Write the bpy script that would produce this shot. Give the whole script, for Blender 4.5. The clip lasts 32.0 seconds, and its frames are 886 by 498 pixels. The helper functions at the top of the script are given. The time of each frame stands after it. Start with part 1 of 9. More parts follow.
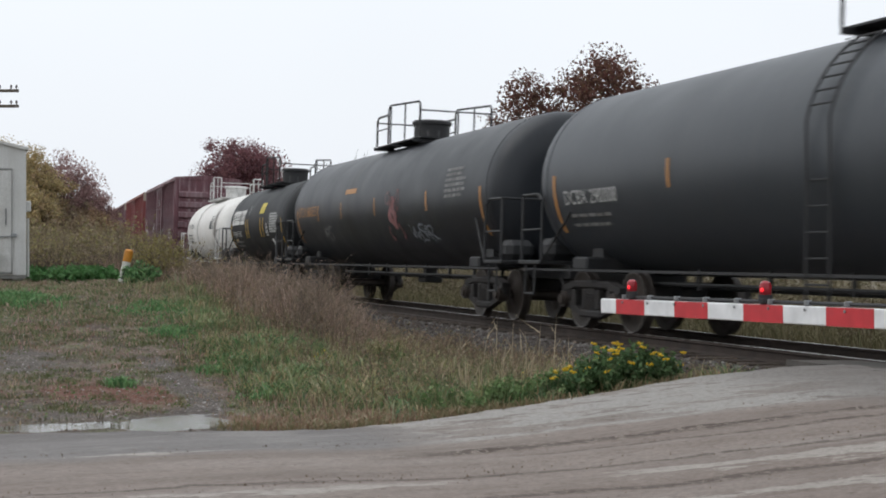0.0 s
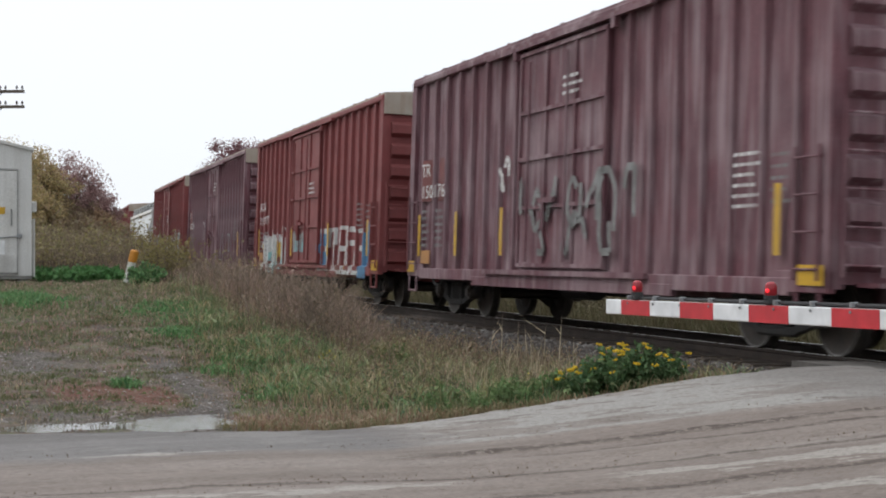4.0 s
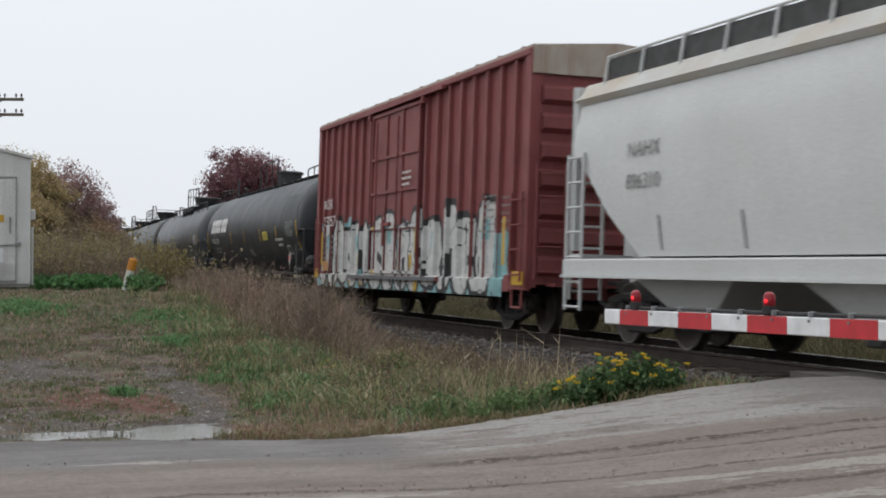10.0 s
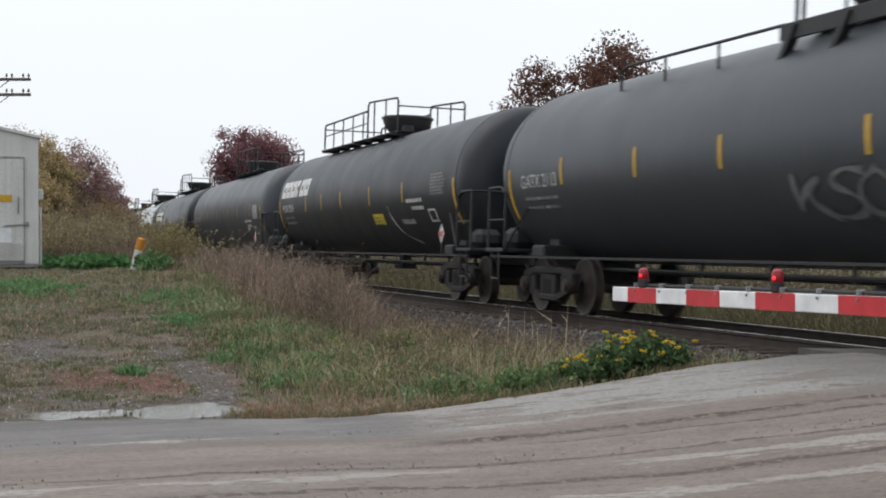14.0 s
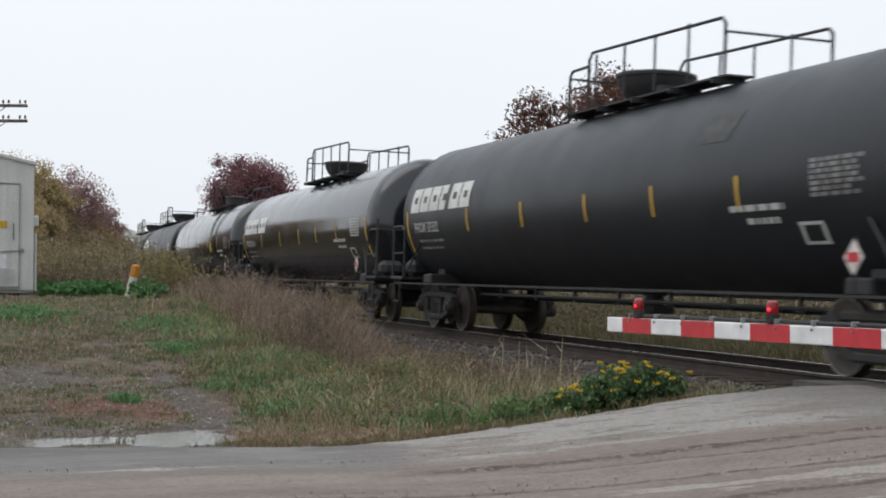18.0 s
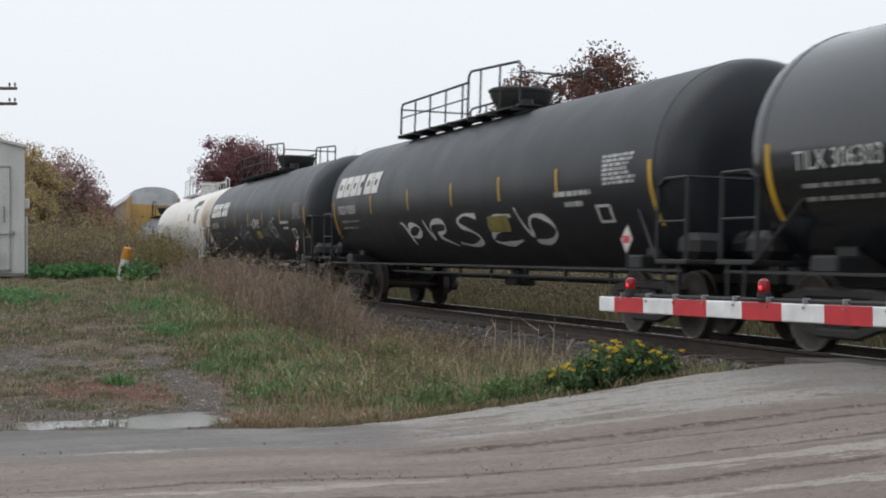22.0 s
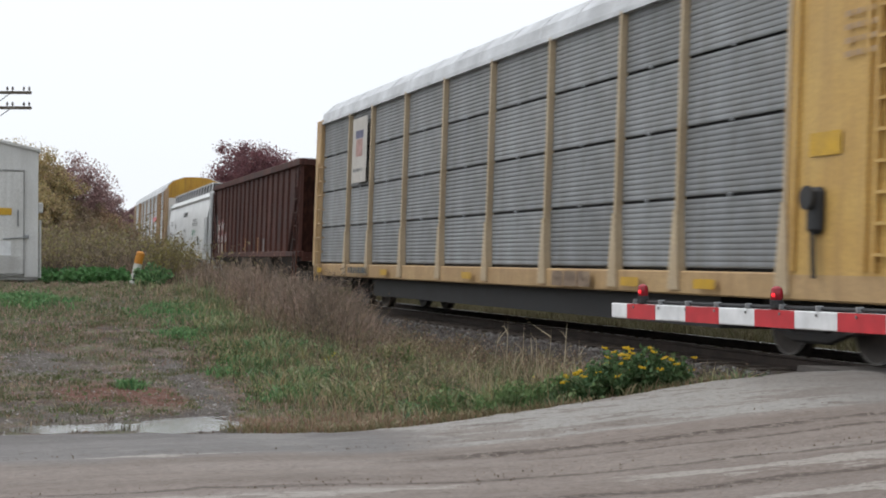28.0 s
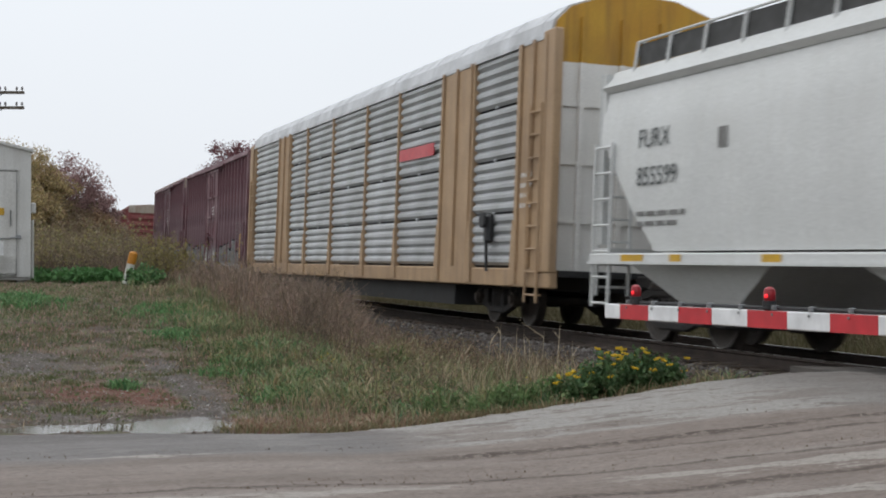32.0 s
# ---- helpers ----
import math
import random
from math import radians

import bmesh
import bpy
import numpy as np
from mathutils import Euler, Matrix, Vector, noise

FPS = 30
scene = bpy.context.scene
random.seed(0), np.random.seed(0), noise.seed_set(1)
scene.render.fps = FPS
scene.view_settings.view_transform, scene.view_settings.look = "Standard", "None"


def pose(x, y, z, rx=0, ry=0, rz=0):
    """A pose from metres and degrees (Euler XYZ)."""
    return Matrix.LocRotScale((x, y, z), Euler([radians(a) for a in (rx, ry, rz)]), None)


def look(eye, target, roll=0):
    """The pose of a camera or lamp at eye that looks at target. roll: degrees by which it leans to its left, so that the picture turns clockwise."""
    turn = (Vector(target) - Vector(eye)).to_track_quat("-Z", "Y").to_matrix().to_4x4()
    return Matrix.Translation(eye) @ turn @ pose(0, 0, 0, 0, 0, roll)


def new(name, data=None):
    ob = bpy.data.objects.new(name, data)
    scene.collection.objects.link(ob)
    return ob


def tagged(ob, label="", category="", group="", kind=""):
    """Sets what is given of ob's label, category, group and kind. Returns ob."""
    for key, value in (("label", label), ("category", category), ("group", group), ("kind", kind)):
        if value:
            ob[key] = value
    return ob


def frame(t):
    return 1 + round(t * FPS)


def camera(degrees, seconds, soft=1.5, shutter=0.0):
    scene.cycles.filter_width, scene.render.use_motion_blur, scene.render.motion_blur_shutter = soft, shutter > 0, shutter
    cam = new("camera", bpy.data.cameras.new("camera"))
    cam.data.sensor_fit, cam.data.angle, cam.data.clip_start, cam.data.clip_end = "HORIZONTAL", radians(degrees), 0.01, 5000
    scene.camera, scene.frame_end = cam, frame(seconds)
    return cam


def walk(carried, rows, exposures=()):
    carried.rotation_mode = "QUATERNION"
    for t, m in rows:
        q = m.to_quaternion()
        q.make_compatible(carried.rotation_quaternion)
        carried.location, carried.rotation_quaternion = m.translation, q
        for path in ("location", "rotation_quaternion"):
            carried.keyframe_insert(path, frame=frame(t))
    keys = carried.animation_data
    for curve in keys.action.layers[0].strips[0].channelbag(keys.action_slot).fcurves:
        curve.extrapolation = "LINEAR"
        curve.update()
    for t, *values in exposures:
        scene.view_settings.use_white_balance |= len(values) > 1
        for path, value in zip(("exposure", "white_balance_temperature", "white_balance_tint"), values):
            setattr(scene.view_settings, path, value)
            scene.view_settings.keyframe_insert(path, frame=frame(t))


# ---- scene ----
# ---- camera: stands still beside the road, held by hand, so that only its aim drifts ----
EYE = (0.0, 0.0, 1.152)  # above the rail's top, which is z = 0
LENS = 33.35
AIM = (  # seconds, yaw, pitch, roll
    (0, 70.331, 0.227, -0.087), (0.5, 70.402, 0.261, -0.073), (1, 70.502, 0.268, -0.129), (1.5, 70.684, 0.159, 0.076),
    (2, 70.678, 0.075, -0.038), (2.5, 70.568, 0.039, -0.128), (4.5, 70.55, 0.298, -0.065), (5, 70.709, 0.186, -0.172),
    (5.5, 70.79, 0.243, -0.066), (6, 70.859, 0.255, 0.052), (6.5, 70.825, 0.265, 0.075), (7, 70.726, 0.307, 0.107),
    (7.5, 70.655, 0.254, -0.082), (8, 70.538, 0.241, -0.157), (8.5, 70.525, 0.331, -0.162), (9, 70.598, 0.414, 0.146),
    (9.5, 70.6, 0.491, 0.243), (10, 70.479, 0.611, 0.122), (10.5, 70.384, 0.542, -0.001), (11, 70.36, 0.451, -0.098),
    (11.5, 70.403, 0.363, 0.18), (12, 70.487, 0.216, 0.244), (12.5, 70.524, -0.04, 0.168), (13, 70.725, -0.115, 0.044),
    (13.5, 70.752, -0.253, -0.226), (14, 70.779, -0.229, -0.104), (14.5, 70.915, 0.022, 0.386), (15, 70.968, 0.226, 0.539),
    (15.5, 70.943, 0.308, 0.494), (17.5, 70.56, 0.773, 0.344), (18, 70.594, 0.901, 0.298), (18.5, 70.49, 0.934, 0.172),
    (19, 70.562, 0.629, 0.193), (19.5, 70.584, 0.556, 0.053), (20, 70.561, 0.444, 0.114), (20.5, 70.442, 0.424, 0.209),
    (21, 70.405, 0.454, 0.243), (21.5, 70.318, 0.463, -0.015), (22, 70.275, 0.143, -0.069), (22.5, 70.285, -0.087, 0.015),
    (23, 70.363, -0.318, 0.037), (23.5, 70.532, -0.508, -0.062), (24, 70.613, -0.558, -0.129), (24.5, 70.612, -0.195, -0.056),
    (25, 70.624, 0.087, 0.043), (25.5, 70.661, -0.079, 0.06), (27.5, 70.727, -0.047, 0.057), (28, 70.758, 0.364, 0.198),
    (28.5, 70.763, 0.366, 0.227), (29, 70.627, 0.22, 0.265), (29.5, 70.588, 0.074, 0.199), (30, 70.566, -0.085, 0.028),
    (30.5, 70.59, -0.062, 0.12), (31, 70.629, 0.213, 0.237), (31.5, 70.591, 0.45, 0.263), (32, 70.493, 0.385, 0.254),
)
cam = camera(LENS, 32.0, soft=1.9, shutter=0.25)
walk(cam, [(t, pose(*EYE, 90 + pitch, 0, yaw) @ pose(0, 0, 0, 0, 0, roll)) for t, yaw, pitch, roll in AIM],
     ((0, -0.06), (3, 0.0), (6, 0.13), (8, 0.1), (9, 0.03), (10, -0.18), (11, -0.02), (12, 0.0), (15, 0.0), (20, -0.13), (22, -0.12), (23.5, 0.02), (24, 0.05), (25, -0.12), (26.5, -0.05), (28, 0.05), (31, 0.06), (32, -0.14)))

# ---- light: an even overcast autumn sky ----
world = bpy.data.worlds.new("overcast_sky")
scene.world = world
world.use_nodes = True
wn, wl = world.node_tree.nodes, world.node_tree.links
wn.clear()
w_sky = wn.new("ShaderNodeTexSky")
w_sky.sky_type, w_sky.sun_disc = "NISHITA", False
w_sky.sun_elevation, w_sky.sun_rotation = radians(38), radians(200)
w_sky.dust_density, w_sky.air_density = 6.0, 1.0
w_co = wn.new("ShaderNodeTexCoord")
w_sep = wn.new("ShaderNodeSeparateXYZ")
wl.new(w_co.outputs["Generated"], w_sep.inputs[0])
w_ramp = wn.new("ShaderNodeValToRGB")
w_ramp.color_ramp.elements[0].position, w_ramp.color_ramp.elements[0].color = 0.0, (0.80, 0.835, 0.885, 1)
w_ramp.color_ramp.elements[1].position, w_ramp.color_ramp.elements[1].color = 0.45, (0.90, 0.95, 1.0, 1)
wl.new(w_sep.outputs["Z"], w_ramp.inputs[0])
w_noise = wn.new("ShaderNodeTexNoise")
w_noise.inputs["Scale"].default_value, w_noise.inputs["Detail"].default_value = 2.2, 3.0
wl.new(w_co.outputs["Generated"], w_noise.inputs["Vector"])
w_cloud = wn.new("ShaderNodeMixRGB")
w_cloud.blend_type = "MULTIPLY"
w_cloud.inputs[0].default_value = 0.12
wl.new(w_ramp.outputs[0], w_cloud.inputs[1])
wl.new(w_noise.outputs["Fac"], w_cloud.inputs[2])
w_bg1, w_bg2, w_add, w_out = (wn.new("ShaderNodeBackground"), wn.new("ShaderNodeBackground"), wn.new("ShaderNodeAddShader"),
                              wn.new("ShaderNodeOutputWorld"))
wl.new(w_sky.outputs[0], w_bg1.inputs[0])
w_bg1.inputs[1].default_value = 0.008
wl.new(w_cloud.outputs[0], w_bg2.inputs[0])
w_bg2.inputs[1].default_value = 1.17
wl.new(w_bg1.outputs[0], w_add.inputs[0])
wl.new(w_bg2.outputs[0], w_add.inputs[1])
wl.new(w_add.outputs[0], w_out.inputs[0])
sun_data = bpy.data.lights.new("sun", "SUN")
sun_data.energy, sun_data.angle, sun_data.color = 1.1, radians(55), (1.0, 0.992, 0.985)
sun = new("sun", sun_data)
sun.matrix_world = look((0, 0, 60), (14, 24, 0))

# ---- materials ----
MATS = {}


def material(name, colour, rough=0.6, metal=0.0, second=None, scale=6.0, grain=40.0, bump=0.15, streak=0.0, dirt=None, dirt_amount=0.0,
             vary=0.0, spec=0.4, emit=0.0, stretch=(1, 1, 1), dist=0.01):
    """A surface with variation at two scales, upright streaks and dirt blotches."""
    if name in MATS:
        return MATS[name]
    m = MATS[name] = bpy.data.materials.new(name)
    m.use_nodes = True
    n, l = m.node_tree.nodes, m.node_tree.links
    b = n["Principled BSDF"]
    b.inputs["Roughness"].default_value, b.inputs["Metallic"].default_value = rough, metal
    b.inputs["Specular IOR Level"].default_value = spec
    co = n.new("ShaderNodeTexCoord")
    mp = n.new("ShaderNodeMapping")
    mp.inputs["Scale"].default_value = stretch
    l.new(co.outputs["Object"], mp.inputs[0])

    def tex(sc, detail=4.0, vec=None):
        t = n.new("ShaderNodeTexNoise")
        t.inputs["Scale"].default_value, t.inputs["Detail"].default_value = sc, detail
        l.new((vec or mp).outputs[0], t.inputs["Vector"])
        return t

    def ramp(src, lo, hi):
        r = n.new("ShaderNodeMapRange")
        r.inputs["From Min"].default_value, r.inputs["From Max"].default_value = lo, hi
        l.new(src, r.inputs["Value"])
        return r.outputs["Result"]

    def mix(fac, a, c):
        x = n.new("ShaderNodeMix")
        x.data_type = "RGBA"
        if fac is not None:
            l.new(fac, x.inputs["Factor"])
        for sock, val in ((x.inputs["A"], a), (x.inputs["B"], c)):
            if isinstance(val, tuple):
                sock.default_value = (*val[:3], 1)
            else:
                l.new(val, sock)
        return x.outputs["Result"]

    second = second or tuple(c * 0.7 for c in colour)
    big = tex(scale)
    col = mix(ramp(big.outputs["Fac"], 0.35, 0.65), colour, second)
    small = tex(grain, 6.0)
    dark = n.new("ShaderNodeMix")
    dark.data_type, dark.blend_type = "RGBA", "MULTIPLY"
    dark.inputs["Factor"].default_value = 0.35
    l.new(col, dark.inputs["A"])
    l.new(ramp(small.outputs["Fac"], 0.15, 0.7), dark.inputs["B"])
    col = dark.outputs["Result"]
    if streak:
        mp2 = n.new("ShaderNodeMapping")
        mp2.inputs["Scale"].default_value = (5.0, 5.0, 0.35)
        l.new(co.outputs["Object"], mp2.inputs[0])
        st = tex(1.6, 5.0, mp2)
        fac = n.new("ShaderNodeMath")
        fac.operation = "MULTIPLY"
        l.new(ramp(st.outputs["Fac"], 0.48, 0.72), fac.inputs[0])
        fac.inputs[1].default_value = streak
        col = mix(fac.outputs[0], col, dirt or (0.3, 0.25, 0.22))
    if dirt_amount:
        dt = tex(scale * 0.45, 7.0)
        fac = n.new("ShaderNodeMath")
        fac.operation = "MULTIPLY"
        l.new(ramp(dt.outputs["Fac"], 0.5, 0.7), fac.inputs[0])
        fac.inputs[1].default_value = dirt_amount
        col = mix(fac.outputs[0], col, dirt or (0.3, 0.25, 0.22))
    if vary:
        oi = n.new("ShaderNodeObjectInfo")
        hs = n.new("ShaderNodeHueSaturation")
        r = n.new("ShaderNodeMapRange")
        r.inputs["To Min"].default_value, r.inputs["To Max"].default_value = 1 - vary, 1 + vary
        l.new(oi.outputs["Random"], r.inputs["Value"])
        l.new(r.outputs["Result"], hs.inputs["Value"])
        l.new(col, hs.inputs["Color"])
        col = hs.outputs["Color"]
    l.new(col, b.inputs["Base Color"])
    if bump:
        bp = n.new("ShaderNodeBump")
        bp.inputs["Strength"].default_value, bp.inputs["Distance"].default_value = bump, dist
        l.new(small.outputs["Fac"], bp.inputs["Height"])
        l.new(bp.outputs[0], b.inputs["Normal"])
    rr = n.new("ShaderNodeMapRange")
    rr.inputs["To Min"].default_value, rr.inputs["To Max"].default_value = max(rough - 0.12, 0.02), min(rough + 0.12, 1)
    l.new(big.outputs["Fac"], rr.inputs["Value"])
    l.new(rr.outputs["Result"], b.inputs["Roughness"])
    if emit:
        b.inputs["Emission Color"].default_value, b.inputs["Emission Strength"].default_value = (*colour, 1), emit
    return m


def leafy(name, colours, rough=0.65, translucent=0.25, spread=1.0):
    """Foliage whose pieces differ in colour one by one; spread draws the colours apart."""
    if name in MATS:
        return MATS[name]
    mean = [sum(c[k] for c in colours) / len(colours) for k in range(3)]
    colours = [tuple(max(0.018, mean[k] + spread * (c[k] - mean[k])) for k in range(3)) for c in colours]
    m = MATS[name] = bpy.data.materials.new(name)
    m.use_nodes = True
    n, l = m.node_tree.nodes, m.node_tree.links
    b, out = n["Principled BSDF"], n["Material Output"]
    geo = n.new("ShaderNodeNewGeometry")
    r = n.new("ShaderNodeValToRGB")
    while len(r.color_ramp.elements) < len(colours):
        r.color_ramp.elements.new(0.5)
    for i, c in enumerate(colours):
        r.color_ramp.elements[i].position, r.color_ramp.elements[i].color = i / (len(colours) - 1), (*c, 1)
    l.new(geo.outputs["Random Per Island"], r.inputs[0])
    l.new(r.outputs[0], b.inputs["Base Color"])
    b.inputs["Roughness"].default_value, b.inputs["Specular IOR Level"].default_value = rough, 0.25
    tr = n.new("ShaderNodeBsdfTranslucent")
    l.new(r.outputs[0], tr.inputs[0])
    mx = n.new("ShaderNodeMixShader")
    mx.inputs[0].default_value = translucent
    l.new(b.outputs[0], mx.inputs[1])
    l.new(tr.outputs[0], mx.inputs[2])
    l.new(mx.outputs[0], out.inputs[0])
    return m


M_TANK = material("black_tank_paint", (0.0180, 0.0205, 0.0255), 0.42, second=(0.0225, 0.0255, 0.0310), scale=1.2, grain=60, bump=0.05, streak=0.25, spec=0.3,
                  dirt=(0.028, 0.030, 0.034), dirt_amount=0.3)
M_TANK2 = material("greyed_black_tank_paint", (0.0400, 0.0455, 0.0540), 0.42, second=(0.0480, 0.0535, 0.0620), scale=1.0, grain=60, bump=0.05,
                   streak=0.3, dirt=(0.056, 0.058, 0.062), dirt_amount=0.3)
M_DEEP = material("deep_black_tank_paint", (0.0095, 0.0105, 0.0125), 0.55, second=(0.0125, 0.0135, 0.0155), scale=1.2, grain=60, bump=0.03, streak=0.2, spec=0.22, dirt=(0.016, 0.017, 0.018), dirt_amount=0.2)
M_BLACK = material("sooty_black_steel", (0.021, 0.022, 0.0245), 0.6, second=(0.033, 0.032, 0.033), scale=3, bump=0.2)
M_TRUCK = material("greasy_brown_cast_steel", (0.021, 0.0200, 0.0205), 0.75, second=(0.036, 0.031, 0.029), scale=5, bump=0.35)
M_WHEEL = material("rusty_wheel_steel", (0.042, 0.036, 0.033), 0.55, second=(0.068, 0.054, 0.046), scale=5, bump=0.2, metal=0.3)
# pale metal that stands for the highlight round the wheel rims
M_RIM_HIGHLIGHT = material("worn_bright_tread", (0.20, 0.19, 0.18), 0.5, metal=0.6, bump=0.05)
M_WHITE = material("white_tank_paint", (0.82, 0.805, 0.78), 0.5, second=(0.77, 0.75, 0.715), scale=1.3, grain=50, bump=0.05, streak=0.10,
                   dirt=(0.40, 0.33, 0.26), dirt_amount=0.2)
M_WHITE_RAIL = material("white_rail_paint", (0.72, 0.71, 0.69), 0.5, bump=0.08)
M_MAROON = material("plum_boxcar_paint", (0.162, 0.065, 0.079), 0.6, second=(0.122, 0.053, 0.065), scale=1.6, grain=30, streak=0.7,
                    dirt=(0.33, 0.25, 0.265), dirt_amount=0.45, bump=0.12, spec=0.3)
M_RED = material("oxide_red_boxcar_paint", (0.245, 0.066, 0.066), 0.6, second=(0.205, 0.060, 0.060), scale=1.5, grain=30, streak=0.35,
                 dirt=(0.215, 0.088, 0.082), dirt_amount=0.3, bump=0.12, spec=0.25)
M_BROWN = material("dark_brown_hopper_paint", (0.036, 0.016, 0.014), 0.7, second=(0.066, 0.024, 0.019), scale=1.1, grain=30, streak=0.7, spec=0.25,
                   dirt=(0.120, 0.047, 0.034), dirt_amount=0.6, bump=0.12)
M_GREY = material("pale_grey_hopper_paint", (0.60, 0.61, 0.605), 0.5, second=(0.56, 0.57, 0.565), scale=0.9, grain=40, streak=0.12,
                  dirt=(0.42, 0.41, 0.38), dirt_amount=0.2, bump=0.05)
M_GREY2 = material("white_grey_hopper_paint", (0.66, 0.67, 0.665), 0.45, second=(0.61, 0.62, 0.615), scale=0.9, grain=40, streak=0.15,
                   dirt=(0.4, 0.39, 0.36), dirt_amount=0.15, bump=0.05)
M_ROOFCREAM = material("cream_end_panel_paint", (0.42, 0.37, 0.31), 0.6, second=(0.34, 0.28, 0.23), scale=2, streak=0.5, dirt=(0.22, 0.12, 0.08))
M_GALV = material("dull_galvanised_panels", (0.265, 0.275, 0.285), 0.6, metal=0.1, second=(0.205, 0.212, 0.218), scale=1.5, grain=60, streak=0.7,
                  dirt=(0.17, 0.165, 0.155), dirt_amount=0.45, bump=0.08, vary=0.14)
M_GALV2 = material("bright_galvanised_panels", (0.53, 0.545, 0.56), 0.5, metal=0.1, second=(0.46, 0.47, 0.48), scale=1.2, grain=60, streak=0.3,
                   dirt=(0.25, 0.24, 0.22), dirt_amount=0.3, bump=0.08, vary=0.1)
M_YELLOW = material("faded_yellow_rack_paint", (0.50, 0.335, 0.165), 0.6, second=(0.43, 0.28, 0.14), scale=1.6, grain=30, streak=0.4,
                    dirt=(0.24, 0.15, 0.08), dirt_amount=0.3, bump=0.1)
M_YELLOW2 = material("golden_end_door_paint", (0.55, 0.31, 0.03), 0.55, second=(0.5, 0.26, 0.03), scale=1.6, streak=0.5, dirt=(0.16, 0.09, 0.03),
                     dirt_amount=0.3)
M_CREAMPOST = material("cream_rack_post_paint", (0.54, 0.43, 0.29), 0.6, second=(0.47, 0.36, 0.23), scale=1.6, grain=30, streak=0.4, dirt=(0.27, 0.19, 0.12), dirt_amount=0.3, bump=0.1)
M_GOLD = material("golden_rack_end_paint", (0.60, 0.385, 0.12), 0.55, second=(0.54, 0.33, 0.10), scale=1.4, grain=30, streak=0.45, dirt=(0.30, 0.18, 0.07), dirt_amount=0.35, bump=0.08)
M_TAN = material("tan_rack_post_paint", (0.46, 0.31, 0.18), 0.6, second=(0.40, 0.27, 0.16), scale=1.6, streak=0.4, dirt=(0.2, 0.14, 0.1),
                 dirt_amount=0.3)
M_ROOFWHITE = material("pale_rack_roof_metal", (0.62, 0.63, 0.65), 0.4, metal=0.15, scale=1.5, streak=0.2, dirt=(0.4, 0.38, 0.35), bump=0.05)
M_STRIPE = material("yellow_reflective_stripe", (0.62, 0.36, 0.02), 0.5, second=(0.5, 0.3, 0.04), scale=3)
M_ORANGE = material("orange_reflective_stripe", (0.48, 0.22, 0.06), 0.5, second=(0.4, 0.2, 0.07), scale=3)
M_LETTER = material("white_stencil_paint", (0.72, 0.72, 0.70), 0.55, second=(0.62, 0.61, 0.59), scale=3)
M_FADED = material("faded_white_stencil", (0.26, 0.26, 0.255), 0.6, second=(0.16, 0.155, 0.15), scale=4)
M_DARKLET = material("dark_grey_stencil", (0.09, 0.10, 0.10), 0.6, scale=4)
M_GREENLET = material("green_slogan_paint", (0.10, 0.32, 0.20), 0.6, scale=4)
M_LABEL = material("yellow_sticker", (0.66, 0.52, 0.03), 0.5, scale=4)
M_PINK = material("placard_card", (0.72, 0.66, 0.64), 0.5, scale=8)
M_REDPAINT = material("red_reflective_sheet", (0.56, 0.035, 0.045), 0.4, second=(0.50, 0.03, 0.04), scale=1.5, grain=8, bump=0.0)
M_WHITESHEET = material("white_reflective_sheet", (0.78, 0.79, 0.80), 0.4, second=(0.73, 0.74, 0.75), scale=1.5, grain=8, bump=0.0)
G_WHITE = material("white_spray_paint", (0.62, 0.62, 0.60), 0.6, second=(0.5, 0.5, 0.49), scale=5)
G_DUSTY = material("dusty_rose_spray_paint", (0.26, 0.17, 0.17), 0.6, second=(0.17, 0.11, 0.11), scale=4)
G_SILVER = material("silver_spray_paint", (0.38, 0.38, 0.37), 0.45, second=(0.28, 0.28, 0.27), scale=3, metal=0.2)
G_CYAN = material("pale_cyan_spray_paint", (0.28, 0.50, 0.52), 0.6, scale=4)
G_BLACK = material("black_spray_paint", (0.03, 0.03, 0.032), 0.6, scale=4)
G_YELLOW = material("yellow_spray_paint", (0.62, 0.40, 0.06), 0.6, scale=4)
G_BLUE = material("blue_spray_paint", (0.10, 0.24, 0.40), 0.6, scale=4)
G_PINK = material("dull_pink_spray_paint", (0.30, 0.13, 0.13), 0.6, second=(0.2, 0.09, 0.09), scale=4)
M_REDPANEL = material("bright_red_number_panel", (0.19, 0.045, 0.042), 0.6, second=(0.15, 0.04, 0.038), scale=3)
M_STENCIL = material("greyed_white_stencil", (0.58, 0.58, 0.57), 0.55, second=(0.46, 0.46, 0.45), scale=4)
M_PRIMER = material("dark_grey_primer", (0.030, 0.034, 0.036), 0.55, second=(0.038, 0.042, 0.043), scale=2)
G_PALEYELLOW = material("thin_yellow_spray_paint", (0.62, 0.50, 0.22), 0.6, second=(0.66, 0.60, 0.42), scale=5)
G_MIST = material("thin_grey_overspray", (0.055, 0.056, 0.056), 0.6, second=(0.035, 0.036, 0.036), scale=6)
G_FROST = material("frosty_blue_white_spray", (0.34, 0.37, 0.40), 0.6, second=(0.22, 0.25, 0.28), scale=5)
M_GLOSS = material("glossy_black_tank_paint", (0.0120, 0.0140, 0.0185), 0.15, second=(0.0150, 0.0172, 0.0220), scale=1.2, grain=60, bump=0.015, streak=0.2, dirt=(0.017, 0.0185, 0.022), dirt_amount=0.15, spec=0.66)
G_SLATE = material("dark_slate_spray_paint", (0.10, 0.108, 0.115), 0.6, second=(0.15, 0.155, 0.16), scale=4)
G_GREENISH = material("thin_green_spray_paint", (0.42, 0.52, 0.46), 0.6, second=(0.55, 0.60, 0.55), scale=5)
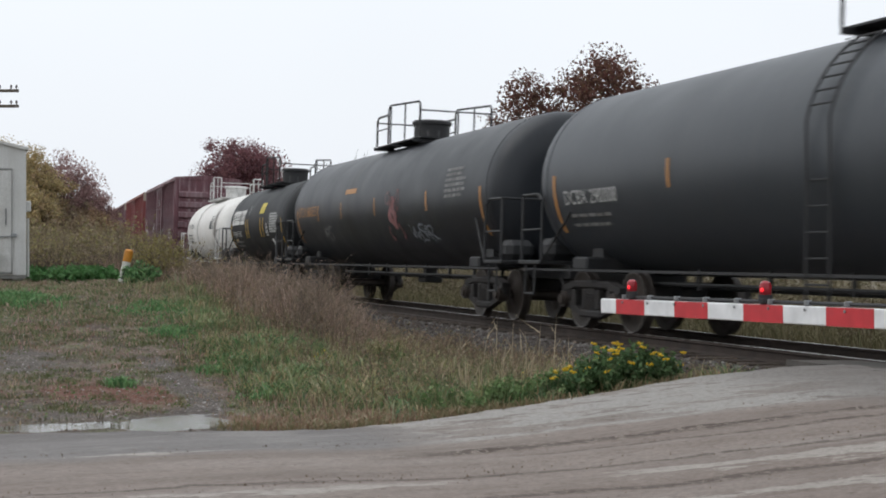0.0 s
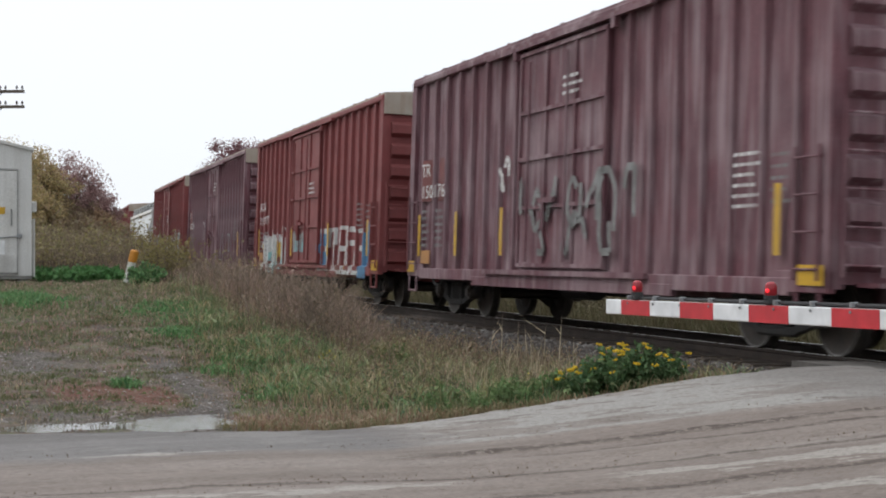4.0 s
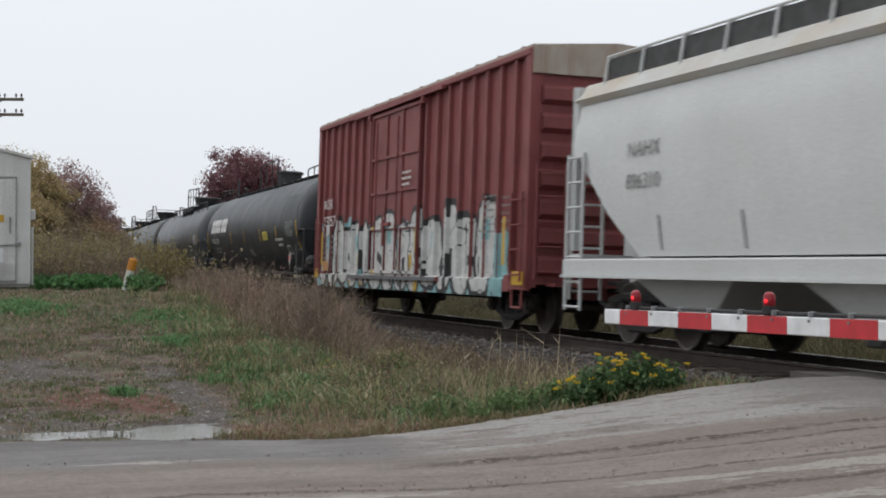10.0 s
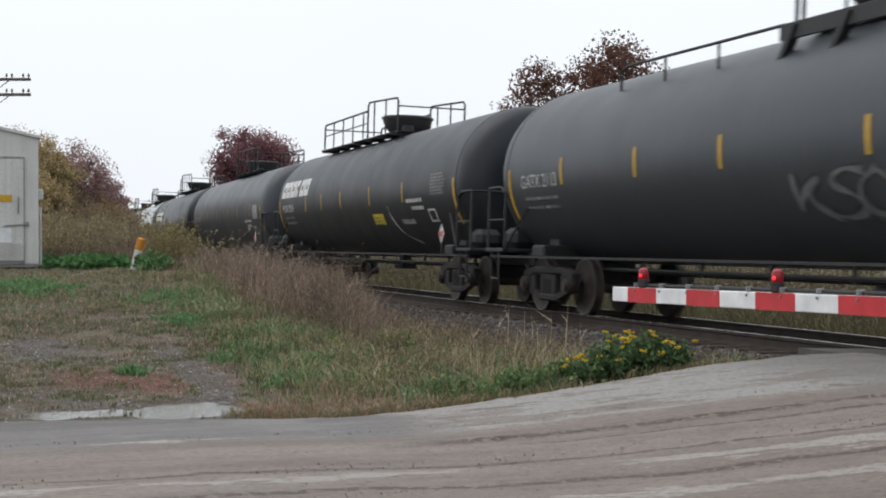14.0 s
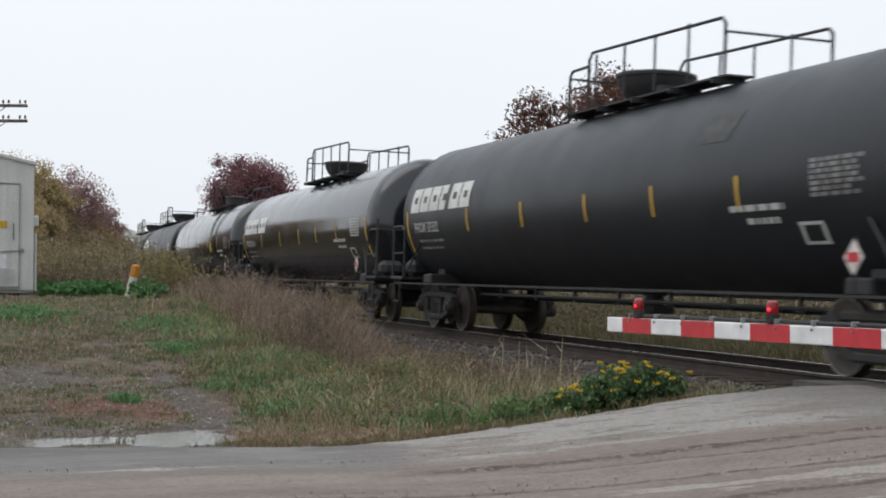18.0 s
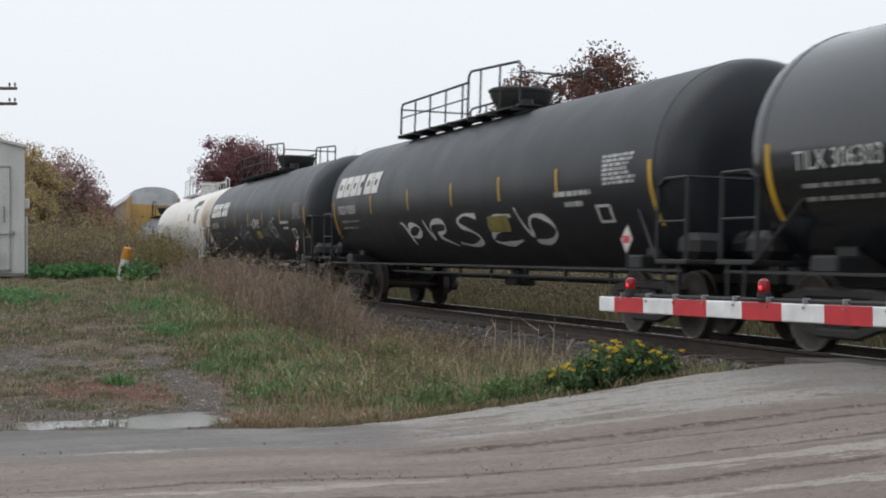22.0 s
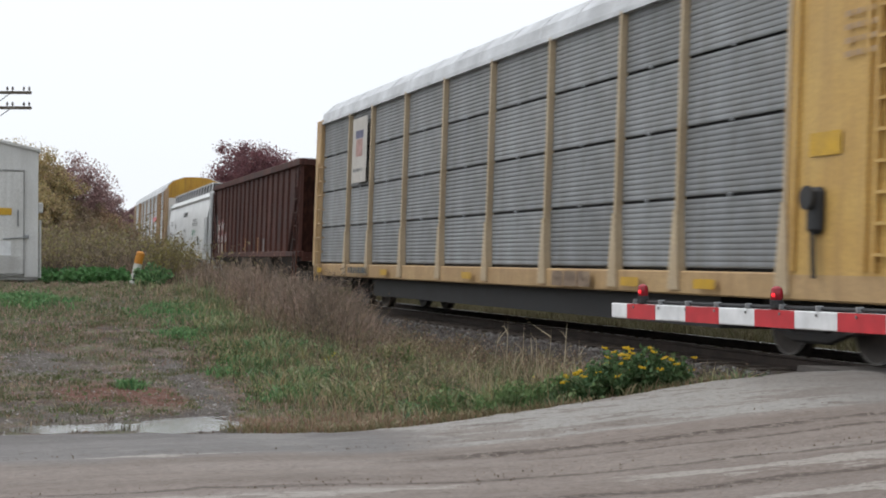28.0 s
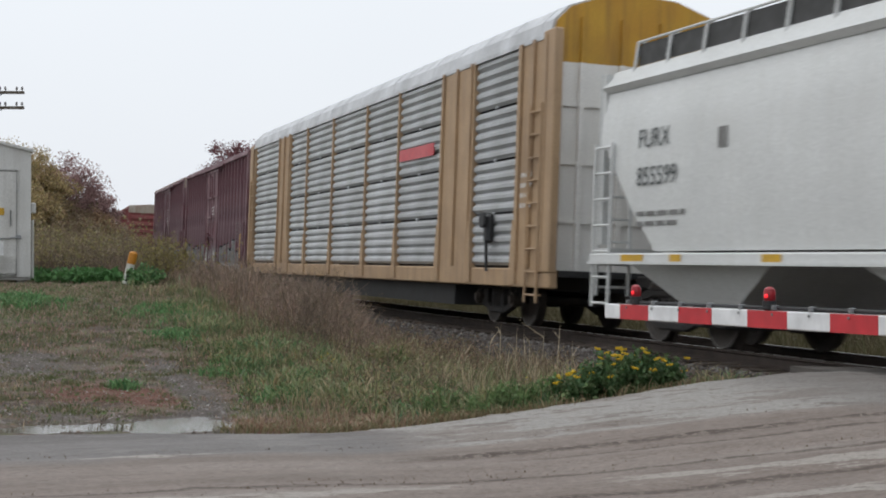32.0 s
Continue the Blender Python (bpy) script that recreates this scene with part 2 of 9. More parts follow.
G_DULLYELLOW = material("dull_yellow_spray_paint", (0.30, 0.24, 0.06), 0.6, second=(0.2, 0.17, 0.06), scale=5)


def stained(name, base, stains):
    """A copy of a paint with grimy rings or smudges, or a long darker band, at set places along the car: (x, half
    width, low z, high z, colour, amount).
    """
    m = base.copy()
    m.name = name
    n, l = m.node_tree.nodes, m.node_tree.links
    b = n["Principled BSDF"]
    col = b.inputs["Base Color"].links[0].from_socket
    co = n.new("ShaderNodeTexCoord")
    sep = n.new("ShaderNodeSeparateXYZ")
    l.new(co.outputs["Object"], sep.inputs[0])
    grime = n.new("ShaderNodeTexNoise")
    grime.inputs["Scale"].default_value, grime.inputs["Detail"].default_value, grime.inputs["Roughness"].default_value = 2.4, 7.0, 0.7
    l.new(co.outputs["Object"], grime.inputs["Vector"])

    def calc(op, a, c):
        k = n.new("ShaderNodeMath")
        k.operation = op
        for i, v in enumerate((a, c)):
            if isinstance(v, (int, float)):
                k.inputs[i].default_value = v
            else:
                l.new(v, k.inputs[i])
        return k.outputs[0]

    def ease(v, lo, hi):
        r = n.new("ShaderNodeMapRange")
        r.interpolation_type = "SMOOTHSTEP"
        r.inputs["From Min"].default_value, r.inputs["From Max"].default_value = lo, hi
        l.new(v, r.inputs["Value"])
        return r.outputs["Result"]
    for x, w, z0, z1, colour, amount in stains:
        wave = calc("MULTIPLY", calc("SUBTRACT", grime.outputs["Fac"], 0.5), w * 1.6)
        near = ease(calc("ABSOLUTE", calc("ADD", calc("SUBTRACT", sep.outputs["X"], x), wave), 0.0), w, w * 0.15)
        tall = calc("MULTIPLY", ease(sep.outputs["Z"], z1 + 0.25, z1 - 0.35), ease(sep.outputs["Z"], z0 - 0.3, z0 + 0.3))
        fac = calc("MULTIPLY", calc("MULTIPLY", near, tall), calc("MULTIPLY", ease(grime.outputs["Fac"], 0.20, 0.52), amount))
        mx = n.new("ShaderNodeMix")
        mx.data_type = "RGBA"
        l.new(fac, mx.inputs["Factor"])
        l.new(col, mx.inputs["A"])
        mx.inputs["B"].default_value = (*colour, 1)
        col = mx.outputs["Result"]
    l.new(col, b.inputs["Base Color"])
    return m


# ---- building helpers ----
def box(bm, cx, cy, cz, sx, sy, sz, bevel=0.0, shear=0.0):
    """A box by its middle and size; shear moves its top along x."""
    v = [bm.verts.new((cx + i * sx / 2 + (shear if k > 0 else 0), cy + j * sy / 2, cz + k * sz / 2)) for i in (-1, 1) for j in (-1, 1)
         for k in (-1, 1)]
    f = [bm.faces.new([v[i] for i in q]) for q in ((0, 1, 3, 2), (4, 6, 7, 5), (0, 4, 5, 1), (2, 3, 7, 6), (0, 2, 6, 4), (1, 5, 7, 3))]
    if bevel:
        edges = list({e for q in f for e in q.edges})
        bmesh.ops.bevel(bm, geom=edges, offset=bevel, segments=1, affect="EDGES", profile=0.5)


def rod(bm, a, b, r, seg=8, r2=None):
    """A closed round bar from a to b."""
    a, b = Vector(a), Vector(b)
    d = b - a
    q = d.to_track_quat("Z", "Y").to_matrix()
    r2 = r if r2 is None else r2
    rings = []
    for p, rr in ((a, r), (b, r2)):
        rings.append([bm.verts.new(p + q @ Vector((math.cos(2 * math.pi * i / seg) * rr, math.sin(2 * math.pi * i / seg) * rr, 0))) for i in range(seg)])
    for i in range(seg):
        bm.faces.new((rings[0][i], rings[0][(i + 1) % seg], rings[1][(i + 1) % seg], rings[1][i]))
    bm.faces.new(rings[0][::-1])
    bm.faces.new(rings[1])


def pipe(bm, pts, r, seg=6):
    for a, b in zip(pts[:-1], pts[1:]):
        rod(bm, a, b, r, seg)


def prism(bm, poly, axis, lo, hi):
    """A plane outline pushed out along an axis. axis y: poly holds (x, z); axis x: (y, z); axis z: (x, y)."""
    def at(p, h):
        return {"y": (p[0], h, p[1]), "x": (h, p[0], p[1]), "z": (p[0], p[1], h)}[axis]
    a = [bm.verts.new(at(p, lo)) for p in poly]
    b = [bm.verts.new(at(p, hi)) for p in poly]
    n = len(poly)
    for i in range(n):
        bm.faces.new((a[i], a[(i + 1) % n], b[(i + 1) % n], b[i]))
    bm.faces.new(a[::-1])
    bm.faces.new(b)


def loft(bm, rings, cap=True):
    vs = [[bm.verts.new(p) for p in ring] for ring in rings]
    n = len(vs[0])
    for u, w in zip(vs[:-1], vs[1:]):
        for i in range(n):
            bm.faces.new((u[i], u[(i + 1) % n], w[(i + 1) % n], w[i]))
    if cap:
        bm.faces.new(vs[0][::-1])
        bm.faces.new(vs[-1])


def finish(name, bm, mat, smooth=False):
    me = bpy.data.meshes.new(name)
    bmesh.ops.recalc_face_normals(bm, faces=bm.faces)
    bm.to_mesh(me)
    bm.free()
    me.materials.append(mat)
    if smooth:
        me.shade_smooth()
        me.set_sharp_from_angle(angle=radians(35))
    return me


def part(name, bm, mat, parent=None, label="", smooth=False, at=None):
    """Links a bmesh (or a mesh that is shared) as one mesh object under its parent."""
    me = finish(name, bm, mat, smooth) if isinstance(bm, bmesh.types.BMesh) else bm
    ob = new(name, me)
    ob.parent = parent
    if at is not None:
        ob.matrix_basis = at
    if label:
        ob["label"] = label
    return ob


SHARED = {}


def shared(key, build, mat, smooth=False):
    """A mesh that is built once and used by many pieces."""
    if key not in SHARED:
        bm = bmesh.new()
        build(bm)
        SHARED[key] = finish(key, bm, mat, smooth)
        if key == "wheelset":  # a thin pale ring paints the highlight on the rim's outer face
            SHARED[key].materials.append(M_RIM_HIGHLIGHT)
            for q in SHARED[key].polygons:
                r = math.hypot(q.center.x, q.center.z)
                if 0.42 < r < 0.439 and abs(q.center.y) > 0.775:
                    q.material_index = 1
    return SHARED[key]


def thing(name, label, category, group="", kind="", at=None):
    ob = new(name)
    ob.empty_display_size = 0.3
    if at is not None:
        ob.matrix_basis = at
    return tagged(ob, label, category, group, kind)


def from_arrays(name, verts, faces, mat, smooth=False):
    me = bpy.data.meshes.new(name)
    me.from_pydata(verts, [], faces)
    me.materials.append(mat)
    if smooth:
        me.shade_smooth()
    return me


TEXTS = {}


def letters(word, size):
    """Flat outlines of a word as (points, faces), its left foot at the origin."""
    if (word, size) not in TEXTS:
        cu = bpy.data.curves.new("word", "FONT")
        cu.body, cu.size, cu.resolution_u = word, size, 3
        ob = bpy.data.objects.new("word", cu)
        scene.collection.objects.link(ob)
        me = bpy.data.meshes.new_from_object(ob)
        TEXTS[word, size] = ([tuple(v.co) for v in me.vertices], [tuple(q.vertices) for q in me.polygons])
        bpy.data.objects.remove(ob)
        bpy.data.curves.remove(cu)
        bpy.data.meshes.remove(me)
    return TEXTS[word, size]


# ---- the line of the track: a curve that runs out into a straight ----
TRACK_Y, TRACK_A, TRACK_B, LEAN = 10.28, 0.000544, 1.139e-6, 1.87
TRACK_TURN = -TRACK_A / (3 * TRACK_B)


def track_xy(x):
    """y and slope of the track's middle at x."""
    if x > 0:
        return TRACK_Y, 0.0
    q = max(x, TRACK_TURN)
    y, s = TRACK_Y + TRACK_A * q * q + TRACK_B * q ** 3, 2 * TRACK_A * q + 3 * TRACK_B * q * q
    return y + s * (x - q), s


TRACK_X = [40.0 - 0.5 * i for i in range(2200)]
TRACK_S = [40.0]
for xa, xb in zip(TRACK_X[:-1], TRACK_X[1:]):
    TRACK_S.append(TRACK_S[-1] - math.hypot(xb - xa, track_xy(xb)[0] - track_xy(xa)[0]))


def track_at(s):
    """The point of the track's middle at the length s along it."""
    if s >= 40:
        return Vector((s, TRACK_Y, 0))
    x = float(np.interp(-s, [-q for q in TRACK_S], TRACK_X))
    return Vector((x, track_xy(x)[0], 0))


def run(t):
    """How far the train has gone since the start: it gathers speed a little."""
    return 13.26 * t + 0.00825 * t * t


def on_track(s, half):
    """The pose of a car whose middle is at s, on bogies that stand half apart from it."""
    a, b = track_at(s - half), track_at(s + half)
    m = (a + b) / 2
    return pose(m.x, m.y, 0, 0, 0, math.degrees(math.atan2(b.y - a.y, b.x - a.x))) @ pose(0, 0, 0, -LEAN, 0, 0)


# ---- running gear, shared by all cars ----
CARS = []  # car, start s, half distance of the bogies
WHEELS = []  # wheelset, car's start s
WHEEL_R = 0.44


def b_side_frame(bm):
    # cast frame with two windows and the spring nest between
    for x, w in ((-0.62, 0.16), (-0.24, 0.12), (0.24, 0.12), (0.62, 0.16)):
        box(bm, x, 0, 0.45, w, 0.12, 0.30, 0.02)
    box(bm, 0, 0, 0.67, 1.35, 0.14, 0.12, 0.03)
    box(bm, 0, 0, 0.24, 0.75, 0.14, 0.12, 0.03)
    for sx in (-1, 1):
        prism(bm, [(sx * 0.36, 0.2), (sx * 0.36, 0.3), (sx * 0.78, 0.42), (sx * 0.78, 0.32)], "y", -0.06, 0.06)
        prism(bm, [(sx * 0.6, 0.73), (sx * 0.6, 0.61), (sx * 1.02, 0.56), (sx * 1.02, 0.64)], "y", -0.07, 0.07)
        box(bm, sx * 0.88, 0, 0.5, 0.26, 0.15, 0.2, 0.04)


def b_springs(bm):
    for x in (-0.13, 0, 0.13):
        rod(bm, (x, 0, 0.28), (x, 0, 0.62), 0.045, 8)
        for k in range(5):
            rod(bm, (x, 0, 0.30 + 0.06 * k), (x, 0, 0.335 + 0.06 * k), 0.06, 8)
    box(bm, 0, 0, 0.29, 0.38, 0.1, 0.02)


def b_bolster(bm):
    box(bm, 0, 0, 0.62, 0.36, 2.1, 0.26, 0.04)
    box(bm, 0.0, 0, 0.42, 1.1, 0.5, 0.16, 0.03)


def b_wheel(bm):
    for y in (-0.735, 0.735):
        o = 1 if y > 0 else -1
        prof = [(0.09, 0.09), (0.14, 0.07), (0.30, 0.025), (0.38, 0.05), (0.418, 0.057), (WHEEL_R, 0.06), (WHEEL_R, -0.05), (WHEEL_R + 0.025, -0.06), (WHEEL_R + 0.02, -0.085),
                (0.37, -0.08), (0.30, -0.03), (0.13, -0.05), (0.09, -0.06)]
        seg = 28
        rings = [[(math.cos(2 * math.pi * i / seg) * r, y + o * d, math.sin(2 * math.pi * i / seg) * r) for i in range(seg)] for r, d in prof]
        loft(bm, rings, cap=False)
    rod(bm, (0, -0.82, 0), (0, 0.82, 0), 0.095, 12)
    for k in range(3):
        a = 2 * math.pi * k / 3
        for y in (-0.83, 0.83):
            box(bm, 0.055 * math.cos(a), y, 0.055 * math.sin(a), 0.03, 0.03, 0.03)


def b_bearing(bm):
    rod(bm, (0, -0.09, 0), (0, 0.09, 0), 0.125, 12)
    rod(bm, (0, -0.13, 0), (0, 0.10, 0), 0.08, 10)


def bogie(car, x, s0):
    tr = part("truck", shared("bolster", b_bolster, M_TRUCK), None, car, at=pose(x, 0, 0))
    for y in (-1.0, 1.0):
        part("side_frame", shared("side_frame", b_side_frame, M_TRUCK), None, tr, at=pose(0, y, 0))
        part("spring_nest", shared("springs", b_springs, M_TRUCK, True), None, tr, at=pose(0, y, 0))
        for dx in (-0.88, 0.88):
            part("bearing_cap", shared("bearing", b_bearing, M_WHEEL, True), None, tr, at=pose(dx, y * 1.03, WHEEL_R))
    for dx in (-0.88, 0.88):
        w = part("wheelset", shared("wheelset", b_wheel, M_WHEEL, True), None, tr, at=pose(dx, 0, WHEEL_R))
        WHEELS.append((w, dx, s0))
    return tr


def b_coupler(bm):
    box(bm, 0.35, 0, 0.80, 0.75, 0.2, 0.2, 0.03)
    box(bm, 0.80, 0.03, 0.80, 0.3, 0.34, 0.3, 0.06)
    box(bm, 0.92, -0.14, 0.80, 0.16, 0.1, 0.26, 0.03)
    pipe(bm, [(0.1, -0.35, 0.75), (0.35, -0.36, 0.55), (0.6, -0.34, 0.48), (0.85, -0.25, 0.55)], 0.03)


def gear(car, s0, bogies, ends, level=0.0):
    """Two trucks and two couplers under a car."""
    for sx in (-1, 1):
        bogie(car, sx * bogies, s0)
        part("coupler", shared("coupler", b_coupler, M_TRUCK), None, car, at=pose(sx * (ends - 0.1), 0, level, 0, 0, 0 if sx > 0 else 180))
    CARS.append((car, s0, bogies))


def ladder(bm, x0, x1, y, z0, z1, n, r=0.016):
    """Rungs between two stiles on a side wall."""
    for x in (x0, x1):
        rod(bm, (x, y, z0 - 0.12), (x, y, z1 + 0.12), r * 1.3, 6)
    for k in range(n):
        z = z0 + (z1 - z0) * k / (n - 1)
        rod(bm, (x0, y, z), (x1, y, z), r, 6)
        for x in (x0, x1):
            rod(bm, (x, y, z), (x, y * 0.95, z), r, 5)


def end_ladder(bm, x, y0, y1, z0, z1, n, r=0.016):
    for y in (y0, y1):
        rod(bm, (x, y, z0 - 0.12), (x, y, z1 + 0.12), r * 1.3, 6)
    for k in range(n):
        z = z0 + (z1 - z0) * k / (n - 1)
        rod(bm, (x, y0, z), (x, y1, z), r, 6)


# ---- marks on flat sides and round shells ----
def flat_map(y):
    """Maps (x, z) on a car's side at y; the side that faces the road has a negative y."""
    return lambda x, z, out=0.0: (x, y - out if y < 0 else y + out, z)


def shell_map(r, cz, side=-1):
    """Wraps (x, z) round a lying tank: z is the height above the tank's middle, along its skin."""
    def m(x, z, out=0.0):
        a = z / r
        return (x, side * (r + out) * math.cos(a), cz + (r + out) * math.sin(a))
    return m


def patch(name, mp, x0, x1, z0, z1, mat, parent, slant=0.0, out=0.006, label="", nz=8):
    """A painted or stuck-on patch that follows the surface."""
    vs, fs = [], []
    for i in range(nz + 1):
        z = z0 + (z1 - z0) * i / nz
        sh = slant * (z - z0)
        vs += [mp(x0 + sh, z, out), mp(x1 + sh, z, out)]
        if i:
            k = 2 * i
            fs.append((k - 2, k - 1, k + 1, k))
    return part(name, from_arrays(name, vs, fs, mat), None, parent, label)


def lettering(name, mp, word, x, z, size, mat, parent, out=0.018, squeeze=1.0, label=""):
    pts, fs = letters(word, size)
    vs = [mp(x + p[0] * squeeze, z + p[1], out) for p in pts]
    return part(name, from_arrays(name, vs, fs, mat), None, parent, label)


def bars(name, mp, x, z, lines, width, mat, parent, pitch=0.09, height=0.045, seed=1, out=0.009, label=""):
    """Small writing that cannot be read: short plain bars, line by line."""
    rnd, vs, fs = random.Random(seed), [], []
    for i in range(lines):
        xa, zz = x, z - i * pitch
        end = x + width * rnd.uniform(0.75, 1.0)
        while xa < end:
            w = rnd.uniform(0.06, 0.2) * max(width, 0.5)
            xb = min(xa + w, end)
            k = len(vs)
            vs += [mp(xa, zz, out), mp(xb, zz, out), mp(xb, zz + height, out), mp(xa, zz + height, out)]
            fs.append((k, k + 1, k + 2, k + 3))
            xa = xb + 0.05
    return tagged(part(name, from_arrays(name, vs, fs, mat), None, parent), label or "small stencilled lettering", kind="stuff")


def wordmark(name, mp, x, z, w, h, n, mat, parent, slant=0.12, label="", out=0.008):
    """A trade name as plain shapes: a row of slanted white blocks with an opening in each."""
    vs, fs = [], []

    def quad(xa, xb, za, zb):
        m = max(1, round((zb - za) / 0.1))
        for i in range(m):
            k, z0, z1 = len(vs), za + (zb - za) * i / m, za + (zb - za) * (i + 1) / m
            for px, pz in ((xa, z0), (xb, z0), (xb, z1), (xa, z1)):
                vs.append(mp(px + slant * (pz - z), pz, out))
            fs.append((k, k + 1, k + 2, k + 3))
    step = w / n
    for i in range(n):
        xa, xb, t = x + i * step, x + i * step + step * 0.90, step * 0.29
        quad(xa, xa + t, z, z + h)
        if i != 3:
            quad(xb - t, xb, z, z + h)
        quad(xa + t, xb - t, z + h - t, z + h)
        quad(xa + t, xb - t, z, z + t)
    return tagged(part(name, from_arrays(name, vs, fs, mat), None, parent), label or "plain block shapes of a trade mark", kind="stuff")


def scrawl(name, mp, x, z, w, h, mat, parent, seed, strokes=5, thick=0.06, out=0.009, label=""):
    """Sprayed lines: wandering ribbons."""
    rnd, vs, fs = random.Random(seed), [], []
    for s in range(strokes):
        px, pz = x + w * (s + rnd.uniform(0.0, 0.4)) / strokes, z + rnd.uniform(0.1, 0.9) * h
        ang = rnd.uniform(0, 6.28)
        pts = []
        for k in range(16):
            pts.append((px, pz))
            ang += rnd.uniform(-0.9, 0.9) + 0.25 * math.sin(seed + s)
            px = min(max(px + 0.085 * math.cos(ang) * w / strokes * 2.2, x), x + w)
            pz = min(max(pz + 0.16 * h * math.sin(ang), z), z + h)
        for (ax, az), (bx, bz) in zip(pts[:-1], pts[1:]):
            d = math.hypot(bx - ax, bz - az) or 1e-3
            nx, nz = -(bz - az) / d * thick / 2, (bx - ax) / d * thick / 2
            k = len(vs)
            vs += [mp(ax + nx, az + nz, out), mp(ax - nx, az - nz, out), mp(bx - nx, bz - nz, out), mp(bx + nx, bz + nz, out)]
            fs.append((k, k + 1, k + 2, k + 3))
    return tagged(part(name, from_arrays(name, vs, fs, mat), None, parent), label or "loose sprayed scrawl", kind="stuff")


def stroke(name, mp, pts, thick, mat, parent, out=0.009, label=""):
    """One sprayed or scratched line through the given points, rounded at its corners."""
    for _ in range(2):
        pts = [pts[0]] + [q for (a, b), (c, d) in zip(pts[:-1], pts[1:]) for q in ((0.75 * a + 0.25 * c, 0.75 * b + 0.25 * d), (0.25 * a + 0.75 * c, 0.25 * b + 0.75 * d))] + [pts[-1]]
    vs, fs = [], []
    for i, (x, z) in enumerate(pts):
        (ax, az), (bx, bz) = pts[max(i - 1, 0)], pts[min(i + 1, len(pts) - 1)]
        d = math.hypot(bx - ax, bz - az) or 1e-6
        w = thick / 2 * (0.75 + 0.35 * math.sin(i * 0.7 + x))
        nx, nz = -(bz - az) / d * w, (bx - ax) / d * w
        vs += [mp(x + nx, z + nz, out), mp(x - nx, z - nz, out)]
        if i:
            fs.append((2 * i - 2, 2 * i - 1, 2 * i + 1, 2 * i))
    return part(name, from_arrays(name, vs, fs, mat), None, parent, label)


GLYPH = {"P": [(0.1, 0.9), (0.3, 0.8), (0.45, -0.15), (0.35, 0.75), (0.8, 0.85), (1.0, 0.6), (0.7, 0.35), (0.4, 0.4)], "R": [(0.0, 0.95), (0.25, 0.1), (0.2, 0.85), (0.9, 0.9), (0.85, 0.5), (0.35, 0.45), (1.0, 0.0)],
         "S": [(1.0, 0.95), (0.5, 1.05), (0.15, 0.75), (0.7, 0.5), (0.95, 0.2), (0.5, -0.05), (0.0, 0.1)], "D": [(0.0, 1.1), (0.3, 0.1), (0.35, 0.9), (0.9, 0.8), (1.1, 0.4), (0.7, 0.05), (0.3, 0.1)],
         "E": [(1.0, 0.9), (0.4, 0.95), (0.1, 0.5), (0.7, 0.55), (0.2, 0.45), (0.1, 0.1), (0.6, 0.0), (1.05, 0.15)], "W": [(0.0, 0.9), (0.15, 0.05), (0.45, 0.7), (0.6, 0.0), (0.8, 0.95), (1.0, 0.6)],
         "A": [(0.0, 0.0), (0.4, 0.95), (0.55, 0.9), (0.8, 0.0), (0.6, 0.4), (0.15, 0.35)], "K": [(0.1, 1.0), (0.15, 0.0), (0.2, 0.5), (0.9, 1.0), (0.3, 0.5), (1.0, -0.1)], "O": [(0.5, 1.0), (0.05, 0.7), (0.1, 0.1), (0.7, 0.0), (0.95, 0.6), (0.45, 1.0)]}


def tag(mp, letters_, x, z, w, h, thick, mat, parent, fill=None, slant=0.1, gap=0.15):
    """A sprayed tag, letter by letter; a thin second paint may lie beneath as overspray."""
    step = w / len(letters_)
    for i, c in enumerate(letters_):
        pts = [(x + i * step + px * step * (1 - gap) + slant * pz * h, z + pz * h) for px, pz in GLYPH[c]]
        if fill:
            stroke("overspray", mp, pts, thick * 2.0, fill, parent, 0.006)
        stroke("graffiti", mp, pts, thick, mat, parent, 0.010, "sprayed line")


def spray(parent, mp, x0, x1, z0, z1, paint_at, palette, seed, cell=0.032, out=0.004, name="graffiti"):
    """Graffiti laid on the pressed side: paint_at(X, Z, noise) gives a colour number for each small cell, or -1 for none."""
    rng = np.random.default_rng(seed)
    nx, nz = int((x1 - x0) / cell), int((z1 - z0) / cell)
    xs, zs = x0 + np.arange(nx + 1) * cell, z0 + np.arange(nz + 1) * cell
    X, Z = np.meshgrid(xs[:-1] + cell / 2, zs[:-1] + cell / 2, indexing="ij")

    def field(sx, sz):
        a = rng.normal(size=(int((x1 - x0) / sx) + 4, int((z1 - z0) / sz) + 4))
        u, w = (X - x0) / sx, (Z - z0) / sz
        i, k = u.astype(int), w.astype(int)
        fu, fw = u - i, w - k
        fu, fw = fu * fu * (3 - 2 * fu), fw * fw * (3 - 2 * fw)
        return (a[i, k] * (1 - fu) + a[i + 1, k] * fu) * (1 - fw) + (a[i, k + 1] * (1 - fu) + a[i + 1, k + 1] * fu) * fw
    C = paint_at(X, Z, field)
    for n, mat in enumerate(palette):
        cells = np.argwhere(C == n)
        if not len(cells):
            continue
        vs, fs, known = [], [], {}

        def corner(i, k):
            if (i, k) not in known:
                known[i, k] = len(vs)
                vs.append(mp(float(xs[i]), float(zs[k]), out + 0.0008 * n))
            return known[i, k]
        for i, k in cells:
            fs.append((corner(i, k), corner(i + 1, k), corner(i + 1, k + 1), corner(i, k + 1)))
        tagged(part(name, from_arrays(name, vs, fs, mat), None, parent), "sprayed graffiti in %s" % mat.name.replace("_", " "), kind="stuff")


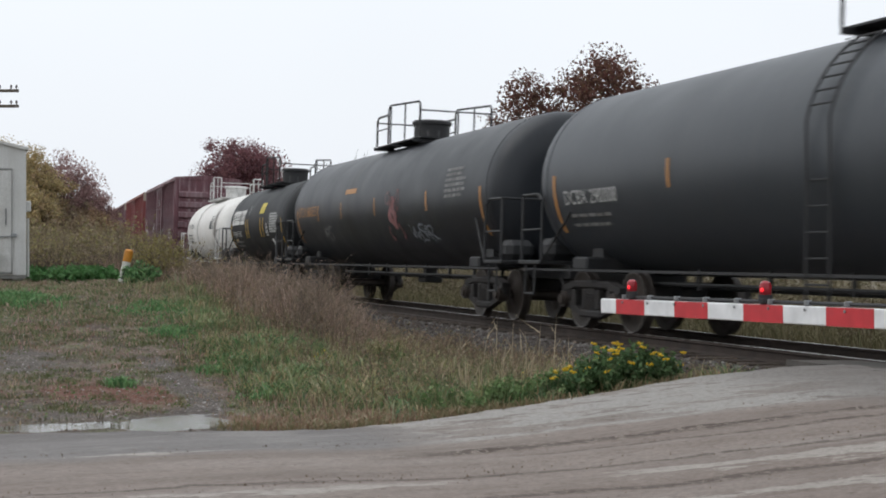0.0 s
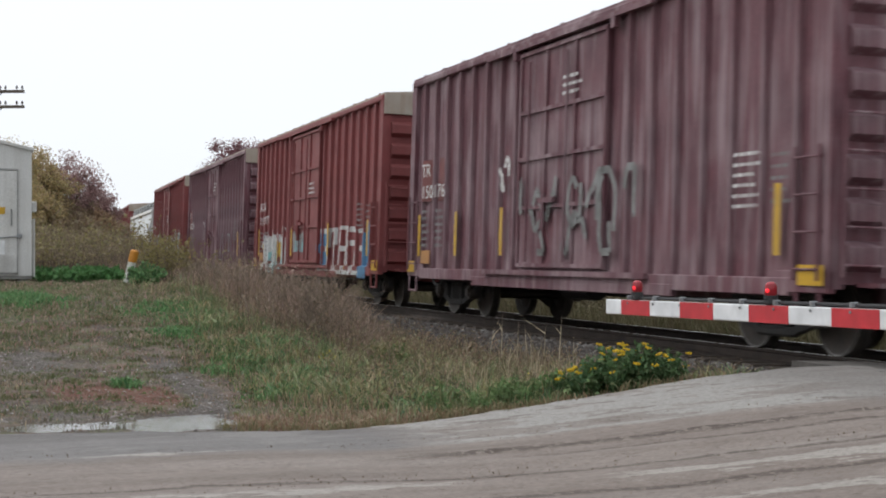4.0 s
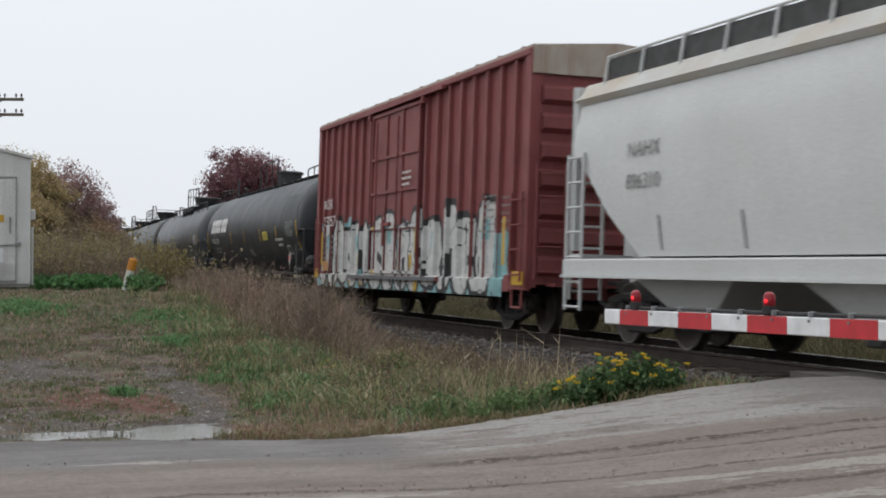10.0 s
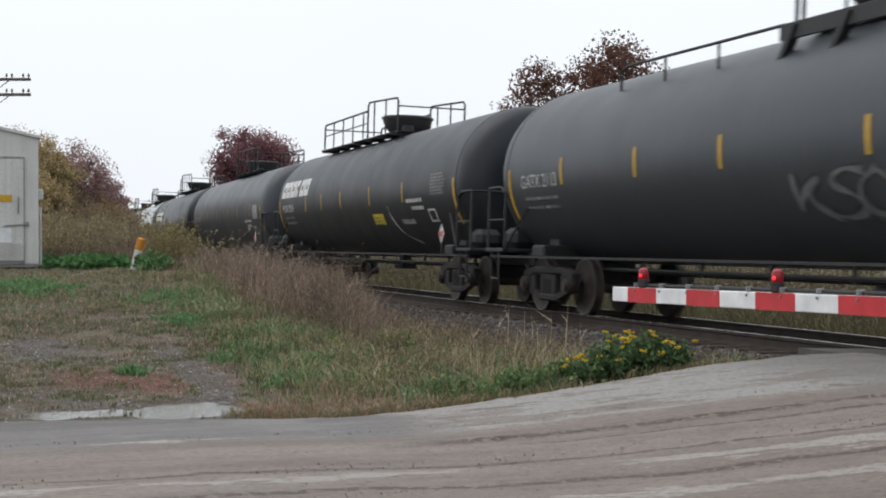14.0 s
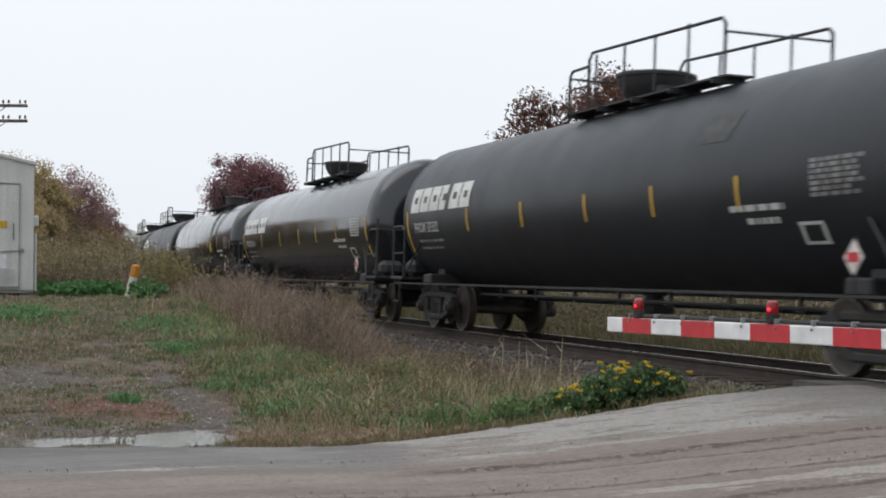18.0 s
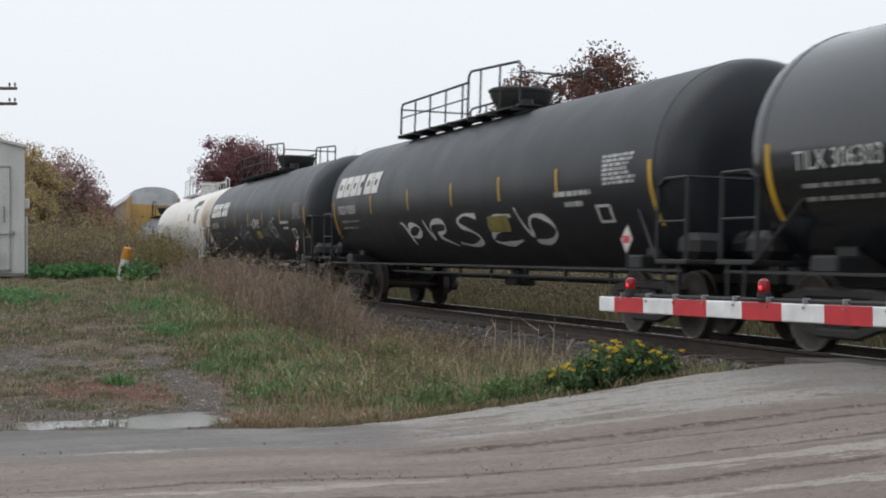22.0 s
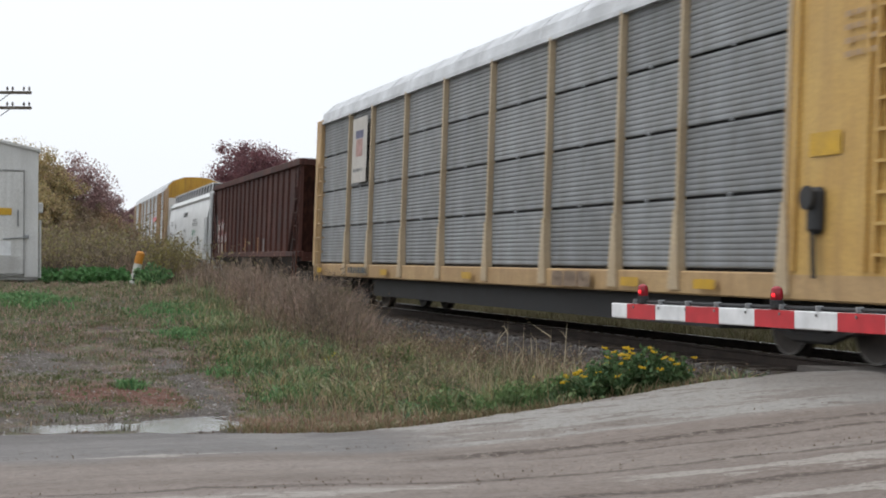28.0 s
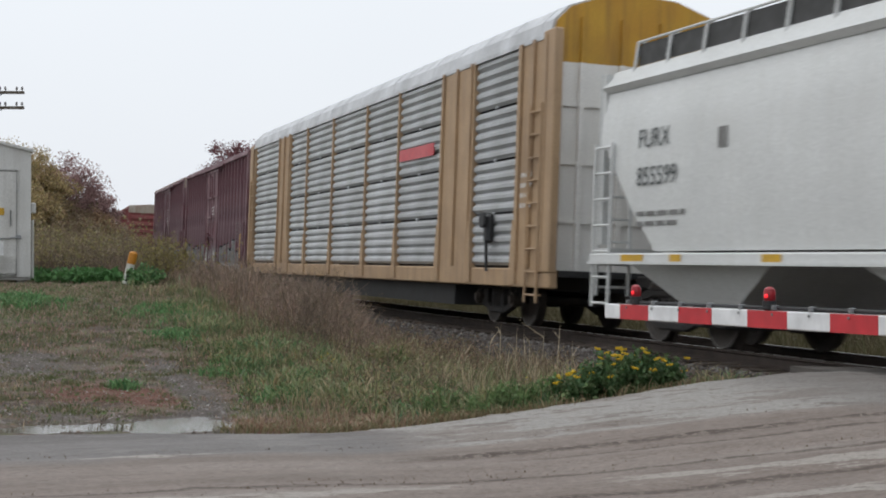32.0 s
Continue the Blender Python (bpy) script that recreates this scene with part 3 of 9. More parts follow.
def zigzag(X, x0, n, w, seed):
    """A jagged top line from 0 to 1 over n letters."""
    r = np.random.default_rng(seed)
    px = np.sort(x0 + w * (np.arange(2 * n + 1) + r.uniform(-0.3, 0.3, 2 * n + 1)) / (2 * n))
    pz = np.where(np.arange(2 * n + 1) % 2, r.uniform(0.82, 1.0, 2 * n + 1), r.uniform(0.5, 0.78, 2 * n + 1))
    return np.interp(X, px, pz)


def paint_silver(x0, w, z0, h, n, seed):
    """Silver band with a jagged white-edged top and dark diagonal gashes. Colours: silver, white, black, bluish."""
    def f(X, Z, field):
        top = z0 + h * zigzag(X, x0, n, w, seed)
        C = np.where(Z < top, 0, -1)
        gash = field(0.22, 0.55) + 0.5 * field(0.1, 0.2)
        C = np.where((C == 0) & (gash > 1.15) & (Z < top - 0.1), 2, C)
        C = np.where((C == 0) & (field(0.3, 0.6) > 1.25) & (Z < top - 0.1), 3, C)
        C = np.where((Z < top) & (Z > top - 0.055), 1, C)
        C = np.where((Z < z0 + 0.12) & (field(0.3, 0.1) > 0.2), -1, C)
        return C
    return f


def paint_fat(x0, w, z0, h, n, seed, back=3):
    """Fat rounded letters: white bodies, black outline, cyan cloud behind. Colours: white, black, yellow, cyan, pink."""
    def f(X, Z, field):
        r = np.random.default_rng(seed)
        cloud = z0 + h * (0.62 + 0.2 * np.sin(X * 2.3 + seed) + 0.14 * field(0.25, 2.0))
        C = np.where((Z < cloud) & (field(0.25, 0.3) > -0.55), back, -1)
        for i in range(n):
            cx, hw = x0 + w * (i + 0.5) / n + r.uniform(-0.06, 0.06), w / n * r.uniform(0.46, 0.62)
            za, zb, lean = z0 + h * r.uniform(0.0, 0.08), z0 + h * r.uniform(0.76, 0.98), r.uniform(-0.14, 0.14)
            u = (X - cx - lean * (Z - z0)) / hw
            v = (Z - (za + zb) / 2) / ((zb - za) / 2)
            d = (np.abs(u) ** 2.6 + np.abs(v) ** 3.2) ** 0.36 + 0.06 * field(0.25, 0.25)
            body = d < 0.9
            C = np.where(d < 1.06, 1, C)
            C = np.where(body, 0, C)
            kind = i % 3
            hole = (np.abs(u) < 0.24) & (v > 0.1) & (v < 0.55) if kind == 0 else (np.abs(u - 0.1) < 0.2) & (v < -0.1) & (v > -1.2) if kind == 1 else (u > 0.05) & (np.abs(v + 0.05 + 0.3 * u) < 0.13)
            C = np.where(body & hole, 1 if kind else back, C)
            C = np.where(body & (np.abs(field(0.3, 0.5)) < 0.05), 1, C)
            C = np.where(body & (field(0.35, 0.6) > 1.4), 2, C)
        return C
    return f


def paint_streaky(x0, w, z0, h, n, seed):
    """White jagged letters with upright cyan, yellow and bare streaks. Colours: white, black, yellow, cyan, blue."""
    def f(X, Z, field):
        top = z0 + h * zigzag(X, x0, n, w, seed)
        edge = np.minimum(X - x0, x0 + w - X)
        C = np.where((Z < top) & (edge > 0.08 * field(0.3, 0.2) + 0.05), 0, -1)
        s = field(0.10, 0.8)
        C = np.where((C == 0) & (s > 0.75), -1, C)
        C = np.where((C == 0) & (field(0.4, 1.2) > 0.55) & (Z < top - 0.12), 3, C)
        C = np.where((C == 0) & (field(0.22, 0.5) > 1.2) & (Z < top - 0.2), 2, C)
        C = np.where((C >= 0) & (field(0.09, 0.5) > 1.25), 1, C)
        C = np.where((Z < top) & (Z > top - 0.06) & (edge > 0.05), 0, C)
        return C
    return f


def paint_outline(x0, w, z0, h, n, seed):
    """Blocky letters in white outline with a bare middle, blue at one end. Colours: white, black, yellow, cyan, blue."""
    def f(X, Z, field):
        C = np.full(X.shape, -1)
        r = np.random.default_rng(seed)
        for i in range(n):
            a, b = x0 + w * i / n, x0 + w * (i + 0.92) / n
            lean = r.uniform(0.05, 0.2)
            U = X - lean * (Z - z0)
            top = z0 + h * r.uniform(0.85, 1.0)
            inside = (U > a) & (U < b) & (Z > z0) & (Z < top)
            bd = np.minimum(np.minimum(U - a, b - U), np.minimum(Z - z0, top - Z))
            C = np.where(inside & (bd < 0.11), 0, C)
            bar = np.abs(Z - z0 - h * (0.5 + 0.1 * (i % 2))) < 0.07
            C = np.where(inside & bar & (U > a + (b - a) * 0.4), 0, C)
            C = np.where(inside & (bd > 0.11) & ~bar & (field(0.4, 0.4) > 0.7), 2 if i == n - 2 else 4 if i < 1 else -1, C)
        C = np.where((X > x0 + w * 0.95) & (Z < z0 + h * (0.35 + 0.9 * (X - x0 - w * 0.95) / (w * 0.2))) & (X < x0 + w * 1.12), 4, C)
        C = np.where((C == -1) & (X < x0 + 0.1 * w) & (field(0.3, 0.4) > 0.4) & (Z < z0 + 0.6 * h), 4, C)
        return np.where(field(0.07, 0.2) > 1.5, -1, C)
    return f


# ---- tank cars ----
def shell_rings(half, r, cz, head=0.62, seg=48, hn=7):
    rings = []
    prof = [(-half - head * math.sin(math.pi / 2 * (1 - i / hn)), r * math.sqrt(max(0.0, 1 - (1 - i / hn) ** 2.4))) for i in range(hn + 1)]
    prof[0] = (prof[0][0], 0.03)
    prof = prof + [(-x, q) for x, q in prof[::-1]]
    for x, q in prof:
        rings.append([(x, q * math.cos(2 * math.pi * i / seg), cz + q * math.sin(2 * math.pi * i / seg)) for i in range(seg)])
    return rings


def tank_car(label, s_front, s_rear, r=1.45, cz=2.27, paint=None, rail=None, top="walk", mark_n=0, number="", stripes=(), stripe_mat=None,
             bands=True, group="tank cars of the train", low_rail=False, seed=1, dome_at=0.0, walk_len=3.4, walk_x=None, mark_x=0.35, mark_z=0.0, ladder_x=None, bonnet="bowl", side_rail=True):
    """A tank on two trucks; the marks are on both sides' near face."""
    rnd = random.Random(seed)
    paint, rail, stripe_mat = paint or M_TANK, rail or M_BLACK, stripe_mat or M_STRIPE
    s0 = (s_front + s_rear) / 2
    half = (s_front - s_rear) / 2 - 0.12
    car = thing("tank_car", label, "tank car", group)
    bm = bmesh.new()
    loft(bm, shell_rings(half, r, cz))
    shell = part("tank_shell", bm, paint, car, smooth=True)
    # weld bands
    def b_band(b):
        seg = 48
        for y0, y1, rr in ((-0.02, 0.02, r + 0.006),):
            ring = [[(d, q * math.cos(2 * math.pi * i / seg), cz + q * math.sin(2 * math.pi * i / seg)) for i in range(seg)]
                    for d, q in ((y0, r - 0.01), (y0, rr), (y1, rr), (y1, r - 0.01))]
            loft(b, ring, cap=False)
    if bands:
        for x in (-half, half):
            part("weld_band", shared("weld_band_%.2f_%s" % (r, paint.name), b_band, paint), None, shell, at=pose(x, 0, 0))
    # sills, saddles, end platforms
    bog = half - 0.95
    sill_z = 0.86
    for sx in (-1, 1):
        bm = bmesh.new()
        box(bm, sx * (half - 0.1), 0, 0.88, 2.6, 0.62, 0.3, 0.02)
        box(bm, sx * (bog), 0, 0.98, 0.5, 2.5, 0.2, 0.03)
        for sy in (-1, 1):
            prism(bm, [(sx * bog - 0.22, 0.95), (sx * bog + 0.22, 0.95), (sx * bog + 0.16, cz - r * 0.62), (sx * bog - 0.16, cz - r * 0.62)], "y",
                  sy * 0.75 - 0.2, sy * 0.75 + 0.2)
        part("bolster_saddle", bm, M_BLACK, car)
        bm = bmesh.new()
        box(bm, sx * (half + 0.55), 0, sill_z + 0.13, 0.85, 2.9, 0.06, 0.01)
        part("end_platform", bm, rail, car)
        bm = bmesh.new()
        xe = sx * (half + 0.9)
        for sy in (-1, 1):
            y = sy * 1.42
            pipe(bm, [(sx * (half + 0.1), y, 1.0), (sx * (half + 0.1), y, 1.95), (sx * (half + 0.3), y, 2.05), (xe, y, 2.05), (xe, y, 1.0)], 0.024)
            pipe(bm, [(sx * (half + 0.1), y, 1.5), (xe, y, 1.5)], 0.018)
            pipe(bm, [(sx * (half + 0.35), y, 1.0), (sx * (half + 0.35), y, 0.5), (sx * (half + 0.72), y, 0.5), (sx * (half + 0.72), y, 1.0)], 0.02)
            pipe(bm, [(sx * (half + 0.1), y, 1.0), (sx * (half - 0.75), y * 0.92, cz - r * 0.35)], 0.02)
        pipe(bm, [(xe, -1.42, 2.05), (xe, 1.42, 2.05)], 0.022)
        part("end_handrail", bm, rail, car)
        bm = bmesh.new()
        box(bm, sx * (half + 0.48), -0.98, 1.2, 0.5, 0.5, 0.34, 0.1)
        rod(bm, (sx * (half + 0.2), -0.4, 1.25), (sx * (half + 0.8), -0.4, 1.25), 0.17, 10)
        part("brake_gear", bm, M_BLACK, car)
    for sy in (-1, 1) if side_rail else ():
        bm = bmesh.new()
        box(bm, 0, sy * 1.40, sill_z + 0.02, 2 * half + 1.6, 0.04, 0.035)
        n = 8 if half > 6 else 4
        for i in range(n):
            x = -half + 1.2 + (2 * half - 2.4) * i / (n - 1)
            rod(bm, (x, sy * 1.40, sill_z + 0.02), (x, sy * 0.5, sill_z), 0.018, 5)
        part("running_rail", bm, rail, car)
    # underframe pipe work and bottom valve
    bm = bmesh.new()
    rod(bm, (-half + 1, -0.5, 0.72), (half - 1, -0.5, 0.72), 0.03, 6)
    rod(bm, (-half + 1, 0.4, 0.66), (half - 1, 0.4, 0.66), 0.025, 6)
    for i in range(9):
        x = -half + 1.5 + (2 * half - 3) * i / 8
        box(bm, x, -0.5, 0.80, 0.05, 0.05, 0.3)
    rod(bm, (0.2, 0, cz - r + 0.05), (0.2, 0, 0.55), 0.16, 10)
    box(bm, 0.2, 0, 0.6, 0.6, 0.4, 0.12, 0.03)
    part("under_piping", bm, M_BLACK, car)
    # top works
    zt = cz + r
    if top != "none":
        bm = bmesh.new()
        drum = ((0.44, -0.12), (0.44, 0.06), (0.40, 0.07), (0.40, 0.40), (0.45, 0.41), (0.45, 0.47), (0.40, 0.50), (0.15, 0.52))
        bowl = drum if bonnet == "drum" else ((0.36, -0.12), (0.36, 0.04), (0.42, 0.10), (0.52, 0.20), (0.585, 0.34), (0.60, 0.42), (0.63, 0.43), (0.63, 0.475), (0.58, 0.50), (0.30, 0.52))
        loft(bm, [[(dome_at + q * math.cos(2 * math.pi * i / 24), q * math.sin(2 * math.pi * i / 24), zt + z) for i in range(24)] for q, z in bowl])
        dome = part("valve_bonnet", bm, rail, car, smooth=True)
        bm = bmesh.new()
        rod(bm, (dome_at + 0.75, -0.2, zt - 0.12), (dome_at + 0.75, -0.2, zt + 0.22), 0.14, 12)
        part("top_valve", bm, rail, car, smooth=True)
        w0, w1 = walk_x or (dome_at - walk_len / 2, dome_at + walk_len / 2)
        wy = 0.80
        for sy in (-1, 1):
            bm = bmesh.new()
            wide, mid = (0.24, 0.40) if top == "loop" else (0.40, 0.58)
            box(bm, (w0 + w1) / 2, sy * mid, zt - 0.015, w1 - w0, wide, 0.028)
            n = max(3, round((w1 - w0) / 1.05))
            for i in range(n):
                x = w0 + 0.15 + (w1 - w0 - 0.3) * i / (n - 1)
                box(bm, x, sy * (mid + 0.08), zt - 0.07, 0.04, wide + 0.1, 0.08)
            part("top_walkway", bm, rail, car)
            hz, hi, y = zt + 0.66, zt + 0.86, sy * wy

            def bent(pts, r=0.024):
                bm = bmesh.new()
                pipe(bm, pts, r)
                part("top_railing", bm, rail, car)
            if top == "walk":
                xm = dome_at - 0.75
                bent([(w0, y, zt), (w0, y, hz - 0.08), (w0 + 0.1, y, hz), (xm, y, hz)])
                bent([(xm, y, zt), (xm, y, hi - 0.1), (xm + 0.12, y, hi), (w1 - 0.1, y, hi - 0.12), (w1, y, hi - 0.2), (w1, y, zt)])
                bent([(w0, y, zt + 0.36), (xm, y, zt + 0.36)], 0.015)
                n = max(2, round((w1 - w0) / 1.1))
                for i in range(1, n):
                    x = w0 + (w1 - w0) * i / n
                    bent([(x, y, zt), (x, y, hz if x < xm else hi - 0.05)], 0.018)
                if sy > 0:
                    for x in (w0, w1):
                        bent([(x, -wy, zt + 0.55), (x, wy, zt + 0.55)], 0.018)
            else:
                # a railing beside the bonnet and grab hoops at both ends of the running board
                bent([(dome_at - 0.9, y, zt - 0.1), (dome_at - 0.9, y, zt + 0.62), (dome_at - 0.75, y, zt + 0.68), (dome_at + 2.1, y, zt + 0.74), (dome_at + 2.2, y, zt + 0.66), (dome_at + 2.2, y, zt - 0.1)])
                for x in (dome_at + 0.1, dome_at + 1.2):
                    bent([(x, y, zt - 0.1), (x, y, zt + 0.70)], 0.02)
                for x0, x1, hh in ((w1 + 0.2, w1 + 1.0, 0.72), (w0 - 1.0, w0 - 0.75, 0.62), (w0 + 0.2, w0 + 1.1, 0.22)):
                    q = sy * 0.42
                    bent([(x0, q, zt - 0.05), (x0, q, zt + hh - 0.1), (x0 + 0.08, q, zt + hh), (x1 - 0.08, q, zt + hh), (x1, q, zt + hh - 0.1), (x1, q, zt - 0.05)])
        # ladder up the flank to the walkway
        for sy in (-1, 1) if ladder_x is not None else ():
            bm = bmesh.new()
            mp = shell_map(r + 0.09, cz, sy)
            lx0, lx1 = ladder_x - 0.22, ladder_x + 0.22
            arc = [-1.3 + 0.2 * k for k in range(13)]
            for x in (lx0, lx1):
                pipe(bm, [(x, sy * 1.42, 0.45), (x, sy * 1.44, cz - 0.5)] + [mp(x, a * r * 0.6 + 0.55) for a in arc[5:]], 0.017)
            for k in range(6):
                rod(bm, (lx0, sy * 1.43, 0.5 + 0.28 * k), (lx1, sy * 1.43, 0.5 + 0.28 * k), 0.013, 5)
            for a in arc[6:]:
                rod(bm, mp(lx0, a * r * 0.6 + 0.55), mp(lx1, a * r * 0.6 + 0.55), 0.013, 5)
            part("flank_ladder", bm, rail, car)
    # marks on both flanks
    for sy in (-1, 1):
        mp0 = shell_map(r, cz, sy)
        mp = mp0 if sy < 0 else (lambda x, z, out=0.0, q=mp0: q(-x, z, out))
        for x, z0, z1, w in stripes:
            patch("reflective_stripe", mp, x - w / 2, x + w / 2, z0, z1, stripe_mat, shell)
    mp = shell_map(r, cz, -1)
    if mark_n:
        wordmark("trade_mark", mp, -half + mark_x, mark_z, mark_n * 0.6, 0.48, 6, M_LETTER, shell, label="white slanted block lettering shapes")
    if number:
        lettering("car_number", mp, number, -half + mark_x + (0.25 if mark_n else 0.3), mark_z - 0.40, 0.28 if mark_n else 0.30, M_LETTER if mark_n else M_STENCIL, shell)
        bars("small_lettering", mp, -half + mark_x + 0.4, mark_z - 0.60, 2, 1.6, M_FADED, shell, 0.15, 0.05, seed)
    gear(car, s0, bog, half + 0.95)
    car["half"] = half
    return car, shell, mp, half


# ---- box cars ----
M_GRATE = material("dark_walkway_grating", (0.07, 0.07, 0.07), 0.7, scale=5)

def boxcar(label, s_front, s_rear, paint, top=4.57, sill=0.70, end_panel=None, posts=20, group="box cars of the train", seed=1, door_w=3.2,
           door_at=-0.1, deep=0.09):
    s0, L = (s_front + s_rear) / 2, s_front - s_rear
    half, hw = L / 2, 1.5
    car = thing("box_car", label, "box car", group)
    core = hw - deep
    bm = bmesh.new()
    box(bm, 0, 0, (sill + 0.15 + top) / 2, L - 0.2, core * 2, top - sill - 0.15)
    body = part("body", bm, paint, car)
    bm = bmesh.new()
    prism(bm, [(-hw + 0.02, top - 0.04), (-hw + 0.02, top + 0.05), (0, top + 0.17), (hw - 0.02, top + 0.05), (hw - 0.02, top - 0.04)], "x", -half, half)
    roof = part("roof", bm, end_panel or paint, car)
    for i in range(13):
        x = -half + 0.6 + (L - 1.2) * i / 12
        def b_rib(b):
            prism(b, [(-hw + 0.05, top + 0.05), (-hw + 0.05, top + 0.085), (0, top + 0.205), (hw - 0.05, top + 0.085), (hw - 0.05, top + 0.05)], "x", -0.04, 0.04)
        part("roof_rib", shared("roof_rib_%.2f_%s" % (top, paint.name), b_rib, paint), None, roof, at=pose(x, 0, 0))
    for sy in (-1, 1):
        bm = bmesh.new()
        box(bm, 0, sy * (hw - 0.04), sill + 0.06, L - 1.5, 0.1, 0.2, 0.01)
        box(bm, door_at, sy * (hw - 0.03), sill - 0.04, door_w * 2.3, 0.1, 0.16, 0.01)
        for sx in (-1, 1):
            box(bm, sx * (half - 0.5), sy * (hw - 0.05), sill + 0.12, 1.0, 0.1, 0.24, 0.01)
        part("side_sill", bm, paint, car)
        bm = bmesh.new()
        box(bm, 0, sy * (hw - 0.04), top - 0.06, L - 0.1, 0.12, 0.12, 0.02)
        part("roof_rail", bm, paint, car)
    bm = bmesh.new()
    box(bm, 0, 0, sill + 0.02, L - 0.4, 0.9, 0.3)
    part("centre_sill", bm, paint, car)
    # pressed posts of the sides
    d0, d1 = door_at - door_w / 2, door_at + door_w / 2
    def b_post(b):
        prism(b, [(-0.058, -core), (-0.046, -hw + 0.01), (0.046, -hw + 0.01), (0.058, -core)], "z", sill + 0.15, top - 0.1)
    post_me = shared("post_%.2f_%.2f_%s" % (sill, top, paint.name), b_post, paint)
    def b_corner(b):
        prism(b, [(-0.13, -core + 0.1), (-0.13, -hw), (0.13, -hw), (0.13, -core + 0.1)], "z", sill + 0.05, top)
    corner_me = shared("corner_%.2f_%.2f_%s" % (sill, top, paint.name), b_corner, paint)
    for sy in (0, 180):
        for i in range(posts):
            x = -half + 0.75 + (L - 1.5) * i / (posts - 1)
            if d0 - 0.05 < (x if sy == 0 else -x) < d1 + 0.05:
                continue
            part("side_post", post_me, None, body, at=pose(x, 0, 0, 0, 0, sy))
        for sx in (-1, 1):
            part("corner_post", corner_me, None, body, at=pose(sx * (half - 0.13), 0, 0, 0, 0, sy))
    # doors with their frame, rods and rails
    for sy in (-1, 1):
        def at(v):
            return pose(0, 0, 0, 0, 0, 0 if v < 0 else 180)
        bm = bmesh.new()
        box(bm, door_at, -hw + 0.05, (sill + 0.2 + top - 0.2) / 2, door_w, 0.07, top - sill - 0.4)
        door = part("door", bm, paint, car, at=at(sy))
        zs = [sill + 0.25, sill + 0.25 + (top - sill - 0.5) * 0.27, sill + 0.25 + (top - sill - 0.5) * 0.5, sill + 0.25 + (top - sill - 0.5) * 0.72, top - 0.25]
        for z in zs:
            bm = bmesh.new()
            box(bm, door_at, -hw - 0.005, z, door_w, 0.05, 0.06)
            part("door_stiffener", bm, paint, door)
        for fx in (-0.5, -0.17, 0.17, 0.5):
            bm = bmesh.new()
            box(bm, door_at + door_w * fx, -hw, (sill + top) / 2, 0.06, 0.05, top - sill - 0.45)
            part("door_post", bm, paint, door)
        bm = bmesh.new()
        for fx in (-0.36, 0.1):
            rod(bm, (door_at + door_w * fx, -hw - 0.05, sill + 0.3), (door_at + door_w * fx, -hw - 0.05, top - 0.4), 0.02, 6)
        box(bm, door_at - door_w * 0.1, -hw - 0.06, sill + 1.25, 0.6, 0.06, 0.08)
        rod(bm, (door_at - door_w * 0.13, -hw - 0.08, sill + 0.8), (door_at - door_w * 0.13, -hw - 0.08, sill + 1.35), 0.035, 6)
        part("door_rod", bm, paint, door)
        bm = bmesh.new()
        box(bm, door_at, -hw - 0.05, sill + 0.13, door_w * 1.9, 0.08, 0.08)
        part("door_track", bm, paint, car, at=at(sy))
        bm = bmesh.new()
        box(bm, door_at, -hw - 0.04, top - 0.13, door_w * 1.9, 0.08, 0.07)
        for x in (d0 - 0.18, d1 + 0.3):
            box(bm, x, -hw - 0.03, top - 0.23, 0.12, 0.1, 0.16)
        part("upper_door_track", bm, paint, car, at=at(sy))
        # grab irons and ladder at the ends of the side
        for sx in (-1, 1):
            bm = bmesh.new()
            ladder(bm, sx * (half - 0.62), sx * (half - 0.14), -hw - 0.04, sill + 0.25, sill + 1.45, 4)
            part("side_ladder", bm, paint, car, at=at(sy))
            bm = bmesh.new()
            pipe(bm, [(sx * (half - 0.15), -hw, sill), (sx * (half - 0.15), -hw, 0.42), (sx * (half - 0.6), -hw, 0.42), (sx * (half - 0.6), -hw, sill)], 0.022)
            part("stirrup_step", bm, paint, car, at=at(sy))
    # ribbed ends
    def b_end(b):
        prism(b, [(0, -0.17), (0.13, -0.09), (0.13, 0.09), (0, 0.17)], "y", -hw + 0.2, hw - 0.2)
    end_me = shared("end_rib_%s" % paint.name, b_end, paint)
    for sx in (-1, 1):
        bm = bmesh.new()
        box(bm, sx * (half - 0.06), 0, (sill + top) / 2 + 0.05, 0.06, 2 * hw - 0.12, top - sill - 0.1)
        end = part("end_wall", bm, paint, car)
        for k in range(7):
            z = sill + 0.4 + (top - sill - 0.95) * k / 6.4
            part("end_rib", end_me, None, end, at=pose(sx * (half - 0.04), 0, z, 0, 0, 0 if sx > 0 else 180))
        if end_panel:
            bm = bmesh.new()
            box(bm, sx * (half + 0.02), 0, top - 0.19, 0.06, 2 * hw - 0.04, 0.44)
            part("end_header", bm, end_panel, car, label="weathered cream header panel")
        bm = bmesh.new()
        end_ladder(bm, sx * (half + 0.12), -hw + 0.1, -hw + 0.6, sill + 0.3, sill + 1.9, 5)
        box(bm, sx * (half + 0.2), 0, sill + 0.1, 0.4, 2.3, 0.05)
        part("end_ladder", bm, paint, car)
    bm = bmesh.new()
    rod(bm, (half + 0.10, 0.75, 2.0), (half + 0.16, 0.75, 2.0), 0.28, 16)
    part("brake_wheel", bm, M_BLACK, car)
    bm = bmesh.new()
    box(bm, 0, 0, 0.62, 4.5, 0.5, 0.25, 0.04)
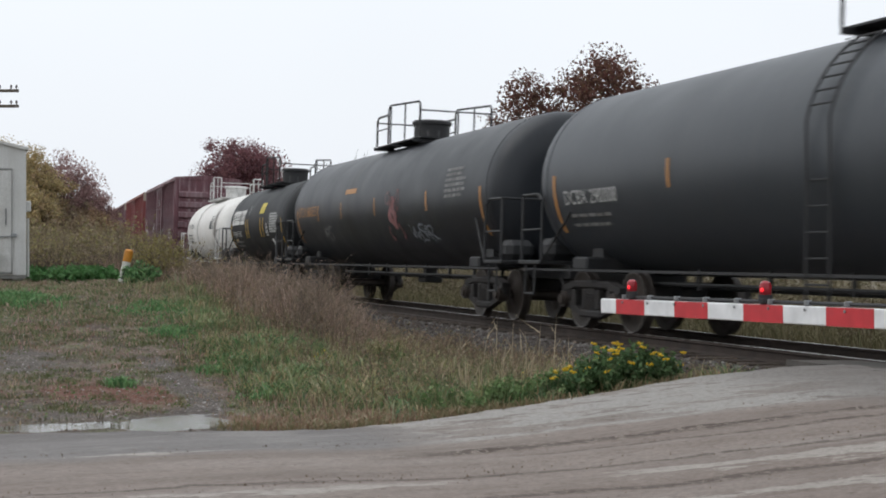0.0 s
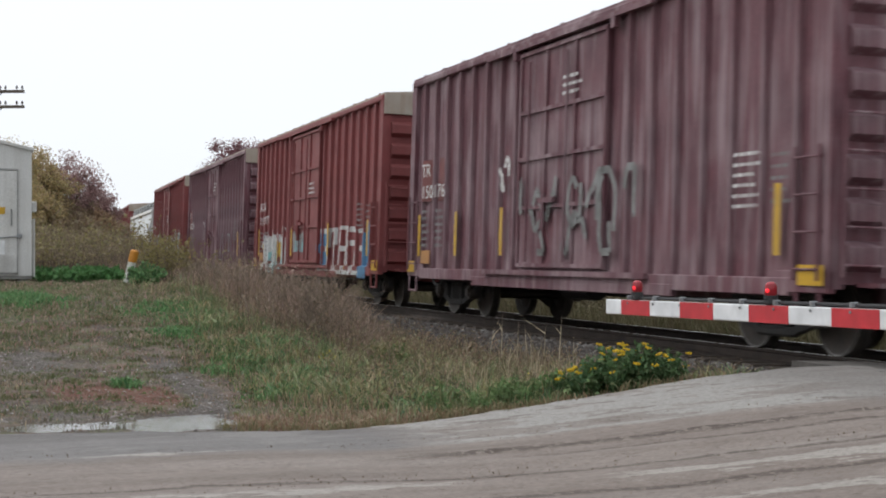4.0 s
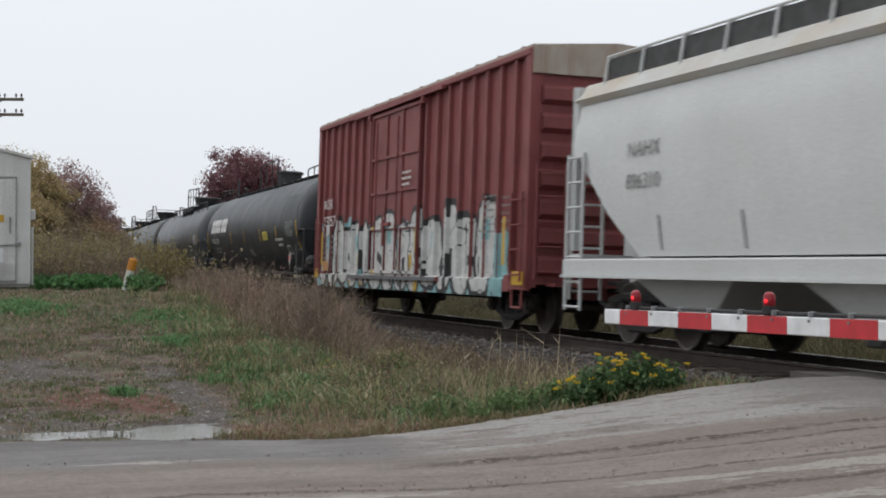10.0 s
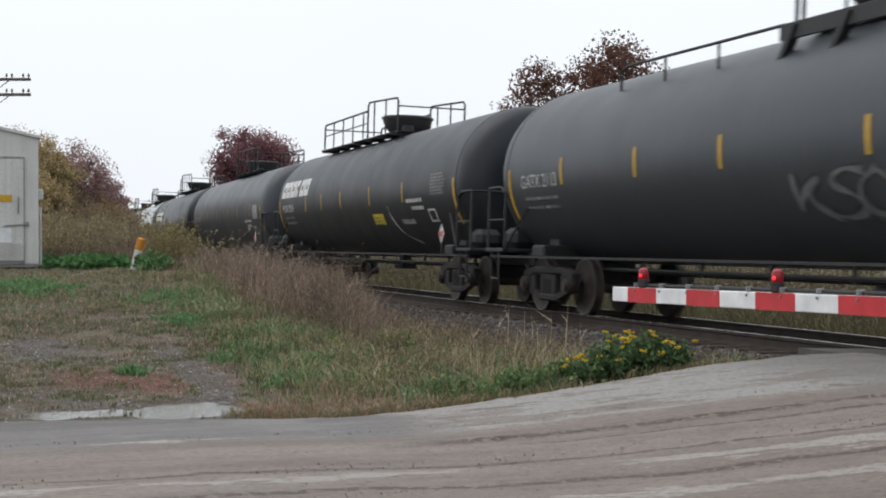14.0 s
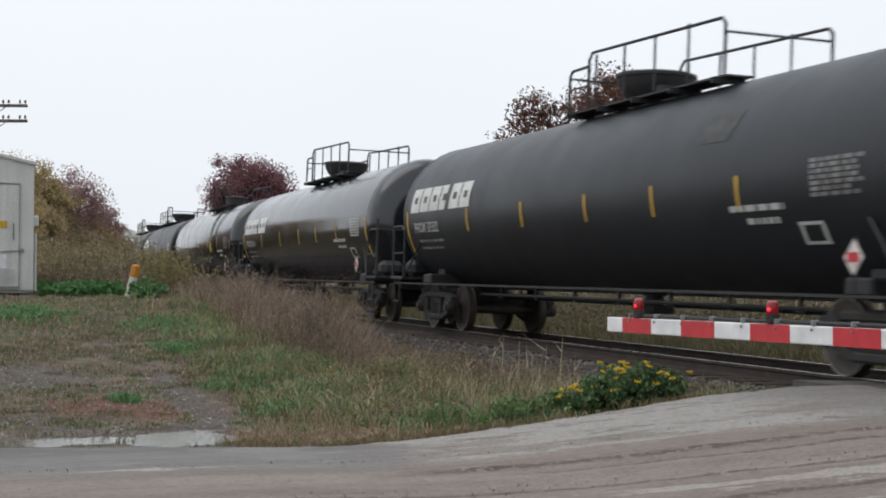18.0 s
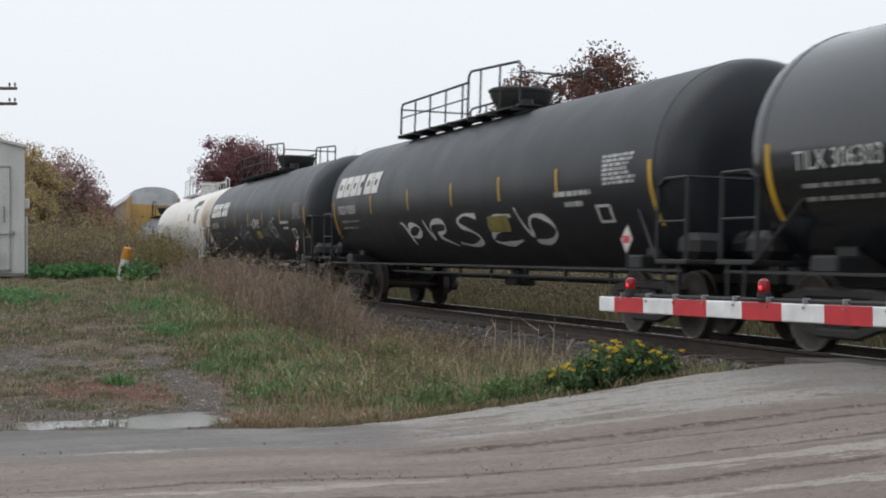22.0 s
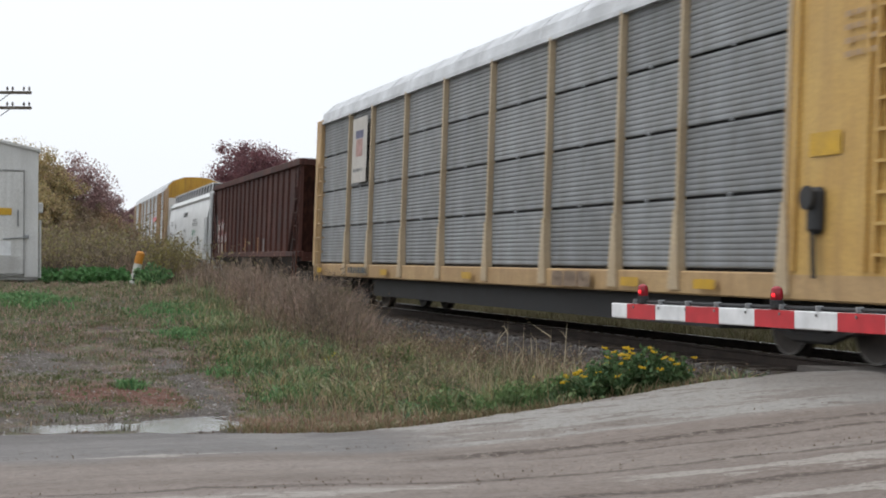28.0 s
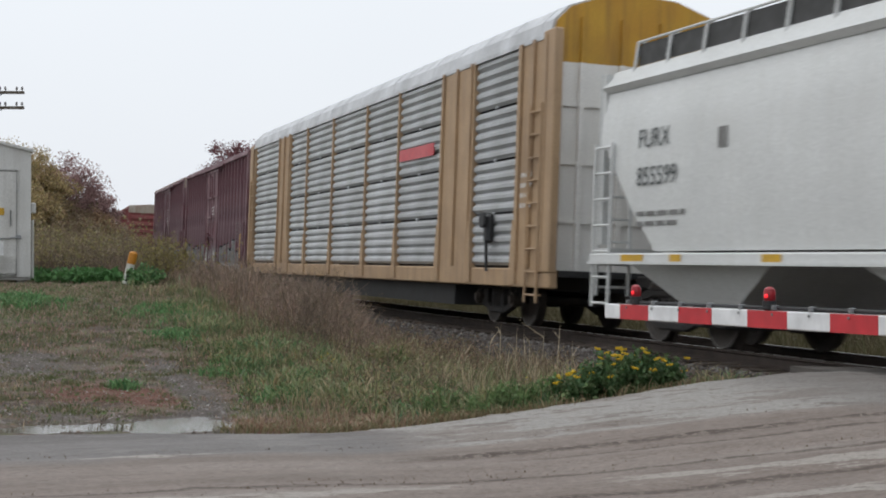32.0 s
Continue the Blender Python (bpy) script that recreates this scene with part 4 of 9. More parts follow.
    rod(bm, (-1.6, -0.5, 0.62), (-0.5, -0.5, 0.62), 0.2, 12)
    rod(bm, (-half + 2, 0.3, 0.55), (half - 2, 0.3, 0.55), 0.03, 6)
    part("under_frame", bm, M_BLACK, car)
    gear(car, s0, half - 1.75, half + 0.15)
    ribs = [-half + 0.75 + (L - 1.5) * i / (posts - 1) for i in range(posts)]
    ribs = [x for x in ribs if not d0 - 0.05 < x < d1 + 0.05]

    def on_side(x, z, out=0.0):
        """A point on the pressed side: on a rib, between ribs, on the door or on the sill."""
        if z < sill + 0.17 or abs(x) > half - 0.26:
            y = hw + 0.012
        elif d0 <= x <= d1:
            y = hw - 0.012
        else:
            d = min(abs(x - q) for q in ribs)
            y = hw - 0.01 if d < 0.06 else core
        return (x, -y - out, z)
    return car, body, flat_map(-hw - 0.005), half, on_side


def hopper_side(top, sill, hw):
    """Half outline (y, z) of a covered hopper with bowed sides, for the road side."""
    return [(-hw + 0.05, sill), (-hw - 0.0, sill + 0.6), (-hw + 0.02, sill + 1.6), (-hw + 0.12, top - 0.45), (-hw + 0.42, top - 0.12), (-0.45, top)]


def covered_hopper(label, s_front, s_rear, paint, bays=4, top=3.92, sill=1.22, seed=1, hw=1.52, slope=1.35, low=2.7, group="hopper cars of the train", chord=None, beam=0.26):
    s0, L = (s_front + s_rear) / 2, s_front - s_rear
    half = L / 2
    car = thing("covered_hopper", label, "hopper car", group)
    out = hopper_side(top, sill, hw)
    full = out + [(-y, z) for y, z in out[::-1]]
    # shell: the ends slope in below
    bm = bmesh.new()
    def ring(x0, x1):
        # x moves from x0 at the sill to x1 above 'low'
        return [(x0 + (x1 - x0) * min(max((z - sill) / (low - sill), 0), 1), y, z) for y, z in full]
    loft(bm, [ring(-half + slope + 0.25, -half + 0.25), ring(-half + slope + 0.3, -half + 0.3), ring(half - slope - 0.3, half - 0.3),
              ring(half - slope - 0.25, half - 0.25)])
    body = part("hopper_shell", bm, paint, car, smooth=True)
    bm = bmesh.new()
    for sy in (-1, 1):
        box(bm, 0, sy * (hw - 0.01), sill - 0.03 - beam / 2, L - 0.3, 0.14, beam, 0.02)
        box(bm, 0, sy * (hw + 0.04), sill - 0.02 - beam, L - 0.3, 0.1, 0.04)
    part("side_sill", bm, paint, car)
    bm = bmesh.new()
    for sy in (-1, 1):
        prism(bm, [(sy * (hw - 0.10), top - 0.48), (sy * (hw - 0.04), top - 0.40), (sy * (hw - 0.24), top - 0.16), (sy * (hw - 0.36), top - 0.2)], "x", -half + 0.2, half - 0.2)
    part("top_chord", bm, chord or paint, car)
    # outlet chutes
    for i in range(bays):
        x = -half + slope + 1.0 + (L - 2 * slope - 2.0) * i / (bays - 1)
        w = (L - 2 * slope) / bays * 0.46
        bm = bmesh.new()
        loft(bm, [[(x - w, -hw + 0.2, sill - 0.1), (x + w, -hw + 0.2, sill - 0.1), (x + w, hw - 0.2, sill - 0.1), (x - w, hw - 0.2, sill - 0.1)],
                  [(x - 0.38, -1.0, 0.40), (x + 0.38, -1.0, 0.40), (x + 0.38, 1.0, 0.40), (x - 0.38, 1.0, 0.40)]])
        chute = part("outlet_chute", bm, paint, car)
        bm = bmesh.new()
        box(bm, x, 0, 0.33, 0.8, 2.1, 0.14, 0.02)
        rod(bm, (x, -1.15, 0.36), (x, 1.15, 0.36), 0.07, 10)
        part("outlet_gate", bm, M_BLACK, chute)
    # roof: hatches, walkway with stanchions
    bm = bmesh.new()
    box(bm, 0, 0, top + 0.05, L - 1.4, 0.7, 0.1, 0.02)
    for i in range(8):
        x = -half + 1.3 + (L - 2.6) * i / 7
        box(bm, x, 0, top + 0.13, 0.9, 0.6, 0.1, 0.04)
    part("hatch_cover", bm, paint, car)
    for sy in (-1, 1):
        bm = bmesh.new()
        box(bm, 0, sy * 1.06, top + 0.15, L - 1.7, 0.3, 0.03)
        part("roof_walkway", bm, M_GRATE, car)
        bm = bmesh.new()
        prism(bm, [(sy * (hw - 0.27), top - 0.14), (sy * (hw - 0.29), top - 0.14), (sy * 1.23, top + 0.13), (sy * 1.25, top + 0.13)], "x", -half + 0.85, half - 0.85)
        part("walkway_grating", bm, M_GRATE, car)
        def b_stanchion(b):
            rod(b, (0, -hw + 0.20, top - 0.24), (0, -1.26, top + 0.18), 0.024, 6)
            rod(b, (0, -1.26, top + 0.18), (0, -0.9, top + 0.18), 0.02, 6)
        me = shared("stanchion_%s" % paint.name, b_stanchion, paint)
        for i in range(16):
            part("stanchion", me, None, car, at=pose(-half + 0.87 + (L - 1.74) * i / 15, 0, 0, 0, 0, 0 if sy < 0 else 180))
        bm = bmesh.new()
        pipe(bm, [(-half + 0.85, sy * 1.26, top + 0.185), (half - 0.85, sy * 1.26, top + 0.185)], 0.018)
        part("walkway_edge", bm, paint, car)
    # ends: posts, slope sheets, ladders
    for sx in (-1, 1):
        bm = bmesh.new()
        for y in (-hw + 0.12, hw - 0.12):
            box(bm, sx * (half - 0.22), y, (sill + top) / 2 - 0.05, 0.1, 0.1, top - sill - 0.3)
        box(bm, sx * (half - 0.25), 0, sill - 0.05, 0.4, 2 * hw - 0.2, 0.2)
        box(bm, sx * (half - 0.9), 0, sill - 0.22, 2.0, 0.7, 0.3)
        for y in (-0.55, 0.55):
            box(bm, sx * (half - 0.6), y, 1.75, 0.9, 0.06, 1.1)
        part("end_frame", bm, paint, car)
        bm = bmesh.new()
        end_ladder(bm, sx * (half - 0.08), -hw + 0.1, -hw + 0.6, sill - 0.5, top - 0.3, 10, 0.02)
        part("end_ladder", bm, paint, car)
        for sy in (-1, 1):
            bm = bmesh.new()
            for x0 in (half - 0.75, half - 0.22):
                rod(bm, (sx * x0, sy * (hw + 0.03), 0.45), (sx * x0, sy * (hw + 0.03), sill + 1.5), 0.026, 6)
            for k in range(7):
                z = 0.5 + 0.36 * k
                rod(bm, (sx * (half - 0.75), sy * (hw + 0.03), z), (sx * (half - 0.22), sy * (hw + 0.03), z), 0.02, 5)
            part("side_ladder", bm, paint, car)
    bm = bmesh.new()
    rod(bm, (half - 0.9, -0.9, 1.65), (half - 0.2, -0.9, 1.65), 0.22, 14)
    box(bm, half - 0.5, -0.9, 1.35, 0.5, 0.4, 0.2)
    part("air_tank", bm, M_BLACK, car)
    gear(car, s0, half - 1.7, half - 0.05)
    return car, body, out, half


def side_map(out, hw):
    """Follows the bowed side of a hopper: (x, z) in the car's heights."""
    zs, ys = [z for y, z in out], [y for y, z in out]
    return lambda x, z, o=0.0: (x, float(np.interp(z, zs, ys)) - o - 0.004, z)


def ribbed_hopper(label, s_front, s_rear, paint, top=3.77, sill=1.2, posts=20):
    s0, L = (s_front + s_rear) / 2, s_front - s_rear
    half, hw, slope = L / 2, 1.52, 1.35
    car = thing("open_hopper", label, "hopper car", "hopper cars of the train")
    core = hw - 0.1
    bm = bmesh.new()
    for sy in (-1, 1):
        prism(bm, [(-half + slope + 0.2, sill), (half - slope - 0.2, sill), (half - 0.25, top), (-half + 0.25, top)], "y",
              sy * core - 0.04, sy * core + 0.04)
    for sx in (-1, 1):
        prism(bm, [(sx * (half - slope - 0.2), sill), (sx * (half - slope - 0.1), sill), (sx * (half - 0.2), top), (sx * (half - 0.3), top)], "y", -core, core)
    body = part("hopper_body", bm, paint, car)
    bm = bmesh.new()
    for sy in (-1, 1):
        box(bm, 0, sy * (hw - 0.03), top - 0.03, L - 0.4, 0.16, 0.2, 0.02)
        box(bm, 0, sy * (hw - 0.08), sill + 0.01, L - 0.3, 0.14, 0.17, 0.02)
    for sx in (-1, 1):
        box(bm, sx * (half - 0.25), 0, top - 0.03, 0.14, 2 * hw, 0.2, 0.02)
        box(bm, sx * (half - 0.3), 0, sill - 0.05, 0.4, 2 * hw - 0.2, 0.24)
        for y in (-1.0, 1.0):
            box(bm, sx * (half - 0.3), y, (sill + top) / 2, 0.1, 0.1, top - sill)
    part("chord", bm, paint, car)
    def b_post(b):
        prism(b, [(-0.09, -core), (-0.06, -hw), (0.06, -hw), (0.09, -core)], "z", sill + 0.1, top - 0.1)
    me = shared("hopper_post", b_post, paint)
    for sy in (0, 180):
        for i in range(posts):
            x = -half + 0.35 + (L - 0.7) * i / (posts - 1)
            if abs(x) > half - slope - 0.1 and abs(x) < half - 0.5:
                continue
            part("side_post", me, None, body, at=pose(x, 0, 0, 0, 0, sy))
    for i in range(4):
        x = -half + slope + 1.4 + (L - 2 * slope - 2.8) * i / 3
        bm = bmesh.new()
        w = 1.35
        loft(bm, [[(x - w, -core, sill - 0.05), (x + w, -core, sill - 0.05), (x + w, core, sill - 0.05), (x - w, core, sill - 0.05)],
                  [(x - 0.3, -0.8, 0.45), (x + 0.3, -0.8, 0.45), (x + 0.3, 0.8, 0.45), (x - 0.3, 0.8, 0.45)]])
        part("outlet_chute", bm, M_BLACK, car)
    for sx in (-1, 1):
        for sy in (-1, 1):
            bm = bmesh.new()
            ladder(bm, sx * (half - 0.75), sx * (half - 0.3), sy * (hw + 0.03), 0.5, top - 0.3, 9, 0.018)
            part("corner_ladder", bm, paint, car)
            bm = bmesh.new()
            pipe(bm, [(sx * (half - 0.3), sy * hw, top - 0.3), (sx * (half - slope - 0.2), sy * hw, sill + 0.1)], 0.045)
            part("end_brace", bm, paint, car)
        bm = bmesh.new()
        box(bm, sx * (half - 1.0), 0, 0.95, 2.0, 0.7, 0.3)
        part("draft_sill", bm, M_BLACK, car)
    gear(car, s0, half - 1.7, half - 0.05)
    return car, body, flat_map(-hw - 0.004), half


# ---- car carriers ----
def autorack(label, s_front, s_rear, post_mat, panel_mat, low_mat, high_mat, edges, rows, plates, eave=4.58, peak=5.28, deck=0.95, ridges=12, depth=0.009, upright=None, plate_mat=None):
    """edges: the posts along the side; plates: solid stretches of the side (from, to)."""
    s0, L = (s_front + s_rear) / 2, s_front - s_rear
    half, hw = L / 2, 1.5
    car = thing("autorack", label, "car carrier", "car carriers of the train")
    for sy in (-1, 1):
        bm = bmesh.new()
        box(bm, 0, sy * (hw - 0.05), deck - 0.14, L - 0.1, 0.14, 0.30, 0.02)
        part("deck_sill", bm, post_mat, car)
    bm = bmesh.new()
    box(bm, 0, 0, deck - 0.06, L - 0.2, 2 * hw - 0.3, 0.1)
    # deep black box added to darken the open gap under the deck
    box(bm, 0, 0, 0.53, L - 10.5, 2.6, 0.52)
    box(bm, 0, 0, 0.72, L - 2.0, 1.2, 0.22)
    part("flat_deck", bm, M_BLACK, car)
    arch = [(-hw, eave), (-hw + 0.04, eave + 0.22), (-hw + 0.28, eave + 0.46), (-0.6, peak - 0.03), (0, peak), (0.6, peak - 0.03), (hw - 0.28, eave + 0.46), (hw - 0.04, eave + 0.22), (hw, eave)]
    bm = bmesh.new()
    prism(bm, arch, "x", -half + 0.35, half - 0.35)
    roof = part("roof", bm, M_ROOFWHITE, car)

    def b_rr(b):
        loft(b, [[(x, y * 1.002, z + 0.006) for y, z in arch] for x in (-0.03, 0.03)])
    for i in range(18):
        part("roof_seam", shared("rack_roof_seam_%.2f" % eave, b_rr, M_ROOFWHITE), None, roof, at=pose(-half + 0.8 + (L - 1.6) * i / 17, 0, 0))
    z0, z1 = deck + 0.03, eave - 0.03
    ph = (z1 - z0) / rows

    def panel(w):
        def build(b):
            h, n = ph - 0.03, ridges
            prof = []
            for k in range(n):
                za, zb = h * k / n, h * (k + 1) / n
                prof += [(0.0, za + 0.008), (-depth, za + (zb - za) * 0.35), (-depth, za + (zb - za) * 0.7)]
            prof.append((0.0, h))
            vs = [[b.verts.new((sx * w / 2, -hw + 0.06 + y, z)) for y, z in prof] for sx in (-1, 1)]
            for k in range(len(prof) - 1):
                b.faces.new((vs[0][k], vs[1][k], vs[1][k + 1], vs[0][k + 1]))
        return shared("rack_panel_%s_%.2f" % (panel_mat.name, w), build, panel_mat)

    def b_post(b):
        box(b, 0, -hw + 0.02, (z0 + z1) / 2, 0.075, 0.12, z1 - z0)
        prism(b, [(-0.15, z0 - 0.26), (0.15, z0 - 0.26), (0.045, z0 + 0.75), (-0.045, z0 + 0.75)], "y", -hw - 0.06, -hw + 0.06)
    upright, plate_mat = upright or post_mat, plate_mat or post_mat
    post_me = shared("rack_post_%s" % upright.name, b_post, upright)

    def b_bolt(b):
        box(b, 0, -hw - 0.0, 0, 0.06, 0.05, 0.05, 0.01)
    bolt = shared("rack_clip_%s" % panel_mat.name, b_bolt, panel_mat)
    for turn in (0, 180):
        bm = bmesh.new()
        box(bm, 0, -hw + 0.14, (z0 + z1) / 2, L - 1.0, 0.02, z1 - z0)
        wall = part("side_backing", bm, M_BLACK, car, at=pose(0, 0, 0, 0, 0, turn))
        bm = bmesh.new()
        box(bm, 0, -hw + 0.02, z1 + 0.0, L - 0.6, 0.11, 0.07)
        part("top_rail", bm, M_ROOFWHITE, wall)
        for x in edges:
            part("post", post_me, None, wall, at=pose(x, 0, 0))
        for a, c in zip(edges[:-1], edges[1:]):
            if any(p <= (a + c) / 2 <= q for p, q in plates):
                continue
            for k in range(rows):
                part("side_panel", panel(c - a - 0.09), None, wall, at=pose((a + c) / 2, 0, z0 + ph * k + 0.015))
                if k:
                    part("panel_clip", bolt, None, wall, at=pose((a + c) / 2, 0, z0 + ph * k))
        for p, q in plates:
            bm = bmesh.new()
            box(bm, (p + q) / 2, -hw + 0.03, (z0 + z1) / 2 - 0.02, q - p, 0.1, z1 - z0 + 0.06, 0.01)
            plate = part("side_plate", bm, plate_mat, wall)
            for k in range(3):
                bm = bmesh.new()
                box(bm, p + (q - p) * (0.06 + 0.44 * k), -hw - 0.04, (z0 + z1) / 2, 0.07, 0.05, z1 - z0)
                part("plate_rib", bm, plate_mat, plate)
        for sx in (-1, 1):
            bm = bmesh.new()
            ladder(bm, sx * (half - 0.95), sx * (half - 0.45), -hw - 0.07, 0.55, 3.4, 9, 0.018)
            part("side_ladder", bm, post_mat, car, at=pose(0, 0, 0, 0, 0, turn))
        bm = bmesh.new()
        box(bm, half - 2.75, -hw - 0.06, 1.62, 0.24, 0.14, 0.5, 0.05)
        rod(bm, (half - 2.75, -hw - 0.16, 1.75), (half - 2.75, -hw - 0.2, 1.75), 0.13, 14)
        pipe(bm, [(half - 2.75, -hw - 0.1, 1.4), (half - 2.7, -hw - 0.1, 0.9)], 0.03)
        part("hand_brake", bm, M_BLACK, car, at=pose(0, 0, 0, 0, 0, turn))
    for sx in (-1, 1):
        mid = 4.15
        bm = bmesh.new()
        prism(bm, [(-hw * 0.97, deck - 0.05), (-hw * 0.97, mid), (hw * 0.97, mid), (hw * 0.97, deck - 0.05)], "x", sx * (half - 0.36), sx * (half - 0.30))
        door = part("end_door", bm, low_mat, car)
        bm = bmesh.new()
        prism(bm, [(-hw * 0.97, mid)] + [(y * 0.97, z - 0.02) for y, z in arch] + [(hw * 0.97, mid)], "x", sx * (half - 0.36), sx * (half - 0.30))
        gable = part("end_gable", bm, high_mat, car)
        for y in (-1.0, -0.33, 0.33, 1.0):
            bm = bmesh.new()
            box(bm, sx * (half - 0.27), y, (deck + mid) / 2, 0.08, 0.09, mid - deck)
            part("door_rib", bm, low_mat, door)
            bm = bmesh.new()
            box(bm, sx * (half - 0.28), y, (eave + mid) / 2 + 0.12, 0.05, 0.05, 0.75)
            part("gable_rib", bm, high_mat, gable)
        for z in (1.7, 2.6, 3.5):
            bm = bmesh.new()
            box(bm, sx * (half - 0.285), 0, z, 0.05, 2 * hw - 0.3, 0.06)
            part("door_rib", bm, low_mat, door)
        for sy in (-1, 1):
            bm = bmesh.new()
            box(bm, sx * (half - 0.28), sy * (hw - 0.02), (deck + eave) / 2, 0.5, 0.14, eave - deck + 0.1, 0.02)
            part("end_post", bm, post_mat, car)
    for i in range(10):
        def b_bearer(b):
            box(b, 0, 0, 0.74, 0.12, 2.6, 0.22)
        part("cross_bearer", shared("cross_bearer", b_bearer, M_BLACK), None, car, at=pose(-half + 3.5 + (L - 7) * i / 9, 0, 0))
    gear(car, s0, half - 3.6, half + 0.1)
    return car, flat_map(-hw - 0.012), half


# ---- ground ----
def smooth(a, b, v):
    t = min(max((v - a) / (b - a), 0.0), 1.0)
    return t * t * (3 - 2 * t)


ROAD_L, ROAD_R = -14.0, -4.6


def road_l(y):
    """The road's edge bends inwards towards the crossing."""
    k = ((0.8, -14.1), (2.0, -13.9), (2.7, -13.7), (3.5, -13.35), (4.4, -13.1), (6.3, -12.85), (8.2, -12.8))
    if y <= k[0][0] or y >= k[-1][0]:
        return k[0][1] if y <= k[0][0] else k[-1][1]
    for (a, u), (b, v) in zip(k[:-1], k[1:]):
        if a <= y <= b:
            return u + (v - u) * (y - a) / (b - a)


def road_z(y):
    """The road climbs to the crossing and falls behind it."""
    if y < 10.3:
        return -0.46 + 0.505 * smooth(3.0, 8.5, y)
    return -0.075 - 0.45 * smooth(12.4, 22.0, y)


def land_z(x, y):
    """Height of the ground away from the road."""
    ty = track_xy(x)[0]
    off = y - ty
    bank = -0.46 + 1.12 * smooth(14.6, 28.5, -x) if x < 0 else -0.46
    bank += 0.05 * noise.noise((x * 0.5, y * 0.5, 3.0)) + 0.02 * noise.noise((x * 2.1, y * 2.1, 1.0))
    ditch = -0.45
    if off < 0:
        z = ditch + (bank - ditch) * (1 - smooth(-6.5, -2.9, off))
    else:
        z = -0.5 + 0.25 * smooth(3.0, 9.0, off) + 0.25 * smooth(9.0, 30.0, off) + 0.1 * noise.noise((x * 0.2, y * 0.2, 0))
    return z


def water_hollow(x, y):
    """The two shallow hollows that hold rain water."""
    x, y = x + 0.16 * noise.noise((x * 3.1, y * 2.3, 3.0)), y + 0.14 * noise.noise((x * 2.2, y * 3.4, 7.0))
    return max(math.exp(-((x + 14.55) / 0.32) ** 4 - ((y - 1.38) / 0.50) ** 4), math.exp(-((x + 14.58 + 0.25 * (y - 2.35)) / 0.60) ** 4 - ((y - 2.42) / 0.46) ** 4))


def ground_z(x, y):
    z = land_z(x, y)
    edge = road_l(y)
    if x > edge - 1.6:
        f = smooth(edge - 1.6, edge + 0.1, x) * (1 - smooth(ROAD_R - 0.1, ROAD_R + 1.6, x))
        z = z * (1 - f) + (road_z(y) - 0.05) * f
    # two shallow hollows at the road's edge that hold water
    near = math.exp(-((x + 14.6) / 1.3) ** 4 - ((y - 1.9) / 1.7) ** 4)
    z += (-0.468 - z) * 0.85 * near
    rag = 1 + 0.7 * noise.noise((x * 3.1, y * 2.3, 4.0)) + 0.7 * noise.noise((x * 9.0, y * 5.0, 2.0))
    z -= 0.062 * water_hollow(x, y) * rag
    return z


def blob(x, y, cx, cy, rx, ry):
    return math.exp(-((x - cx) / rx) ** 2 - ((y - cy) / ry) ** 2)


def trail_y(x):
    return 2.70 + 0.18 * smooth(14.5, 16.0, -x) + 0.05 * math.sin((-x - 14.5) * 1.3) + 0.012 * (-x - 14.5)


def grit_cover(x, y):
    """Bare grey grit: the wheel track that leaves the road by the puddle, and the trodden yard."""
    v = 1.0 * math.exp(-((y - trail_y(x)) / 0.22) ** 2) * (1 - smooth(18.3, 20.6, -x))
    v += 0.85 * blob(x, y, -19.2, 1.25, 1.0, 0.55) + 0.7 * blob(x, y, -15.6, 0.6, 0.8, 1.0) + 0.4 * blob(x, y, -15.0, 2.1, 0.5, 0.8) + 0.35 * blob(x, y, -18.6, 2.1, 0.6, 0.35)
    v *= 1 + 0.8 * noise.noise((x * 1.3, y * 1.7, 21.0)) + 0.7 * noise.noise((x * 3.7, y * 4.6, 22.0))
    return min(1.0, max(0.0, v))


def green_cover(x, y):
    """Where the low grass is thick."""
    v = 0.85 * smooth(0.35, 1.1, y - trail_y(x)) * smooth(0.8, 1.8, road_l(y) - x)
    v += 0.8 * blob(x, y, -24.3, 1.4, 1.0, 0.8) + 0.7 * blob(x, y, -23.6, 3.9, 1.3, 0.9) + 0.6 * blob(x, y, -20.2, 0.7, 0.5, 0.6)
    v += 0.30 * smooth(21.0, 27.0, -x) + 0.16 * smooth(15.4, 17.0, -x)
    v *= 1 + 0.9 * noise.noise((x * 0.9, y * 1.2, 31.0)) + 0.9 * noise.noise((x * 2.4, y * 3.0, 7.0))
    return min(1.0, max(0.0, v - 0.9 * grit_cover(x, y)))


def rust_cover(x, y):
    v = 1.5 * blob(x, y, -16.55, 2.38, 0.6, 0.36) + 0.9 * blob(x, y, -17.1, 1.65, 0.8, 0.4) + 0.85 * (1 - smooth(0.6, 1.7, road_l(y) - x)) * smooth(2.75, 3.0, y) * (1 - smooth(4.3, 5.4, y))
    v += 0.45 * blob(x, y, -21.8, 1.5, 1.0, 0.7)
    return min(1.0, max(0.0, v * (1 + 0.7 * noise.noise((x * 1.9, y * 2.2, 41.0)))))


